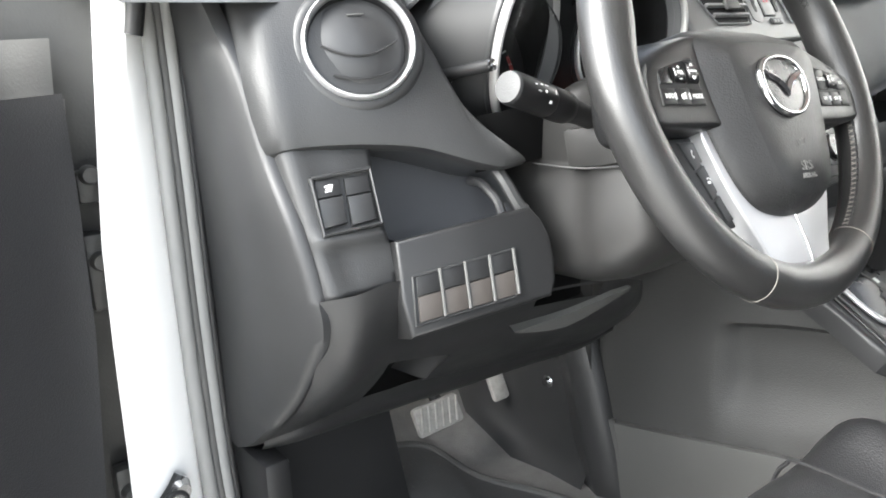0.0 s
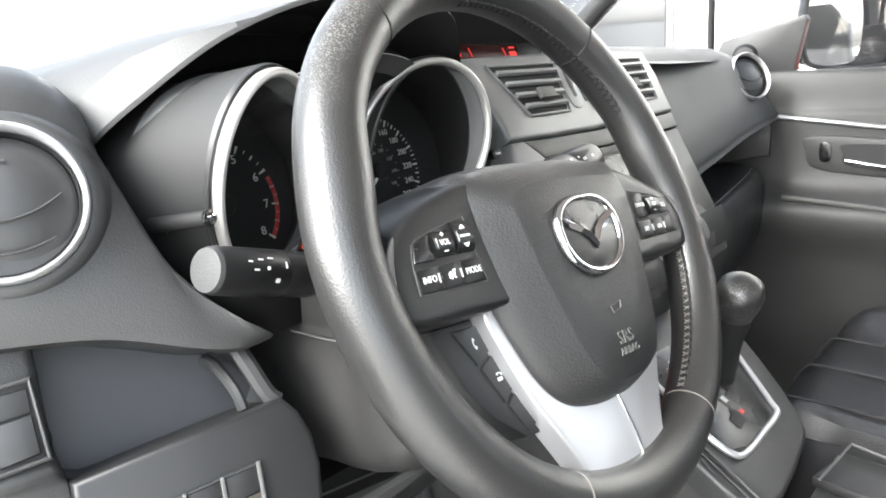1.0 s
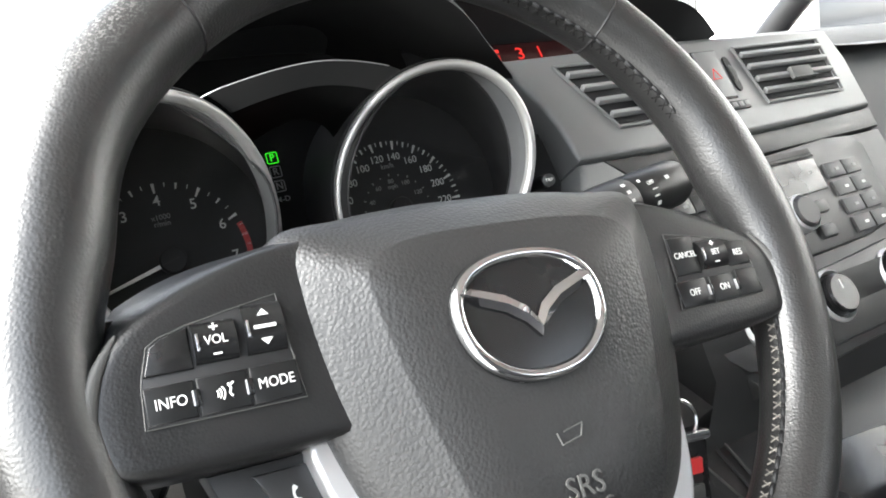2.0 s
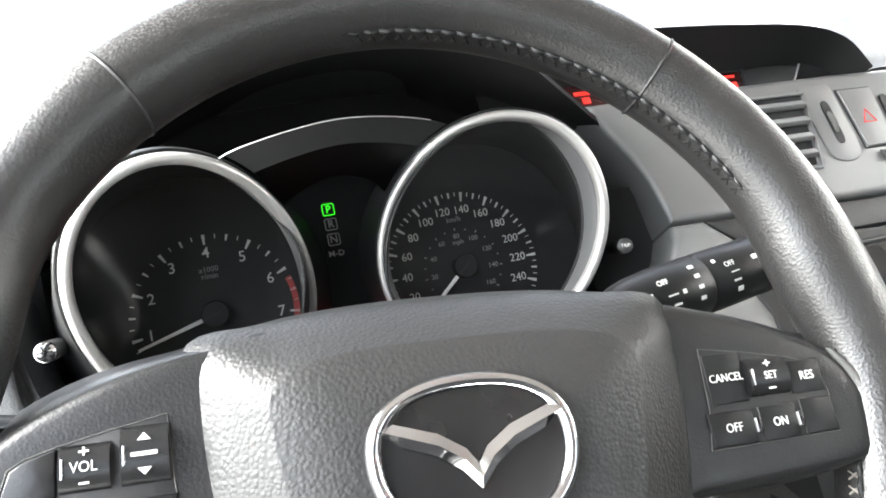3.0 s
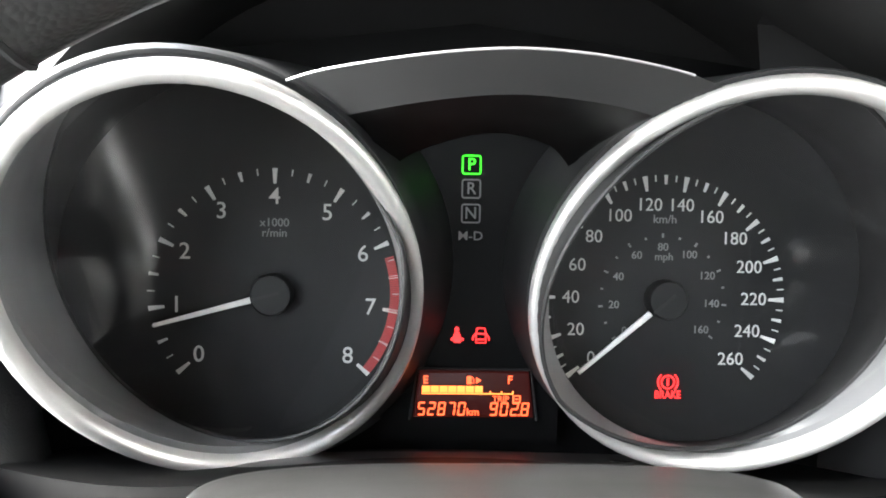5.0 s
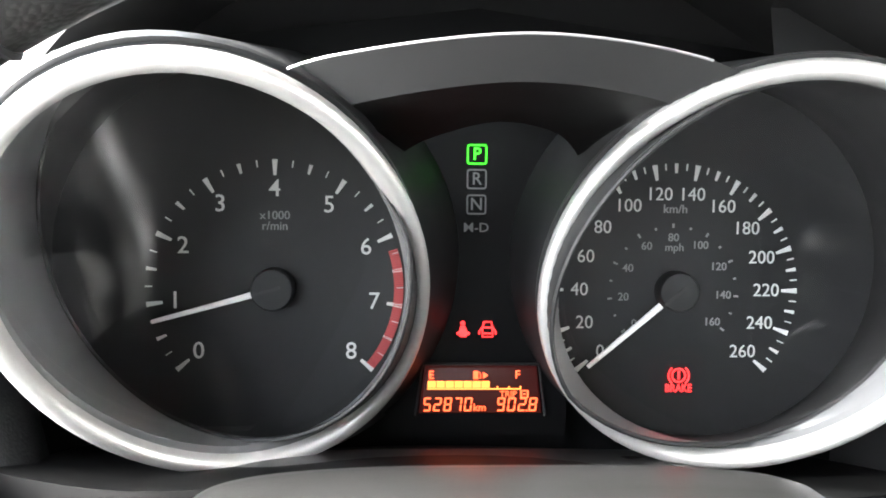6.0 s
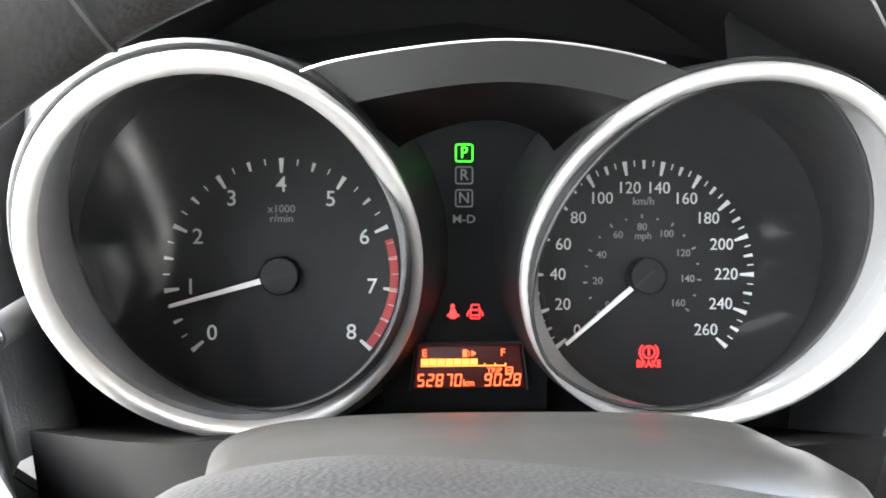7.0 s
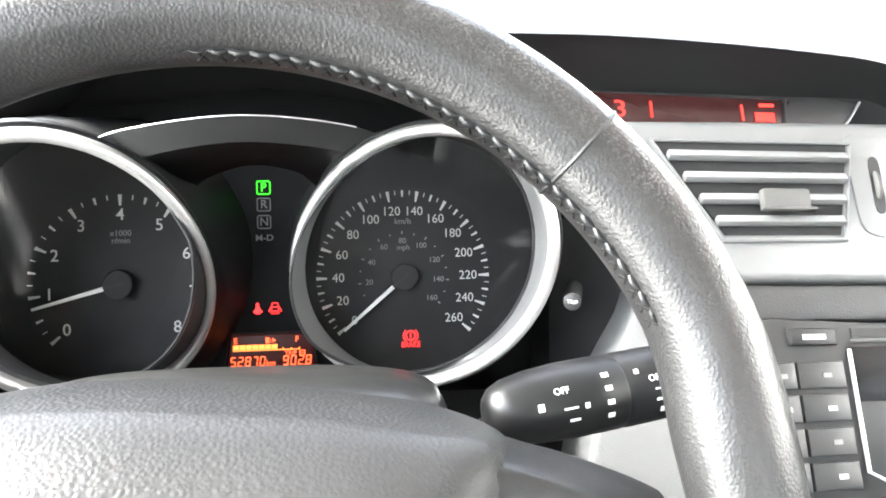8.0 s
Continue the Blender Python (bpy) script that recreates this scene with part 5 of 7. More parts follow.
def middle_switches():
    s = thing("hazard_panel", STACK, "pale panel with hazard button and vent thumb wheels between the vents", "switch panel")
    pale = bpy.data.materials["pale_metallic_panel"]
    part("plate", prism(smooth([(0.064, 0.008), (0.078, 0.009), (0.092, 0.008), (0.0935, -0.02), (0.093, -0.046), (0.086, -0.053), (0.074, -0.053), (0.066, -0.046), (0.064, -0.02)], 3), -0.0012, 0.0, 0.0008), pale, s)
    part("hazard_button", prism([(0.097, 0.003), (0.126, 0.003), (0.125, -0.045), (0.099, -0.045)], -0.0024, -0.001, 0.0009), pale, s)
    part("button_gap", tube([(0.0962, -0.0003, 0.0038), (0.1268, -0.0003, 0.0038), (0.1258, -0.0003, -0.0458), (0.0982, -0.0003, -0.0458), (0.0962, -0.0003, 0.0038)], 0.0007, 5), BLACK, s)
    part("hazard_symbol", tube([(0.106, -0.0025, -0.026), (0.117, -0.0025, -0.026), (0.1115, -0.0025, -0.0155), (0.106, -0.0025, -0.026)], 0.0005, 5), FOB_RED, s)
    for x in (0.080, 0.1345):
        part("wheel_slot", prism(smooth([(x - 0.003, -0.006), (x + 0.003, -0.006), (x + 0.0036, -0.022), (x + 0.003, -0.038), (x - 0.003, -0.038), (x - 0.0036, -0.022)], 3), -0.0017, 0.0, 0), BLACK, s)
        part("thumb_wheel", lathe([(0.0, -0.0019), (0.0135, -0.0019), (0.0145, -0.001), (0.0145, 0.001), (0.0135, 0.0019), (0.0, 0.0019)], 36, at(x, 0.0098, -0.022) @ Matrix.Rotation(radians(90), 4, "Z")), RUBBER, s, "grey ribbed thumb wheel")
    part("indicator_strip", prism([(0.108, -0.0495), (0.134, -0.0495), (0.134, -0.058), (0.109, -0.058)], -0.0030, -0.001, 0.0006), PLASTIC, s)
    for k in range(3):
        part("indicator", prism([(0.1110 + 0.0078 * k, -0.0515), (0.1170 + 0.0078 * k, -0.0515), (0.1170 + 0.0078 * k, -0.0560), (0.1110 + 0.0078 * k, -0.0560)], -0.0038, -0.002, 0.0004), pale, s)
    return s


middle_switches()


def info_display():
    d = thing("info_display", STACK @ Matrix.Translation((0, 0.018, 0.0)), "wide dim red information display under the brow", "display")
    part("screen", prism([(-0.118, 0.019), (0.036, 0.019), (0.039, 0.040), (-0.118, 0.042)], -0.002, 0.004, 0.001), INFO_LCD, d, "dim red screen")
    part("bezel", prism(smooth([(0.042, 0.018), (0.075, 0.018), (0.085, 0.028), (0.09, 0.039), (0.044, 0.040)], 3), -0.003, 0.004, 0.002), PLASTIC, d)
    part("trim_line", tube(catmull([(0.068, -0.004, 0.017), (0.078, -0.004, 0.022), (0.092, -0.004, 0.039)], 5), 0.0008, 6), SILVER, d)
    part("screen_edge", tube([(-0.12, -0.0025, 0.0178), (0.038, -0.0025, 0.0178), (0.041, -0.0025, 0.0405)], 0.0008, 6), PLASTIC, d)
    y = -0.0026
    bars = []
    for x, w, z, h in ((-0.112, 0.012, 0.032, 0.010), (-0.096, 0.012, 0.0345, 0.003), (-0.094, 0.006, 0.0285, 0.005)):
        bars.append(rbox((w, 0.0004, h), 0, at(x, y, z)))
    part("clock_bars", merged(*bars), INFO_RED, d, "lit red bars")
    part("digit", words("3", 0.0155, 0.0001, at(-0.070, y, 0.0302), 1.2), INFO_RED, d)
    part("digit", words("1", 0.0155, 0.0001, at(-0.050, y, 0.0302)), INFO_RED, d)
    part("digit", words("1", 0.0155, 0.0001, at(0.010, y, 0.0295)), INFO_RED, d)
    part("unit_bars", merged(rbox((0.010, 0.0004, 0.002), 0, at(0.027, y, 0.0355)), rbox((0.013, 0.0004, 0.006), 0, at(0.025, y, 0.0275))), INFO_RED, d)
    return d


info_display()


def radio():
    r = thing("car_radio", STACK, "dark car radio with rows of buttons and a chrome-ringed knob", "radio")
    part("face", prism(smooth([(-0.035, -0.103), (0.10, -0.106), (0.245, -0.103), (0.25, -0.15), (0.236, -0.192), (0.10, -0.20), (-0.02, -0.196), (-0.032, -0.15)], 3), -0.002, 0.01, 0.003), PLASTIC, r)
    part("disc_slot", prism([(0.045, -0.1075), (0.175, -0.1075), (0.175, -0.1125), (0.045, -0.1125)], -0.0028, 0.0, 0), BLACK, r)
    part("slot_edge", rbox((0.132, 0.002, 0.0018), 0.0005, at(0.11, -0.003, -0.1145)), RUBBER, r)
    part("load_button", prism([(0.005, -0.1065), (0.034, -0.1075), (0.034, -0.1165), (0.006, -0.116)], -0.005, 0.0, 0.0012), BLACK, r)
    part("load_lettering", rbox((0.014, 0.0003, 0.0028), 0, at(0.02, -0.0052, -0.112)), MARK, r)
    for k in range(4):
        z = -0.1255 - 0.0178 * k
        for x0, x1 in ((-0.016, 0.0065), (0.008, 0.036), (0.180, 0.206), (0.208, 0.23)):
            b = part("button", prism([(x0, z - 0.0145), (x1, z - 0.0145), (x1, z), (x0, z)], -0.0045, 0.0, 0.001), PLASTIC, r)
            part("symbol", rbox((0.0052, 0.0003, 0.0026), 0, at((x0 + x1) / 2 + 0.003, -0.0047, z - 0.0075)), MARK if k % 2 else DIM_MARK, b)
    part("screen", prism([(0.042, -0.118), (0.174, -0.118), (0.172, -0.148), (0.044, -0.148)], -0.0038, 0.0, 0.001), GLOSS_BLACK, r)
    part("chrome_line", tube([(0.041, -0.004, -0.119), (0.041, -0.004, -0.185), (0.06, -0.004, -0.195)], 0.0012, 6), SILVER, r)
    kn = part("volume_knob", lathe([(0.0, -0.018), (0.012, -0.018), (0.0135, -0.0165), (0.0145, -0.003), (0.0175, -0.002), (0.0175, 0.0)], 36, at(0.112, 0, -0.165)), PLASTIC, r)
    part("knob_ring", lathe([(0.0148, -0.0155), (0.0162, -0.014), (0.0165, -0.006), (0.015, -0.004)], 36, at(0.112, 0, -0.165)), SILVER, kn, "satin silver knob ring")
    for dx, dz in ((-0.035, 0.004), (0.035, 0.004), (-0.03, -0.018), (0.03, -0.018)):
        part("button", rbox((0.02, 0.006, 0.012), 0.002, at(0.112 + dx, -0.003, -0.166 + dz)), PLASTIC, r)
    return r


radio()


def heater_controls():
    h = thing("heater_controls", STACK, "heater panel with three chrome-ringed dials", "heater control")
    part("panel", prism(smooth([(-0.03, -0.208), (0.11, -0.212), (0.25, -0.208), (0.24, -0.262), (0.11, -0.272), (-0.015, -0.265)], 3), -0.001, 0.008, 0.003), PLASTIC, h)
    for x in (0.02, 0.11, 0.2):
        k = part("dial", lathe([(0.0, -0.012), (0.015, -0.012), (0.017, -0.010), (0.0175, 0.0)], 32, at(x, 0, -0.236)), GLOSS_BLACK, h)
        part("dial_ring", lathe([(0.0185, -0.002), (0.0205, -0.0055), (0.0225, -0.003), (0.0225, 0.002)], 32, at(x, 0, -0.236)), SILVER, k, "silver dial ring")
        part("pointer", rbox((0.0012, 0.0004, 0.008), 0, at(x, -0.0122, -0.229)), MARK, k)
    return h


heater_controls()
# ---- steering column, stalks and key ----
def column():
    c = thing("column_shroud", Matrix(), "dark plastic steering column shroud behind the wheel", "column cover")
    upper, lower = [], []
    for y, w, top, bot in ((0.094, 0.072, 1.018, 0.862), (0.104, 0.079, 1.0245, 0.845), (0.125, 0.085, 1.0230, 0.824), (0.1445, 0.088, 1.0165, 0.815), (0.1475, 0.0865, 1.0145, 0.814), (0.165, 0.089, 1.0085, 0.808),
                           (0.183, 0.0915, 1.0015, 0.806), (0.190, 0.092, 0.9975, 0.806), (0.195, 0.0925, 0.991, 0.806), (0.205, 0.094, 0.980, 0.806), (0.27, 0.103, 0.95, 0.80)):
        zc, rows = 0.928, ([], [])
        for j in range(65):
            t = math.pi * j / 64
            cx, sz = math.cos(t), math.sin(t)
            rows[0].append((-0.003 + w * math.copysign(abs(cx) ** 0.45, cx), y + 0.01 * (1 - sz), zc + (top - zc) * sz ** 0.2 - 0.004 * abs(cx) ** 1.2))
            rows[1].append((-0.003 + (w + 0.009 * sz ** 0.5) * math.copysign(abs(cx) ** 0.5, cx), y + 0.01 * (1 - sz), zc - (zc - bot) * sz ** 0.45))
        upper.append(rows[0])
        lower.append(rows[1])
    front = [(-0.003 + 0.6 * (p[0] + 0.003), p[1] - 0.004, 0.928 + 0.6 * (p[2] - 0.928)) for p in upper[0]]
    part("shroud", skin([front] + upper, close_v=False), SHROUD, c, "", 65)
    front = [(-0.003 + 0.6 * (p[0] + 0.003), p[1] - 0.004, 0.928 + 0.6 * (p[2] - 0.928)) for p in lower[0]]
    part("lower_shroud", skin([front] + lower, close_v=False), LOWER_COVER, c, "warm grey lower half of the shroud", 65)
    part("joint_line", tube(catmull([(-0.104, 0.21, 0.925), (-0.1, 0.16, 0.925), (-0.088, 0.115, 0.93)], 5), 0.0012, 6), BLACK, c)
    part("stalk_collar", rbox((0.010, 0.050, 0.036), 0.004, pose(-0.092, 0.152, 0.944, -12, 0, 8)), LOWER_COVER, c)
    return c


column()


def stalk(name, label, base, tip, r, marks):
    s = thing(name, Matrix(), label, "control stalk", "column stalks")
    b, t = Vector(base), Vector(tip)
    d = (t - b).normalized()
    f0 = 0.34 if marks == "lamp" else 0.0
    if marks == "lamp":
        part("arm", tube([b, b.lerp(t, 0.2), b.lerp(t, 0.36)], [r * 0.78, r * 0.7, r * 0.82], 20), BLACK, s)
    else:
        part("arm", tube([(0.045, 0.172, 0.945), b.lerp(t, 0.12) + Vector((0, 0.034, -0.045)), b.lerp(t, 0.25) + Vector((0, 0.02, -0.02)), b.lerp(t, 0.34)], [r * 0.5, r * 0.5, r * 0.45, r * 0.4], 20), BLACK, s)
    shape = [(f0, 0.35), (f0 + 0.015, 0.72), (f0 + 0.04, 0.93), (f0 + 0.1, 1.0)] if marks == "lamp" else [(0.20, 0.25), (0.205, 0.45), (0.225, 0.66), (0.265, 0.82), (0.33, 0.93), (0.44, 1.0)]
    shape += [(0.60, 1.0), (0.612, 0.95), (0.625, 1.0), (0.97, 0.97), (1.0, 0.88)]
    part("barrel", tube([b.lerp(t, f) for f, _ in shape], [r * q for _, q in shape], 28), SATIN, s)
    part("end_cap", tube([t - d * 0.001, t + d * 0.0016, t + d * 0.002], [r * 0.93, r * 0.86, r * 0.3], 28), DASH if marks == "lamp" else SATIN, s, "grey dished end cap" if marks == "lamp" else "")
    # printed marks on the driver's side of the barrel
    up = Vector((0, -0.55, 0.84))
    side = d.cross(up).normalized()
    up = side.cross(d).normalized()

    def print_mark(f, deg, w, h):
        o = up * math.cos(radians(deg)) + side * math.sin(radians(deg)) * (1 if side.y < 0 else -1)
        m = Matrix((d, o.cross(d), o)).transposed().to_4x4()
        m.translation = b.lerp(t, f) + o * (r + 0.0001)
        return rbox((w * 0.65, h * 0.6, 0.0004), 0, m)
    if marks == "lamp":
        q = [(0.80, 20, 0.005, 0.0012), (0.86, 26, 0.004, 0.0012), (0.74, 15, 0.006, 0.0012), (0.83, 45, 0.005, 0.0016), (0.76, 40, 0.003, 0.003), (0.70, 68, 0.004, 0.004), (0.65, 30, 0.0012, 0.006)]
    else:
        q = [(0.33, 32, 0.004, 0.005), (0.42, 40, 0.009, 0.0011), (0.47, 40, 0.003, 0.0034), (0.43, 58, 0.007, 0.0016), (0.545, 2, 0.0045, 0.0032), (0.545, 22, 0.0045, 0.0032), (0.545, 42, 0.0045, 0.0032), (0.545, 62, 0.0045, 0.0032),
             (0.645, 6, 0.003, 0.003), (0.71, 36, 0.008, 0.0010), (0.71, 52, 0.007, 0.0016), (0.82, 22, 0.005, 0.004), (0.72, 70, 0.005, 0.004)]
    for k in q:
        part("printed_mark", print_mark(*k), MARK, s)
    if marks == "wiper":
        for f, deg in ((0.40, 14), (0.70, 20)):
            o = up * math.cos(radians(deg)) + side * math.sin(radians(deg)) * (1 if side.y < 0 else -1)
            m = Matrix((d, -o, o.cross(d))).transposed().to_4x4()
            m.translation = b.lerp(t, f) + o * (r + 0.0002)
            part("lettering", words("OFF", 0.0039, 0.0001, m), MARK, s)
    return s


stalk("lamp_stalk", "black headlamp stalk with grey end cap", (-0.085, 0.155, 0.966), (-0.203, 0.1405, 1.0015), 0.0135, "lamp")
stalk("wiper_stalk", "black wiper stalk with white printed marks", (0.068, 0.131, 0.9955), (0.207, 0.152, 1.007), 0.0160, "wiper")


def keys():
    k = thing("car_keys", Matrix(), "two black remote fobs with red buttons on steel rings", "keys")
    part("ignition_barrel", tube([(0.085, 0.19, 0.905), (0.118, 0.135, 0.908), (0.122, 0.128, 0.908)], [0.017, 0.016, 0.012], 24), SHROUD, k)
    a = part("fob", rbox((0.032, 0.012, 0.046), 0.005, pose(0.122, 0.104, 0.889, -8, -10, 25)), GLOSS_BLACK, k, "glossy black remote fob")
    part("button", rbox((0.010, 0.004, 0.020), 0.0018, pose(0.1235, 0.0965, 0.887, -8, -10, 25)), FOB_RED, a, "red panic button")
    b = part("fob", rbox((0.040, 0.013, 0.055), 0.004, pose(0.1435, 0.108, 0.836, -8, 5, -8)), GLOSS_BLACK, k, "larger black remote fob")
    part("chrome_end", rbox((0.041, 0.014, 0.006), 0.002, pose(0.1460, 0.1092, 0.862, -8, 5, -8)), CHROME, b, "chrome top edge")
    part("button", rbox((0.023, 0.003, 0.010), 0.0018, pose(0.1440, 0.1010, 0.846, -8, 5, -8)), FOB_RED, b, "red panic button")
    part("button", rbox((0.023, 0.003, 0.009), 0.0016, pose(0.1430, 0.0998, 0.830, -8, 5, -8)), RUBBER, b)
    for c, r, rx, rz in (((0.139, 0.110, 0.887), 0.012, 15, 30), ((0.150, 0.110, 0.872), 0.0115, -20, -15)):
        m = pose(*c, rx, 0, rz)
        part("split_ring", tube([m @ Vector((r * math.cos(t), 0, r * math.sin(t))) for t in (2 * math.pi * j / 32 for j in range(33))], 0.0012, 6, caps=False), STEEL, k)
    return k


keys()

# ---- floor, pedals, tunnel and console ----
rows = []
for x in [-0.34 + 0.08 * i for i in range(19)]:
    row = []
    for y, z in ((-2.1, 0.40), (-0.3, 0.40), (0.1, 0.395), (0.35, 0.395), (0.50, 0.40), (0.58, 0.43), (0.66, 0.52), (0.74, 0.66), (0.78, 0.85), (0.80, 1.06)):
        row.append(Vector((x, y, z + 0.006 * math.sin(23 * x) * math.sin(17 * y))))
    rows.append(row)
whole("floor", skin(rows, close_v=False), CARPET, None, "dark dusty carpeted car floor", "floor", kind="structure")


def floor_mat():
    m = thing("floor_mat", Matrix(), "dark rubber floor mat with bound edge on the carpet", "mat")
    edge = catmull([(-0.20, 0.10, 0.408), (-0.20, 0.40, 0.408), (-0.17, 0.545, 0.425), (-0.08, 0.585, 0.445), (0.02, 0.565, 0.435), (0.05, 0.47, 0.412), (0.10, 0.36, 0.408), (0.13, 0.22, 0.408), (0.13, 0.05, 0.408), (-0.05, -0.02, 0.408)], 5, True)
    c = sum(edge, Vector()) / len(edge)
    part("sheet", skin([[p - Vector((0, 0, 0.008)) for p in edge], edge, [p.lerp(c, 0.5) for p in edge], [p.lerp(c, 0.98) for p in edge]], cap_end=True), MAT, m)
    part("bound_edge", tube(edge + edge[:1], 0.006, 8, caps=False), RUBBER, m, "grey bound edge")
    for k in range(5):
        part("rib", rbox((0.10, 0.012, 0.004), 0.0015, at(-0.02, 0.20 + 0.03 * k, 0.411)), RUBBER, m)
    return m


floor_mat()


def pedals():
    b = thing("brake_pedal", pose(0.022, 0.525, 0.502, -28, -3, -4), "worn ribbed brake pedal with dusty rubber pad", "pedal", "pedals")
    part("pad", rbox((0.080, 0.014, 0.044), 0.006), PEDAL, b)
    for k in range(6):
        part("rib", rbox((0.0035, 0.004, 0.037), 0.001, at(-0.031 + 0.0124 * k, -0.008, 0, 18)), PEDAL, b)
    part("arm", tube([(0.01, 0.006, 0.02), (0.01, 0.04, 0.12), (0.01, 0.09, 0.24)], 0.009, 10), BLACK, b)
    a = thing("accelerator_pedal", pose(0.150, 0.530, 0.504, -25, -4, -6), "narrow pale worn accelerator pedal", "pedal", "pedals")
    part("pad", rbox((0.031, 0.012, 0.046), 0.006), PEDAL, a)
    part("arm", tube([(0.0, 0.006, 0.02), (0.0, 0.04, 0.12), (0.0, 0.08, 0.22)], 0.008, 10), BLACK, a)


pedals()


def console():
    c = thing("centre_console", Matrix(), "dark grey centre console with sculpted side and silver-framed shifter plate", "console")
    # driver-side panel, with a scooped recess under a crisp arched edge, and the plainer trim below its seam
    def flank(y):
        pts = ((-0.4, 0.235), (-0.15, 0.232), (0.0, 0.228), (0.10, 0.222), (0.20, 0.206), (0.30, 0.192), (0.36, 0.186))
        return next(a[1] + (b[1] - a[1]) * (y - a[0]) / (b[0] - a[0]) for a, b in zip(pts, pts[1:]) if y <= b[0] + 1e-6)

    def ease(q):
        q = min(1.0, max(0.0, q))
        return q * q * (3 - 2 * q)
    rows, trim = [], []
    for i in range(64):
        y = 0.36 - 0.012 * i
        top = 0.712 + 0.62 * max(-0.06, min(y, 0.16) - 0.02) + (0.25 * (y - 0.16) if y > 0.16 else 0)
        seam = 0.506 + 0.12 * (0.36 - max(y, 0.0))
        edge = min(top - 0.014, 0.684 + 0.22 * (0.19 - y) - 0.6 * (0.19 - max(0.0, y)) ** 2)
        heights = [seam + (edge - 0.006 - seam) * k / 9 for k in range(10)] + [edge - 0.002, edge + 0.002, edge + 0.008, (edge + top) / 2, top]
        x0 = flank(y)
        row = []
        for z in heights:
            depth = 0.016 * ease((0.198 - y) / 0.03) * ease((edge + 0.002 - z) / 0.012) * ease((z - seam) / 0.09)
            f = (z - 0.39) / (top - 0.39)
            row.append(Vector((x0 + depth + 0.012 * f - 0.02 * (1 - f) ** 3, y, z)))
        rows.append(row)
        b = row[0]
        trim.append([Vector((b.x - 0.016, y, 0.385)), Vector((b.x - 0.010, y, 0.45)), Vector((b.x - 0.006, y, seam - 0.008)), Vector((b.x - 0.0045, y, seam - 0.003)), Vector((b.x + 0.001, y, seam - 0.001))])
    part("side_panel", skin(rows, close_v=False), DOOR_GREY, c, "smooth warm-grey side panel with a scooped recess", 40)
    part("lower_side_trim", skin(trim, close_v=False), RUBBER, c, "paler lower side trim", 40)
    # upright strip at the front end of the panel, and the footwell wall with its fixing before it
    strip = []
    for z, ya, yb in ((0.66, 0.415, 0.376), (0.60, 0.400, 0.358), (0.52, 0.380, 0.334), (0.45, 0.360, 0.313), (0.385, 0.340, 0.293)):
        strip.append([Vector(q) for q in ((0.172, ya + 0.03, z), (0.160, ya, z), (0.158, ya - 0.008, z), (0.170, yb + 0.010, z), (0.178, yb, z), (0.186, yb - 0.002, z), (0.189, yb + 0.006, z), (0.190, yb + 0.04, z))])
    part("kick_strip", skin(strip, close_v=False), PLASTIC, c, "dark upright strip at the footwell", 50)
    part("strip_edge", tube(catmull([(0.181, 0.331, 0.512), (0.181, 0.312, 0.45), (0.181, 0.292, 0.386)], 4), 0.005, 8), RUBBER, c)
    wall = []
    for y in (0.36, 0.42, 0.48, 0.54, 0.60, 0.66):
        x = 0.168 + 0.03 * max(0, 0.46 - y) - 0.05 * max(0, y - 0.5)
        z0 = 0.40 + 0.42 * max(0, y - 0.42)
        wall.append([Vector((x - 0.03, y, z0 - 0.03)), Vector((x - 0.016, y, z0)), Vector((x - 0.004, y, z0 + 0.02)), Vector((x, y, z0 + 0.06)), Vector((x, y, 0.62)), Vector((x, y, 0.74))])
    part("kick_panel", skin(wall, close_v=False), PLASTIC, c, "dark footwell side wall", 50)
    part("fixing", lathe([(0.0, -0.006), (0.006, -0.006), (0.008, -0.002), (0.010, 0.0)], 16, Matrix.Translation((0.166, 0.438, 0.538)) @ Matrix.Rotation(radians(-90), 4, "Z")), STEEL, c)
    # sloping top, with the silver frame round the shifter plate
    tilt = math.atan(0.62)
    P = Matrix.Translation((0.335, 0.05, 0.7315)) @ Matrix.Rotation(tilt - radians(90), 4, "X")
    top = smooth([(-0.095, 0.16), (0.17, 0.16), (0.15, 0.06), (0.085, -0.045), (0.03, -0.07), (-0.10, -0.075), (-0.115, 0.0)], 3)
    part("top_plate", prism(top, 0.003, 0.03, 0.006, P, 3), PLASTIC, c, "blue-black console top")
    frame_line = catmull([(-0.060, -0.0005, 0.11), (-0.071, -0.0005, 0.05), (-0.077, -0.0005, 0.006), (-0.072, -0.0005, -0.022), (-0.055, -0.0005, -0.031), (0.0, -0.0005, -0.031), (0.045, -0.0005, -0.029), (0.056, -0.0005, -0.016), (0.078, -0.0005, 0.018), (0.102, -0.0005, 0.058), (0.112, -0.0005, 0.09)], 5)
    part("plate_frame", tube([P @ p for p in frame_line], 0.0034, 10), SILVER, c, "satin silver shifter frame")
    inner = [(p.x * 0.96, p.z * 0.96) for p in frame_line]
    part("shifter_plate", prism(inner, 0.0005, 0.01, 0.0005, P), GLOSS_BLACK, c, "dark shifter plate")
    for dx, dz in ((0.046, 0.056), (0.034, 0.040), (0.028, 0.024), (0.012, 0.014), (-0.002, 0.002), (-0.014, -0.004)):
        part("gate_slot", prism([(dx - 0.012, dz - 0.009), (dx + 0.010, dz - 0.005), (dx + 0.010, dz + 0.009), (dx - 0.012, dz + 0.005)], -0.0008, 0.004, 0, P), BLACK, c)
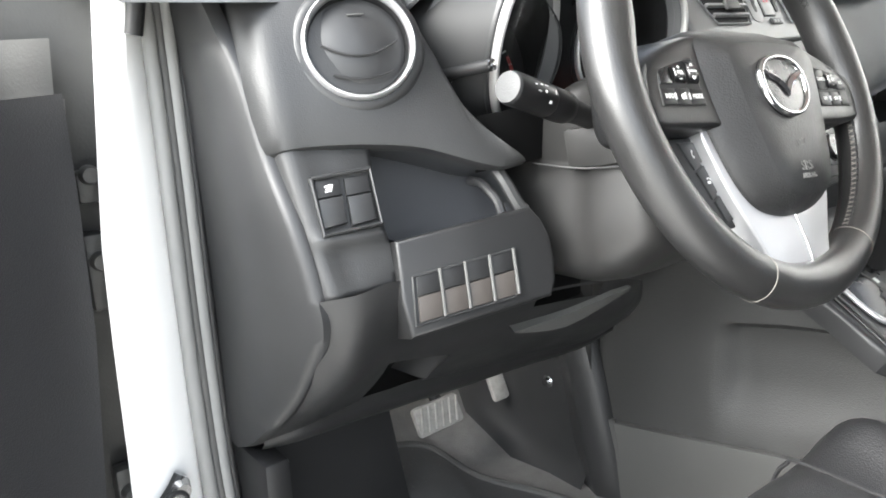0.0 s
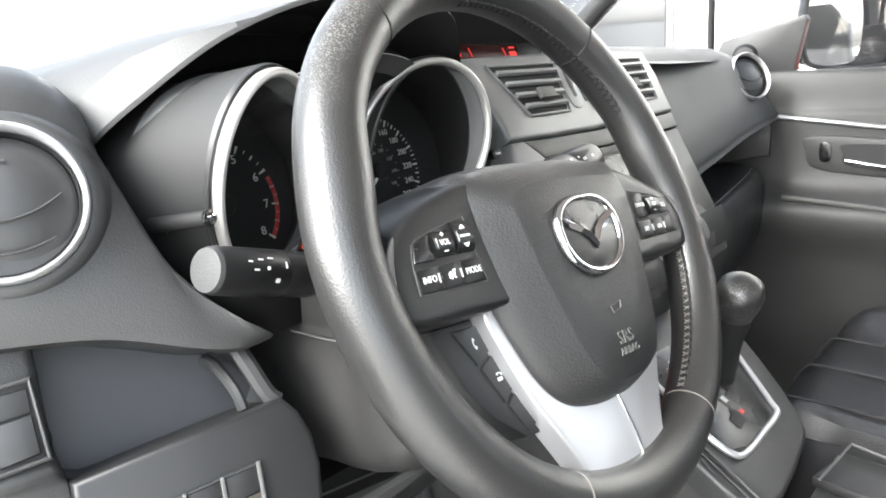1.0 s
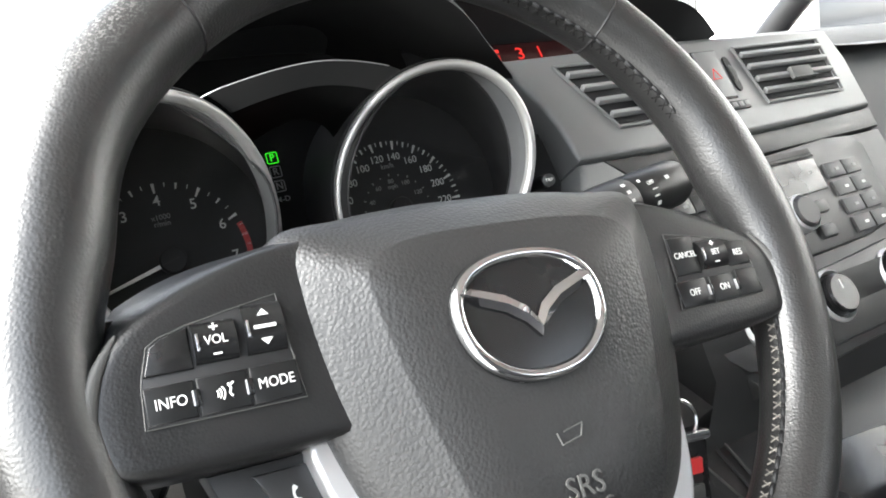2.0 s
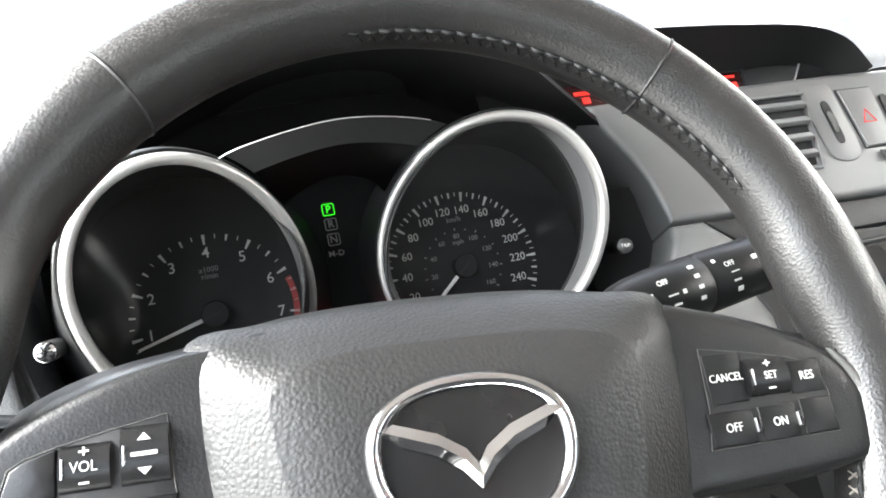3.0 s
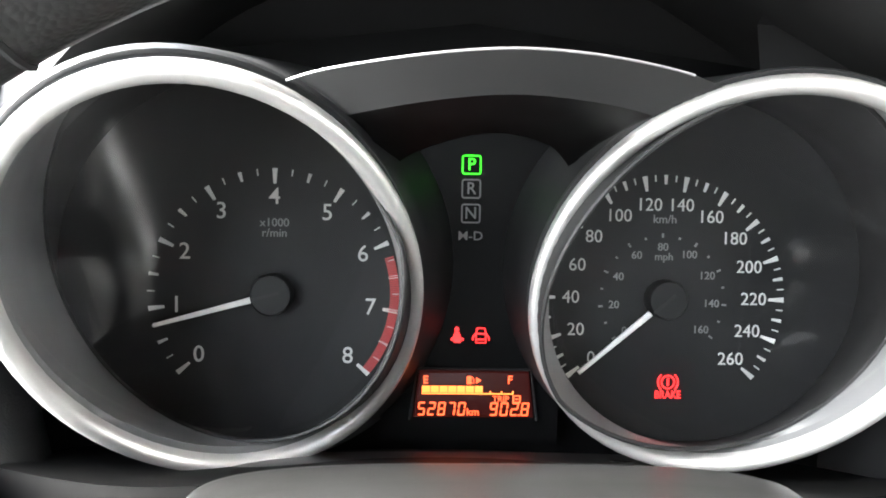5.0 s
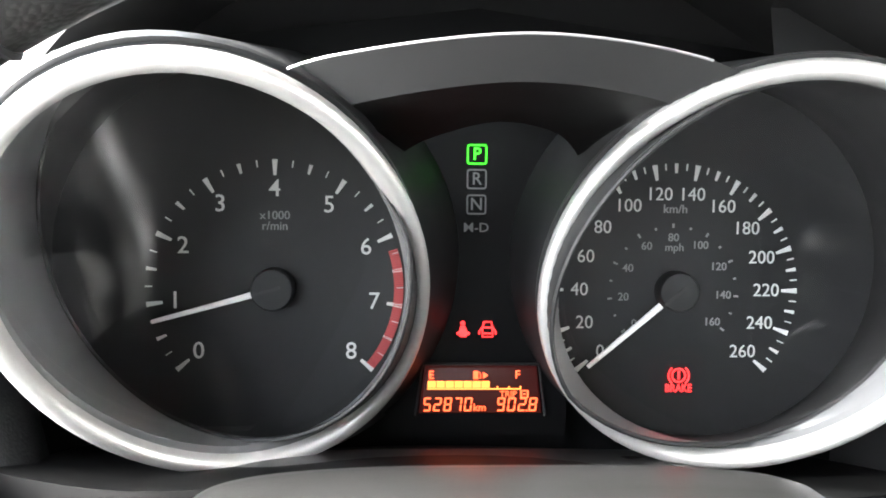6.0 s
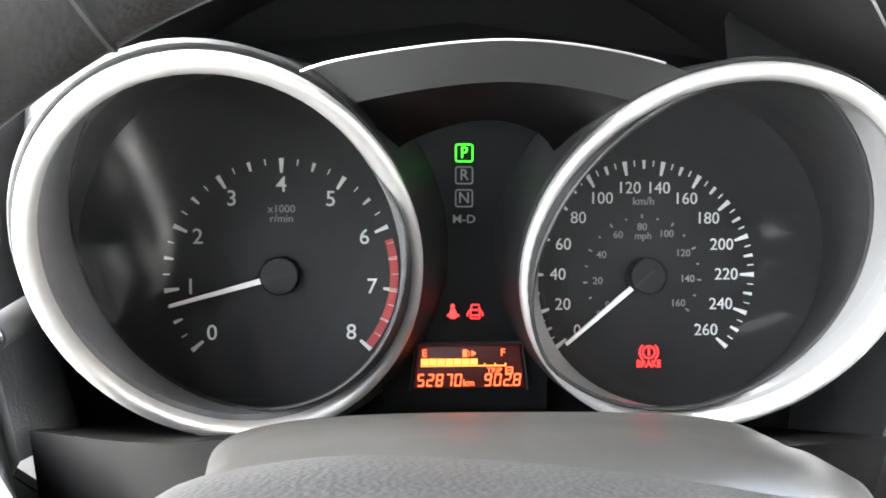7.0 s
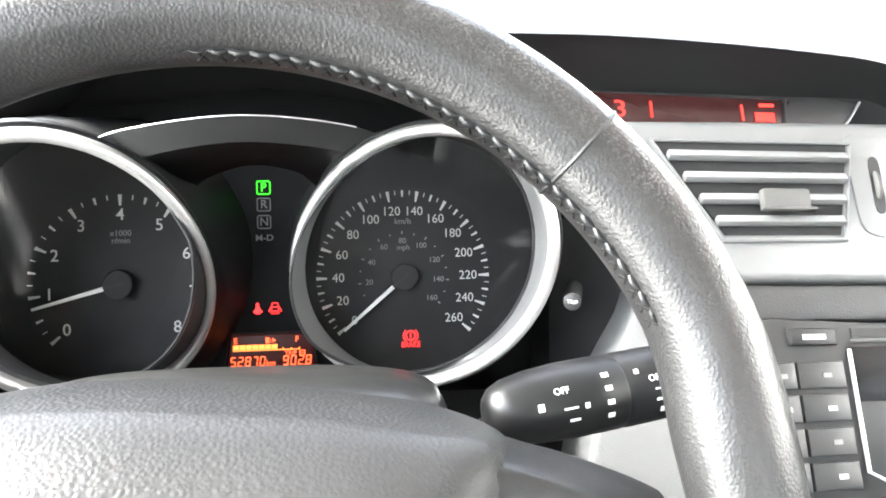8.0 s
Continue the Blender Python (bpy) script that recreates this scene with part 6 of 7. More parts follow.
    part("gear_strip", prism([(-0.012, 0.035), (0.0, 0.035), (0.010, -0.014), (-0.004, -0.014)], -0.001, 0.004, 0, P), RUBBER, c)
    part("gear_mark", rbox((0.006, 0.0006, 0.005), 0, P @ at(0.0, -0.0014, -0.002)), FOB_RED, c)
    part("gear_mark", rbox((0.006, 0.0006, 0.008), 0, P @ at(-0.004, -0.0014, 0.018)), MARK, c)
    for off, mat in ((0.0, RUBBER), (0.010, PLASTIC)):
        part("side_strip", tube(catmull([P @ Vector((-0.080 - off, 0.001, 0.15)), P @ Vector((-0.088 - off, 0.001, 0.05)), P @ Vector((-0.096 - off, 0.002, -0.06)), P @ Vector((-0.098 - off, 0.002, -0.085)), P @ Vector((-0.098 - off, 0.016, -0.096)), P @ Vector((-0.097 - off, 0.05, -0.090))], 5), 0.0013, 8), mat, c)
    # tray behind the shifter
    part("rear_tray", rbox((0.13, 0.30, 0.10), 0.01, at(0.36, -0.175, 0.62)), PLASTIC, c)
    part("tray_lid", rbox((0.07, 0.11, 0.012), 0.004, Matrix.Translation((0.352, -0.085, 0.678)) @ Matrix.Rotation(radians(-12), 4, "Z")), BLACK, c)
    part("tray_edge", tube([(0.315, -0.035, 0.690), (0.395, -0.045, 0.695), (0.375, -0.13, 0.69)], 0.0016, 6), RUBBER, c)
    # link up to the centre stack
    part("stack_skirt", skin([[Vector((x, y, z)) for x in (0.232, 0.26, 0.35, 0.5, 0.58)] for y, z in ((0.165, 0.90), (0.15, 0.86), (0.165, 0.80), (0.19, 0.70), (0.25, 0.40))], close_v=False), PLASTIC, c)
    part("passenger_side", skin([[Vector((0.462 + 0.02 * math.sin(5 * y), y, z)) for z in (0.39, 0.55, 0.655)] for y in (0.5, 0.25, 0.1, -0.05, -0.4)], close_v=False), DOOR_TRIM, c)
    return c


console()


def shifter():
    s = thing("gear_selector", Matrix(), "black leather gear selector with rounded knob", "gear lever")
    part("lever", tube(catmull([(0.372, 0.085, 0.745), (0.352, 0.072, 0.79), (0.335, 0.058, 0.835)], 5), [0.015] * 5 + [0.0145] * 3 + [0.0165] * 3, 20), BLACK, s)
    axis = (Vector((0.322, 0.049, 0.872)) - Vector((0.345, 0.066, 0.815))).normalized()
    b = Vector((0.340, 0.0615, 0.826))
    prof = [(0.0, 0.0150), (0.012, 0.0175), (0.026, 0.0215), (0.040, 0.0235), (0.050, 0.0215), (0.056, 0.0150), (0.0585, 0.0050)]
    part("knob", tube([b + axis * h for h, _ in prof], [r for _, r in prof], 28), LEATHER, s, "shiny worn black knob", 70)
    return s


shifter()


def cushion(name, label, x0, x1, y0, y1, top, front_r, bolsters=True):
    s = thing(name, Matrix(), label, "car seat", "front seats")
    rows = []
    n = 28
    for i in range(n + 1):
        f = i / n
        x = x0 + (x1 - x0) * f
        edge = abs(2 * f - 1)
        side = 0.035 * math.exp(-((edge - 0.86) / 0.16) ** 2) if bolsters else 0
        side -= 0.13 * max(0, (edge - 0.92) / 0.08) ** 2
        pleat = -0.005 * sum(math.exp(-((f - c) / 0.012) ** 2) for c in (0.24, 0.5, 0.76))
        row = [Vector((x, y0 - front_r + front_r * math.cos(math.pi / 2 * k / 7) - 0.02 * edge ** 2, top - front_r + front_r * math.sin(math.pi / 2 * k / 7) + (side + pleat) * math.sin(math.pi / 2 * k / 7))) for k in range(8)]
        row.insert(0, Vector((x, row[0].y - 0.02, top - 0.2)))
        for y in [y0 - front_r - (y0 - front_r - y1) * j / 8 for j in range(1, 9)]:
            row.append(Vector((x, y, top + side + pleat - 0.012 * math.sin(math.pi * (y0 - y) / (y0 - y1)))))
        rows.append(row)
    part("cushion", skin(rows, close_v=False), SEAT, s, "black pleated leather cushion", 60)
    for f in (0.24, 0.5, 0.76):
        x = x0 + (x1 - x0) * f
        part("piping", tube(catmull([(x, y0 - 0.004, top - front_r * 0.9), (x, y0 - front_r * 0.3, top - 0.012), (x, y0 - front_r, top - 0.002), (x, y1 * 0.6 + y0 * 0.4, top - 0.012), (x, y1, top - 0.004)], 5), 0.0022, 6), SEAT, s)
    # backrest and headrest behind
    rings = []
    for h, d, wd, th in ((0.0, -0.0, 0.86, 0.10), (0.06, -0.01, 0.98, 0.13), (0.2, -0.05, 1.0, 0.13), (0.4, -0.10, 0.98, 0.12), (0.54, -0.135, 0.84, 0.10), (0.6, -0.15, 0.6, 0.06)):
        half = (x1 - x0) / 2 * wd
        ring = []
        for j in range(32):
            t = 2 * math.pi * j / 32
            cx, sy = math.cos(t), math.sin(t)
            ring.append(((x0 + x1) / 2 + half * math.copysign(abs(cx) ** 0.5, cx), y1 + 0.02 + d + th / 2 * math.copysign(abs(sy) ** 0.6, sy) + 0.03 * abs(cx) ** 3, top - 0.02 + h))
        rings.append(ring)
    part("backrest", skin(rings, cap_start=True, cap_end=True), SEAT, s, "black leather backrest", 60)
    part("headrest", rbox((0.26, 0.09, 0.17), 0.04, at((x0 + x1) / 2, y1 - 0.15, top + 0.71), 4), SEAT, s)
    for dx in (-0.06, 0.06):
        part("headrest_post", tube([((x0 + x1) / 2 + dx, y1 - 0.135, top + 0.55), ((x0 + x1) / 2 + dx, y1 - 0.15, top + 0.66)], 0.006, 10), STEEL, s)
    part("base", rbox((x1 - x0 - 0.06, 0.42, 0.10), 0.02, at((x0 + x1) / 2, (y0 + y1) / 2 - 0.02, 0.45)), BLACK, s)
    return s


cushion("driver_seat", "black leather driver's seat cushion with pleats", -0.22, 0.225, 0.075, -0.46, 0.60, 0.06)
cushion("passenger_seat", "black leather passenger seat cushion with pleats", 0.495, 1.0, 0.115, -0.46, 0.635, 0.07)
# ---- passenger side ----
def passenger_dash():
    # swelling upper half with the far vent at its end: steeper towards the door, its lower edge rising to a tip
    rows = []
    stations = ((0.585, 1.114, 0.897), (0.66, 1.116, 0.910), (0.73, 1.116, 0.921), (0.80, 1.114, 0.933), (0.87, 1.110, 0.946), (0.94, 1.105, 0.957), (1.00, 1.097, 0.964), (1.045, 1.083, 0.968), (1.08, 1.055, 0.971), (1.105, 1.012, 0.973))
    for x, crown, low in stations:
        g = min(1.0, max(0.0, (x - 0.76) / 0.2))
        k = 1 - 0.5 * g * g * (3 - 2 * g)
        h = crown - low
        prof = [(0.50, crown - 0.006), (0.26 + 0.17 * k, crown), (0.26 + 0.11 * k, crown - 0.05 * h), (0.26 + 0.07 * k, crown - 0.16 * h), (0.26 + 0.035 * k, crown - 0.40 * h), (0.26 + 0.008 * k, low + 0.34 * h), (0.254, low + 0.12 * h), (0.252, low + 0.03 * h), (0.262, low - 0.003), (0.40, low + 0.01)]
        rows.append([Vector((x, y, z)) for y, z in catmull2(prof)])
    part("passenger_fascia", skin(rows, close_v=False), PAD_TOP, dash, "smooth swelling passenger fascia", 60)
    part("tray_back", skin([[Vector((x, 0.375, z)) for z in (0.80, 0.9, 1.0)] for x in (0.59, 0.85, 1.09)], close_v=False), BLACK, dash)
    part("tray_end", prism([(0.0, 0.0), (0.11, 0.02), (0.11, 0.09), (0.02, 0.09)], 0.0, 0.01, 0.003, pose(1.075, 0.372, 0.88, 0, 0, -82)), DASH, dash)
    # glove box below the open tray
    rows = []
    for x, dy in ((0.59, -0.02), (0.62, -0.03), (0.8, -0.018), (0.98, -0.002), (1.05, 0.008), (1.085, 0.05)):
        f = (x - 0.59) / 0.495
        up = 0.832 + 0.050 * f
        prof = [(0.37, up - 0.005), (0.275, up), (0.258, up - 0.008), (0.25, up - 0.03), (0.25, up - 0.09), (0.27, up - 0.15), (0.33, up - 0.185), (0.45, up - 0.20)]
        rows.append([Vector((x, y + dy, z)) for y, z in catmull2(prof)])
    part("glove_box", skin(rows, close_v=False), PLASTIC, dash, "dark glove box lid under an open tray", 60)
    part("tray_edge", tube(catmull([(0.62, 0.246, 0.836), (0.8, 0.258, 0.854), (0.98, 0.272, 0.872), (1.05, 0.284, 0.879)], 5), 0.0016, 6), RUBBER, dash)


def catmull2(prof, n=3):
    return [(p.y, p.z) for p in catmull([(0, y, z) for y, z in prof], n)]


passenger_dash()
round_vent("round_air_vent", pose(0.988, 0.272, 1.052, -22, 0, -24), 0.0435, "round air vent with silver ring at the far end")


def passenger_door():
    d = thing("passenger_door", Matrix(), "grey passenger door panel with silver strips and pull handle", "car door", "front doors")
    rows = []
    for y in (0.46, 0.36, 0.28, 0.2, 0.1, 0.0, -0.2, -0.5):
        prof = [(1.17, 1.052), (1.125, 1.056), (1.112, 1.045), (1.106, 0.99), (1.1, 0.972), (1.1, 0.90), (1.09, 0.845), (1.05, 0.822), (1.035, 0.805), (1.04, 0.77), (1.075, 0.70), (1.085, 0.55), (1.09, 0.42)]
        rows.append([Vector((x + 0.03 * max(0, (y - 0.3) / 0.16), y, z)) for x, z in [(p.x, p.z) for p in catmull([(x, 0, z) for x, z in prof], 3)]])
    part("panel", skin(rows, close_v=False), DOOR_GREY, d, "moulded warm-grey door panel", 60)
    part("silver_strip", tube(catmull([(1.098, 0.27, 0.974), (1.097, 0.16, 0.963), (1.097, 0.0, 0.948), (1.097, -0.3, 0.93)], 5), 0.0075, 10, 0.6), SILVER, d, "satin silver strip")
    part("armrest_edge", tube(catmull([(1.052, 0.225, 0.828), (1.046, 0.14, 0.824), (1.044, 0.0, 0.815), (1.044, -0.3, 0.80)], 5), 0.006, 10), RUBBER, d)
    M = pose(1.094, 0.10, 0.905, 0, 3, -90)
    part("handle_surround", prism(smooth([(-0.094, 0.028), (0.05, 0.030), (0.12, 0.026), (0.12, -0.034), (0.04, -0.036), (-0.08, -0.030), (-0.1, 0.0)], 4), -0.004, 0.01, 0.003, M), DOOR_GREY, d)
    part("handle_well", prism(smooth([(-0.03, 0.018), (0.10, 0.018), (0.10, -0.024), (-0.02, -0.022), (-0.036, 0.0)], 4), -0.0055, 0.004, 0, M), BLACK, d)
    part("pull_handle", tube([M @ Vector(q) for q in ((-0.03, -0.008, -0.012), (0.03, -0.014, -0.016), (0.10, -0.012, -0.018))], 0.0045, 12), CHROME, d, "chrome pull handle")
    part("lock_switch", prism(smooth([(-0.075, 0.016), (-0.058, 0.016), (-0.056, -0.014), (-0.073, -0.015)], 3), -0.0075, 0.004, 0.0015, M), GLOSS_BLACK, d)
    part("badge_mark", rbox((0.03, 0.001, 0.006), 0, M @ at(-0.03, -0.003, -0.075)), BLACK, d)
    part("outer_skin", skin([[Vector((1.205 - 0.05 * max(0, (z - 0.75) / 0.3) ** 2, y, z)) for z in (0.30, 0.45, 0.65, 0.85, 1.03)] for y in (0.48, 0.2, -0.2, -0.62)], close_v=False), PAINT, d, "white painted outer skin", 60)
    part("sail_panel", prism([(-0.04, 0.0), (0.02, 0.0), (0.135, 0.0), (0.155, 0.10), (0.15, 0.108), (0.0, 0.07)], 0.0, 0.02, 0.004, pose(1.120, 0.372, 1.047, 0, 0, -90)), PLASTIC, d, "dark triangular mirror sail")
    part("tweeter", lathe([(0.0, -0.012), (0.018, -0.010), (0.024, 0.0)], 28, pose(1.115, 0.325, 1.085, 0, 0, -80)), BLACK, d)
    part("window_pane", prism([(0.0, 0.0), (0.9, 0.0), (0.85, 0.45), (0.12, 0.45)], 0.0, 0.004, 0, pose(1.16, 0.20, 1.04, 0, 0, -90)), GLASS, d).visible_shadow = False
    return d


passenger_door()


def door_mirror():
    m = thing("door_mirror", pose(1.262, 0.176, 1.124, 0, 0, -46), "black door mirror with bright reflecting glass", "mirror")
    out = smooth([(-0.09, 0.06), (-0.06, 0.075), (0.05, 0.08), (0.10, 0.06), (0.105, -0.03), (0.07, -0.068), (-0.05, -0.068), (-0.09, -0.04)], 4)
    rings = [[Vector((x, 0.0, z)) for x, z in out], [Vector((x * 1.04, 0.012, z * 1.04)) for x, z in out], [Vector((x * 0.98, 0.05, z * 0.96)) for x, z in out], [Vector((x * 0.6, 0.085, z * 0.6)) for x, z in out], [Vector((x * 0.1, 0.095, z * 0.1)) for x, z in out]]
    part("housing", skin(rings, cap_end=True), GLOSS_BLACK, m, "black mirror housing", 60)
    part("rim", tube([Vector((x, 0.0, z)) for x, z in out] + [Vector((out[0][0], 0, out[0][1]))], 0.005, 8, caps=False), BLACK, m)
    part("inner_plate", prism([(x * 0.95, z * 0.95) for x, z in out], 0.010, 0.014, 0), BLACK, m)
    part("glass", prism([(-0.035 + x * 0.55, z * 0.9) for x, z in out], 0.003, 0.006, 0, Matrix.Rotation(radians(-4), 4, "Z")), MIRROR, m, "mirror glass")
    part("foot", tube([(-0.08, 0.04, -0.05), (-0.12, 0.06, -0.06)], 0.02, 12), BLACK, m)
    return m


door_mirror()


# ---- driver's door opening ----
def door_jamb():
    j = thing("door_pillar", Matrix(), "white painted door pillar with grey rubber seals", "door pillar")
    rows = []
    for z, xl in ((0.30, -0.448), (0.55, -0.437), (0.65, -0.433), (0.78, -0.429), (0.87, -0.425), (0.94, -0.418), (1.01, -0.410), (1.08, -0.402), (1.25, -0.384)):
        rows.append([Vector((x, y, z)) for x, y in ((xl + 0.03, 0.470), (xl - 0.002, 0.425), (xl + 0.006, 0.412), (xl + 0.02, 0.408), (max(-0.378, xl + 0.024), 0.415), (max(-0.366, xl + 0.031), 0.424), (-0.355, 0.50))])
    part("hinge_post", skin([[Vector((-0.372 - 0.012 * k + 0.03 * (z - 0.8), 0.474 + 0.004 * k, z)) for k in (0, 2, 4, 5, 6, 8, 10)] for z in (0.28, 0.5, 0.7, 0.9, 1.1)], close_v=False), METAL, j, "dusty grey hinge post", 50)
    for z in (0.60, 0.84, 0.92):
        part("hinge_plate", rbox((0.022, 0.02, 0.075 if z < 0.9 else 0.03), 0.005, at(-0.424 + 0.03 * (z - 0.8), 0.466, z)), METAL, j)
        part("hinge_bolt", lathe([(0.0, -0.010), (0.007, -0.010), (0.009, -0.004), (0.009, 0.0)], 16, at(-0.424 + 0.03 * (z - 0.8), 0.456, z + 0.012)), METAL, j)
    part("pillar", skin(rows, close_v=False), PAINT, j, "glossy white painted pillar", 50)
    for x, r, mat in ((-0.3655, 0.0075, SEAL), (-0.355, 0.0050, RUBBER), (-0.348, 0.0068, SEAL), (-0.339, 0.0045, BLACK)):
        part("seal", tube(catmull([(x + 0.012, 0.455, 1.30), (x + 0.005, 0.428, 1.08), (x + 0.002, 0.42, 0.93), (x, 0.418, 0.78), (x + 0.001, 0.416, 0.62), (x + 0.006, 0.405, 0.45), (x + 0.01, 0.38, 0.36)], 5), r, 10), mat, j, "pale grey rubber door seal" if mat is SEAL else "")
    part("check_strap", tube(catmull([(-0.448, 0.40, 0.600), (-0.425, 0.395, 0.617), (-0.408, 0.40, 0.628), (-0.396, 0.404, 0.640)], 4), 0.006, 8), BLACK, j, "black door check strap")
    part("strap_bolt", lathe([(0.0, -0.012), (0.008, -0.012), (0.010, -0.006), (0.012, 0.0)], 20, pose(-0.399, 0.402, 0.628)), STEEL, j)
    part("strap_loop", tube([Vector((-0.407, 0.393, 0.62)) + 0.011 * Vector((math.cos(t), -0.2, math.sin(t))) for t in (2 * math.pi * k / 20 for k in range(21))], 0.0028, 8, caps=False), BLACK, j)
    part("sill", rbox((0.10, 0.95, 0.12), 0.02, at(-0.40, -0.10, 0.30)), PAINT, j)
    part("lower_trim", rbox((0.03, 0.10, 0.20), 0.008, at(-0.318, 0.40, 0.545)), BLACK, j)
    part("kick_carpet", prism([(0.0, 0.0), (0.20, 0.0), (0.25, -0.26), (0.0, -0.26)], 0.0, 0.012, 0.002, pose(-0.318, 0.43, 0.65, 0, 0, 8)), LINING, j)
    return j


door_jamb()


def driver_door():
    d = thing("driver_door", pose(-0.512, 0.440, 0.0, 0, 0, 36), "open driver's door, black trim with dusty grey hinge edge", "car door", "front doors")

    def lean(bm):
        # the body side leans inwards towards the roof
        for v in bm.verts:
            v.co.x += 0.104 * (v.co.z - 0.30) * math.cos(radians(36))
            v.co.y -= 0.104 * (v.co.z - 0.30) * math.sin(radians(36))
        return bm
    # the door runs outwards and back from its hinge; local x points along it away from the hinge
    part("trim_panel", lean(skin([[Vector((-x, 0.0 - 0.03 * math.sin(math.pi * min(1, max(0, (z - 0.3) / 0.75))), z)) for z in (0.22, 0.40, 0.60, 0.80, 0.92, 0.98, 1.005)] for x in (0.0, 0.02, 0.3, 0.6, 0.95)], close_v=False)), DOOR_TRIM, d, "black door trim panel", 50)
    part("upper_trim", lean(skin([[Vector((-x, 0.012 + 0.02 * k, 1.005 + 0.035 * math.sin(math.pi * 0.5 * min(1, k)))) for k in (0, 0.3, 0.7, 1.0, 2.5)] for x in (0.07, 0.1, 0.5, 0.95)], close_v=False)), DOOR_GREY, d, "grey upper trim", 50)
    part("outer_skin", lean(skin([[Vector((-x, 0.14 + 0.02 * math.sin(3 * z), z)) for z in (0.26, 0.45, 0.65, 0.85, 1.04)] for x in (0.0, 0.3, 0.6, 0.98)], close_v=False)), PAINT, d, "white painted outer skin")
    part("hinge_face", lean(skin([[Vector((0.0 + 0.004 * math.sin(9 * z) + 0.012 * k, 0.004 + 0.12 * k, z)) for k in (0.0, 0.3, 0.6, 1.0)] for z in (0.26, 0.4, 0.55, 0.7, 0.85, 1.0, 1.05)], close_v=False)), METAL, d, "dusty grey hinge face of the door")
    for z in (0.60, 0.83):
        part("hinge", lean(rbox((0.03, 0.03, 0.07), 0.006, at(0.012, 0.035, z))), METAL, d, "dusty steel hinge")
        part("hinge_pin", lean(tube([(0.03, 0.03, z - 0.03), (0.03, 0.03, z + 0.04)], 0.008, 12)), STEEL, d)
        part("hinge_bolt", lean(lathe([(0.0, -0.008), (0.008, -0.008), (0.009, 0.0)], 16, at(0.008, 0.018, z + 0.05))), STEEL, d)
    part("edge_seal", lean(tube([(0.0, 0.002, 0.24), (0.0, 0.0, 0.6), (0.0, 0.0, 1.0)], 0.006, 8)), BLACK, d)
    part("window_frame", lean(tube(catmull([(-0.05, 0.05, 1.04), (-0.18, 0.05, 1.2), (-0.5, 0.03, 1.44), (-0.95, 0.03, 1.46)], 6), 0.018, 10)), BLACK, d)
    part("window_pane", lean(prism([(-0.95, 1.05), (-0.08, 1.05), (-0.2, 1.2), (-0.5, 1.42), (-0.95, 1.44)], 0.05, 0.054, 0, None)), GLASS, d).visible_shadow = False
    part("mirror_arm", lean(rbox((0.10, 0.10, 0.09), 0.02, at(-0.10, 0.20, 1.08))), PAINT, d)
    return d


driver_door()


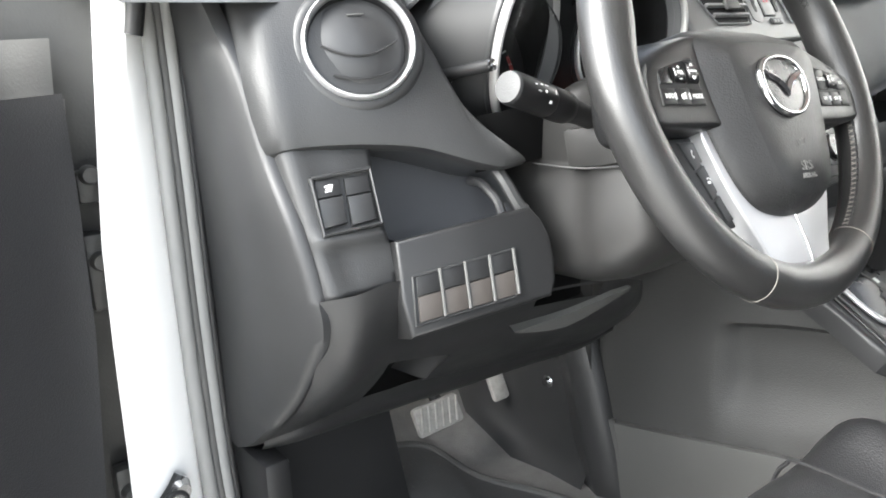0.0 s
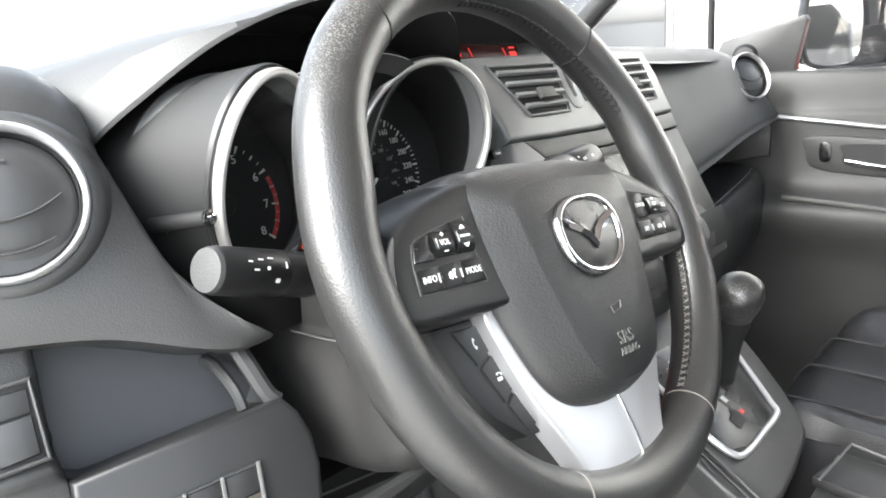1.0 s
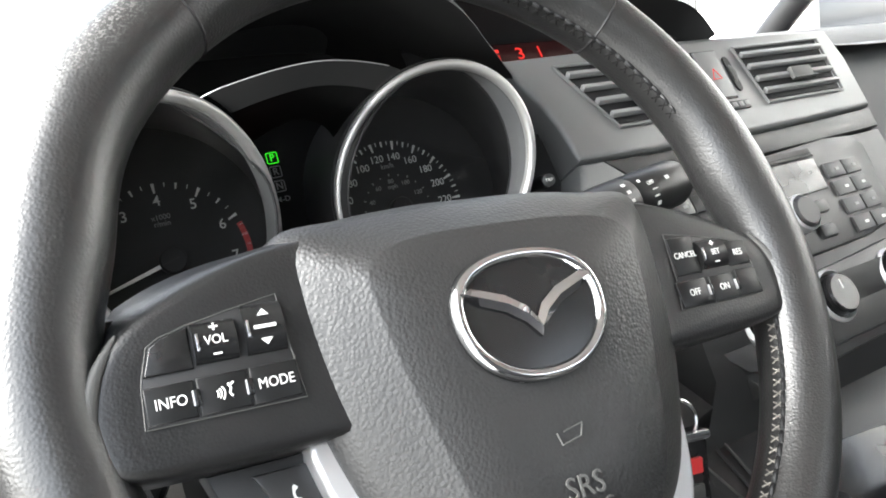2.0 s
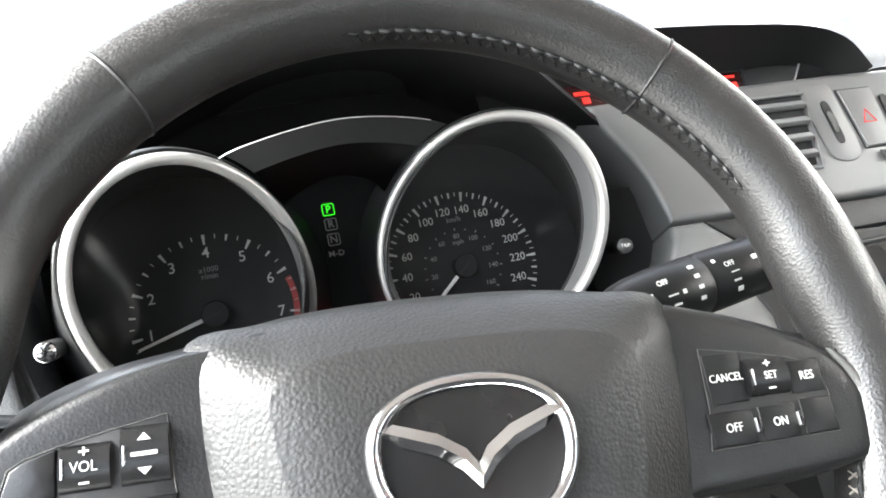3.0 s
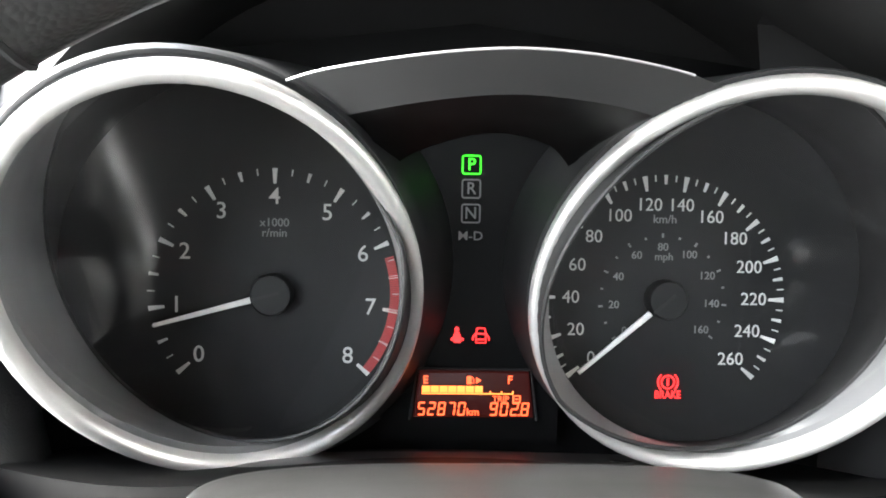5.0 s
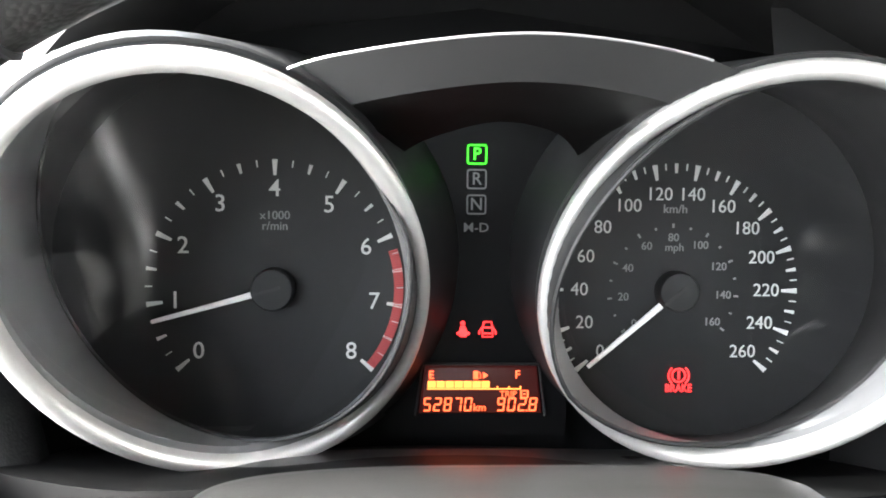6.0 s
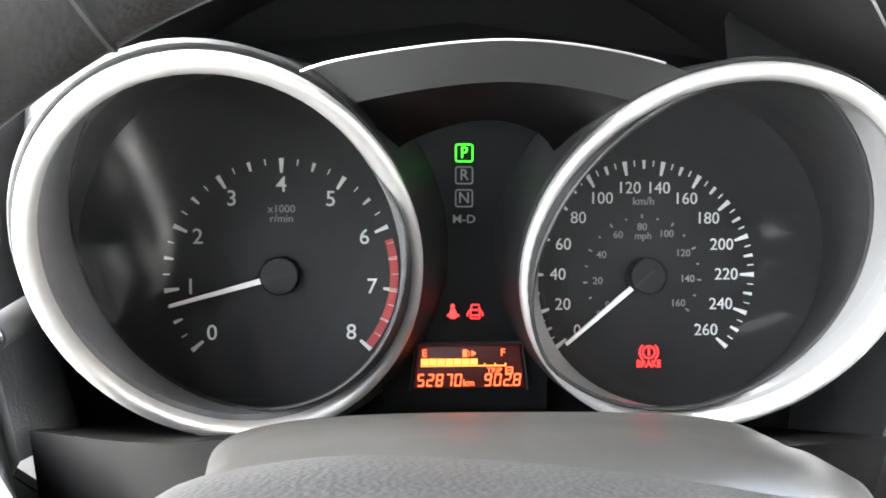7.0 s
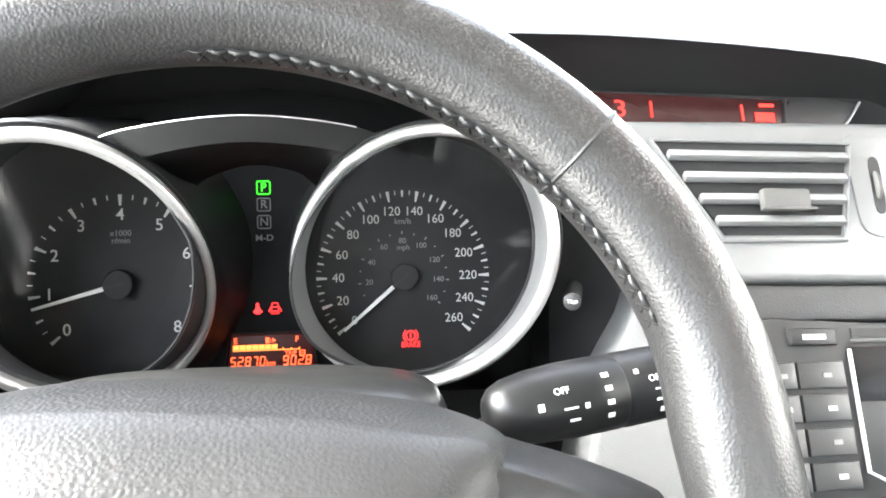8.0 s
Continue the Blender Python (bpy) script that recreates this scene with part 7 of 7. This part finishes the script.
# ---- car shell ----
def shell():
    s = thing("car_shell", Matrix(), "white people-carrier body shell with pale headliner", "car body")
    roof = []
    for y, z in ((0.33, 1.47), (0.15, 1.525), (-0.3, 1.56), (-1.0, 1.56), (-1.8, 1.53), (-2.2, 1.46)):
        roof.append([Vector((x, y, z - 0.05 * ((x - 0.385) / 0.7) ** 4)) for x in [-0.32 + 0.1 * i for i in range(15)]])
    part("headliner", skin(roof, close_v=False), HEADLINER, s, "pale fabric headliner", 60)
    part("roof_panel", skin([[p + Vector((0, 0.01, 0.03)) for p in r] for r in roof], close_v=False), PAINT, s)
    for side in (-1, 1):
        x = 0.385 + side * 0.755
        part("front_pillar", tube([(x, 0.86, 1.03), (x - side * 0.045, 0.60, 1.23), (x - side * 0.10, 0.33, 1.44)], 0.024, 12), BLACK, s, "black front pillar")
        part("quarter_post", tube([(x + side * 0.01, 0.405, 1.05), (x - side * 0.02, 0.395, 1.2), (x - side * 0.075, 0.37, 1.42)], 0.0075, 10), BLACK, s)
        part("rear_side", skin([[Vector((x - side * 0.03, y, z)) for z in (0.3, 0.7, 1.0)] for y in (-0.62, -1.3, -2.2)], close_v=False), DOOR_TRIM, s)
        part("middle_pillar", tube([(x - side * 0.03, -0.62, 0.3), (x - side * 0.03, -0.62, 1.0), (x - side * 0.09, -0.66, 1.5)], 0.05, 12), DOOR_GREY, s)
    part("windscreen", prism([(-0.33, 0.0), (1.10, 0.0), (1.03, 0.68), (-0.26, 0.68)], 0.0, 0.004, 0, Matrix.Translation((0, 0.88, 1.05)) @ Matrix.Rotation(radians(52), 4, "X")), GLASS, s).visible_shadow = False
    part("tailgate", skin([[Vector((x, -2.2, z)) for z in (0.3, 0.7, 1.05)] for x in (-0.34, 0.4, 1.11)], close_v=False), DOOR_TRIM, s)
    part("bonnet", skin([[Vector((x, y, z - 0.03 * ((x - 0.385) / 0.7) ** 2)) for x in [-0.36 + 0.15 * i for i in range(11)]] for y, z in ((0.92, 1.00), (1.2, 0.97), (1.6, 0.90), (1.85, 0.78), (1.9, 0.5))], close_v=False), PAINT, s, "white bonnet", 60)
    part("wiper", tube(catmull([(0.95, 0.93, 1.055), (0.6, 0.87, 1.085), (0.25, 0.85, 1.10)], 6), 0.008, 8), BLACK, s)
    for side in (-1, 1):
        x = 0.385 + side * 0.82

        def bulged(zs, y):
            return [Vector((x - side * (0.05 * max(0, (zz - 0.75) / 0.3) ** 2 + 0.04 * max(0, (0.45 - zz) / 0.2)), y, zz)) for zz in zs]
        part("front_wing", skin([bulged((0.42, 0.55, 0.7, 0.85, 0.96), y) for y in (0.50, 0.8, 1.1, 1.4, 1.7, 1.86)], close_v=False), PAINT, s, "white front wing", 60)
        part("rear_quarter", skin([bulged((0.30, 0.45, 0.65, 0.85, 1.03), y) for y in (-0.64, -1.1, -1.6, -2.0, -2.25)], close_v=False), PAINT, s, "white rear side panel", 60)
        part("rear_window", prism([(0.0, 0.0), (0.62, 0.0), (0.55, 0.42), (0.06, 0.42)], 0.0, 0.004, 0, pose(x - side * 0.06, -1.36 if side < 0 else -0.72, 1.04, 0, 0, 90 if side < 0 else -90)), GLASS, s).visible_shadow = False
        part("rear_pillar", tube(catmull([(x - side * 0.05, -2.22, 1.03), (x - side * 0.1, -2.18, 1.3), (x - side * 0.17, -2.05, 1.5)], 5), 0.045, 12), PAINT, s, "white rear pillar")
        part("roof_rail", tube(catmull([(x - side * 0.19, 0.33, 1.46), (x - side * 0.16, -0.3, 1.535), (x - side * 0.16, -1.2, 1.54), (x - side * 0.17, -2.1, 1.48)], 6), 0.03, 12), PAINT, s, "white roof edge")
        part("headlamp", rbox((0.26, 0.22, 0.13), 0.04, at(0.385 + side * 0.62, 1.80, 0.72)), GLOSS_BLACK, s)
    part("front_bumper", skin([[Vector((0.385 + 0.84 * k, 1.98 - 0.16 * k ** 4, zz)) for k in [-1 + 0.2 * q for q in range(11)]] for zz in (0.22, 0.32, 0.5, 0.62)], close_v=False), PAINT, s, "white front bumper", 60)
    part("rear_bumper", skin([[Vector((0.385 + 0.82 * k, -2.34 + 0.10 * k ** 4, zz)) for k in [-1 + 0.2 * q for q in range(11)]] for zz in (0.25, 0.4, 0.6)], close_v=False), PAINT, s, "white rear bumper", 60)
    part("underbody", rbox((1.45, 4.0, 0.05), 0.01, at(0.385, -0.2, 0.33)), BLACK, s)
    for x in (-0.33, 1.10):
        for y in (1.25, -1.45):
            part("wheel", lathe([(0.0, -0.1), (0.2, -0.1), (0.30, -0.09), (0.31, 0.0), (0.30, 0.09), (0.2, 0.1), (0.0, 0.1)], 40, Matrix.Translation((x, y, 0.31)) @ Matrix.Rotation(radians(90), 4, "Z")), RUBBER, s)
    return s


shell()

# ---- outside ----
ground = whole("ground", skin([[Vector((x, y, 0.0)) for y in (-400, -30, 0, 30, 400)] for x in (-400, -30, 0, 30, 400)], close_v=False), TILE, None, "pale paved ground of the forecourt", "ground", kind="structure")
slab = rbox((0.595, 0.595, 0.02), 0.003, seg=1)
slab_me = bpy.data.meshes.new("tile")
slab.to_mesh(slab_me)
slab.free()
slab_me.materials.append(TILE)
paving = thing("pavement", Matrix(), "pale square paving tiles beside the car", "paving", kind="structure")
for i in range(7):
    for k in range(12):
        ob = new("tile", slab_me)
        ob.parent = paving
        ob.location = (-0.75 - 0.6 * i, -2.4 + 0.6 * k, 0.004 + 0.0015 * ((i * 7 + k * 3) % 3))


def building():
    b = thing("showroom_building", Matrix.Translation((9.0, 0, 0)), "white two-storey building with dark windows beyond the car", "building")
    part("wall", rbox((0.4, 26.0, 6.5), 0.02, at(0.2, 4.0, 3.25)), WALL, b)
    part("roof", rbox((1.2, 26.6, 0.25), 0.03, at(0.1, 4.0, 6.6)), WALL, b)
    for k in range(6):
        y = -6.0 + 3.6 * k
        for z in (1.6, 4.6):
            w = part("window", rbox((0.10, 1.8, 1.5), 0.02, at(0.0, y, z)), RUBBER, b)
            part("pane", rbox((0.03, 1.6, 1.3), 0.005, at(-0.05, y, z)), DARK_GLASS, w)
    return b


building()


def parked_car():
    c = thing("parked_car", pose(3.35, -1.75, 0, 0, 0, 4), "red parked hatchback beyond the passenger window", "car")
    rings = []
    for y, w, lo, hi in ((-2.05, 0.70, 0.45, 0.72), (-1.95, 0.80, 0.28, 0.95), (-1.2, 0.86, 0.22, 1.0), (0.0, 0.88, 0.22, 1.0), (1.0, 0.87, 0.22, 0.97), (1.7, 0.82, 0.25, 0.86), (2.0, 0.68, 0.40, 0.68)):
        ring = []
        for j in range(24):
            t = 2 * math.pi * j / 24
            cx, sz = math.cos(t), math.sin(t)
            ring.append((w * math.copysign(abs(cx) ** 0.45, cx), y, (lo + hi) / 2 + (hi - lo) / 2 * math.copysign(abs(sz) ** 0.5, sz)))
        rings.append(ring)
    part("body", skin(rings, cap_start=True, cap_end=True), RED_PAINT, c, "glossy red body", 50)
    cab = []
    for y, w, lo, hi in ((-1.75, 0.66, 0.93, 1.15), (-1.3, 0.72, 0.93, 1.42), (-0.4, 0.74, 0.93, 1.5), (0.3, 0.72, 0.93, 1.45), (1.05, 0.66, 0.93, 1.0)):
        cab.append([(x, y, z) for x, z in ((-w, lo), (-w * 0.82, hi - 0.04), (-w * 0.7, hi), (w * 0.7, hi), (w * 0.82, hi - 0.04), (w, lo))])
    part("cabin", skin(cab, cap_start=True, cap_end=True), DARK_GLASS, c, "dark glazed cabin", 40)
    part("roof", skin([[(x * 0.72, y, z) for x in (-1, -0.5, 0, 0.5, 1)] for y, z in ((-1.35, 1.43), (-0.4, 1.515), (0.3, 1.46))], close_v=False), RED_PAINT, c)
    for x in (-0.84, 0.84):
        for y in (1.25, -1.3):
            wl_ = part("wheel", lathe([(0.0, -0.09), (0.2, -0.09), (0.30, -0.08), (0.31, 0.0), (0.30, 0.08), (0.2, 0.09), (0.0, 0.09)], 32, Matrix.Translation((x, y, 0.31)) @ Matrix.Rotation(radians(90), 4, "Z")), BLACK, c)
            part("rim", lathe([(0.0, -0.1), (0.17, -0.098), (0.19, -0.08)], 24, Matrix.Translation((x, y, 0.31)) @ Matrix.Rotation(radians(-90 if x < 0 else 90), 4, "Z")), SILVER, wl_)
    for x in (-0.6, 0.6):
        part("headlamp", rbox((0.34, 0.2, 0.14), 0.04, at(x, 1.83, 0.70)), GLOSS_BLACK, c)
        part("tail_lamp", rbox((0.24, 0.1, 0.26), 0.04, at(x * 1.1, -1.96, 0.82)), SILVER, c)
    return c


parked_car()
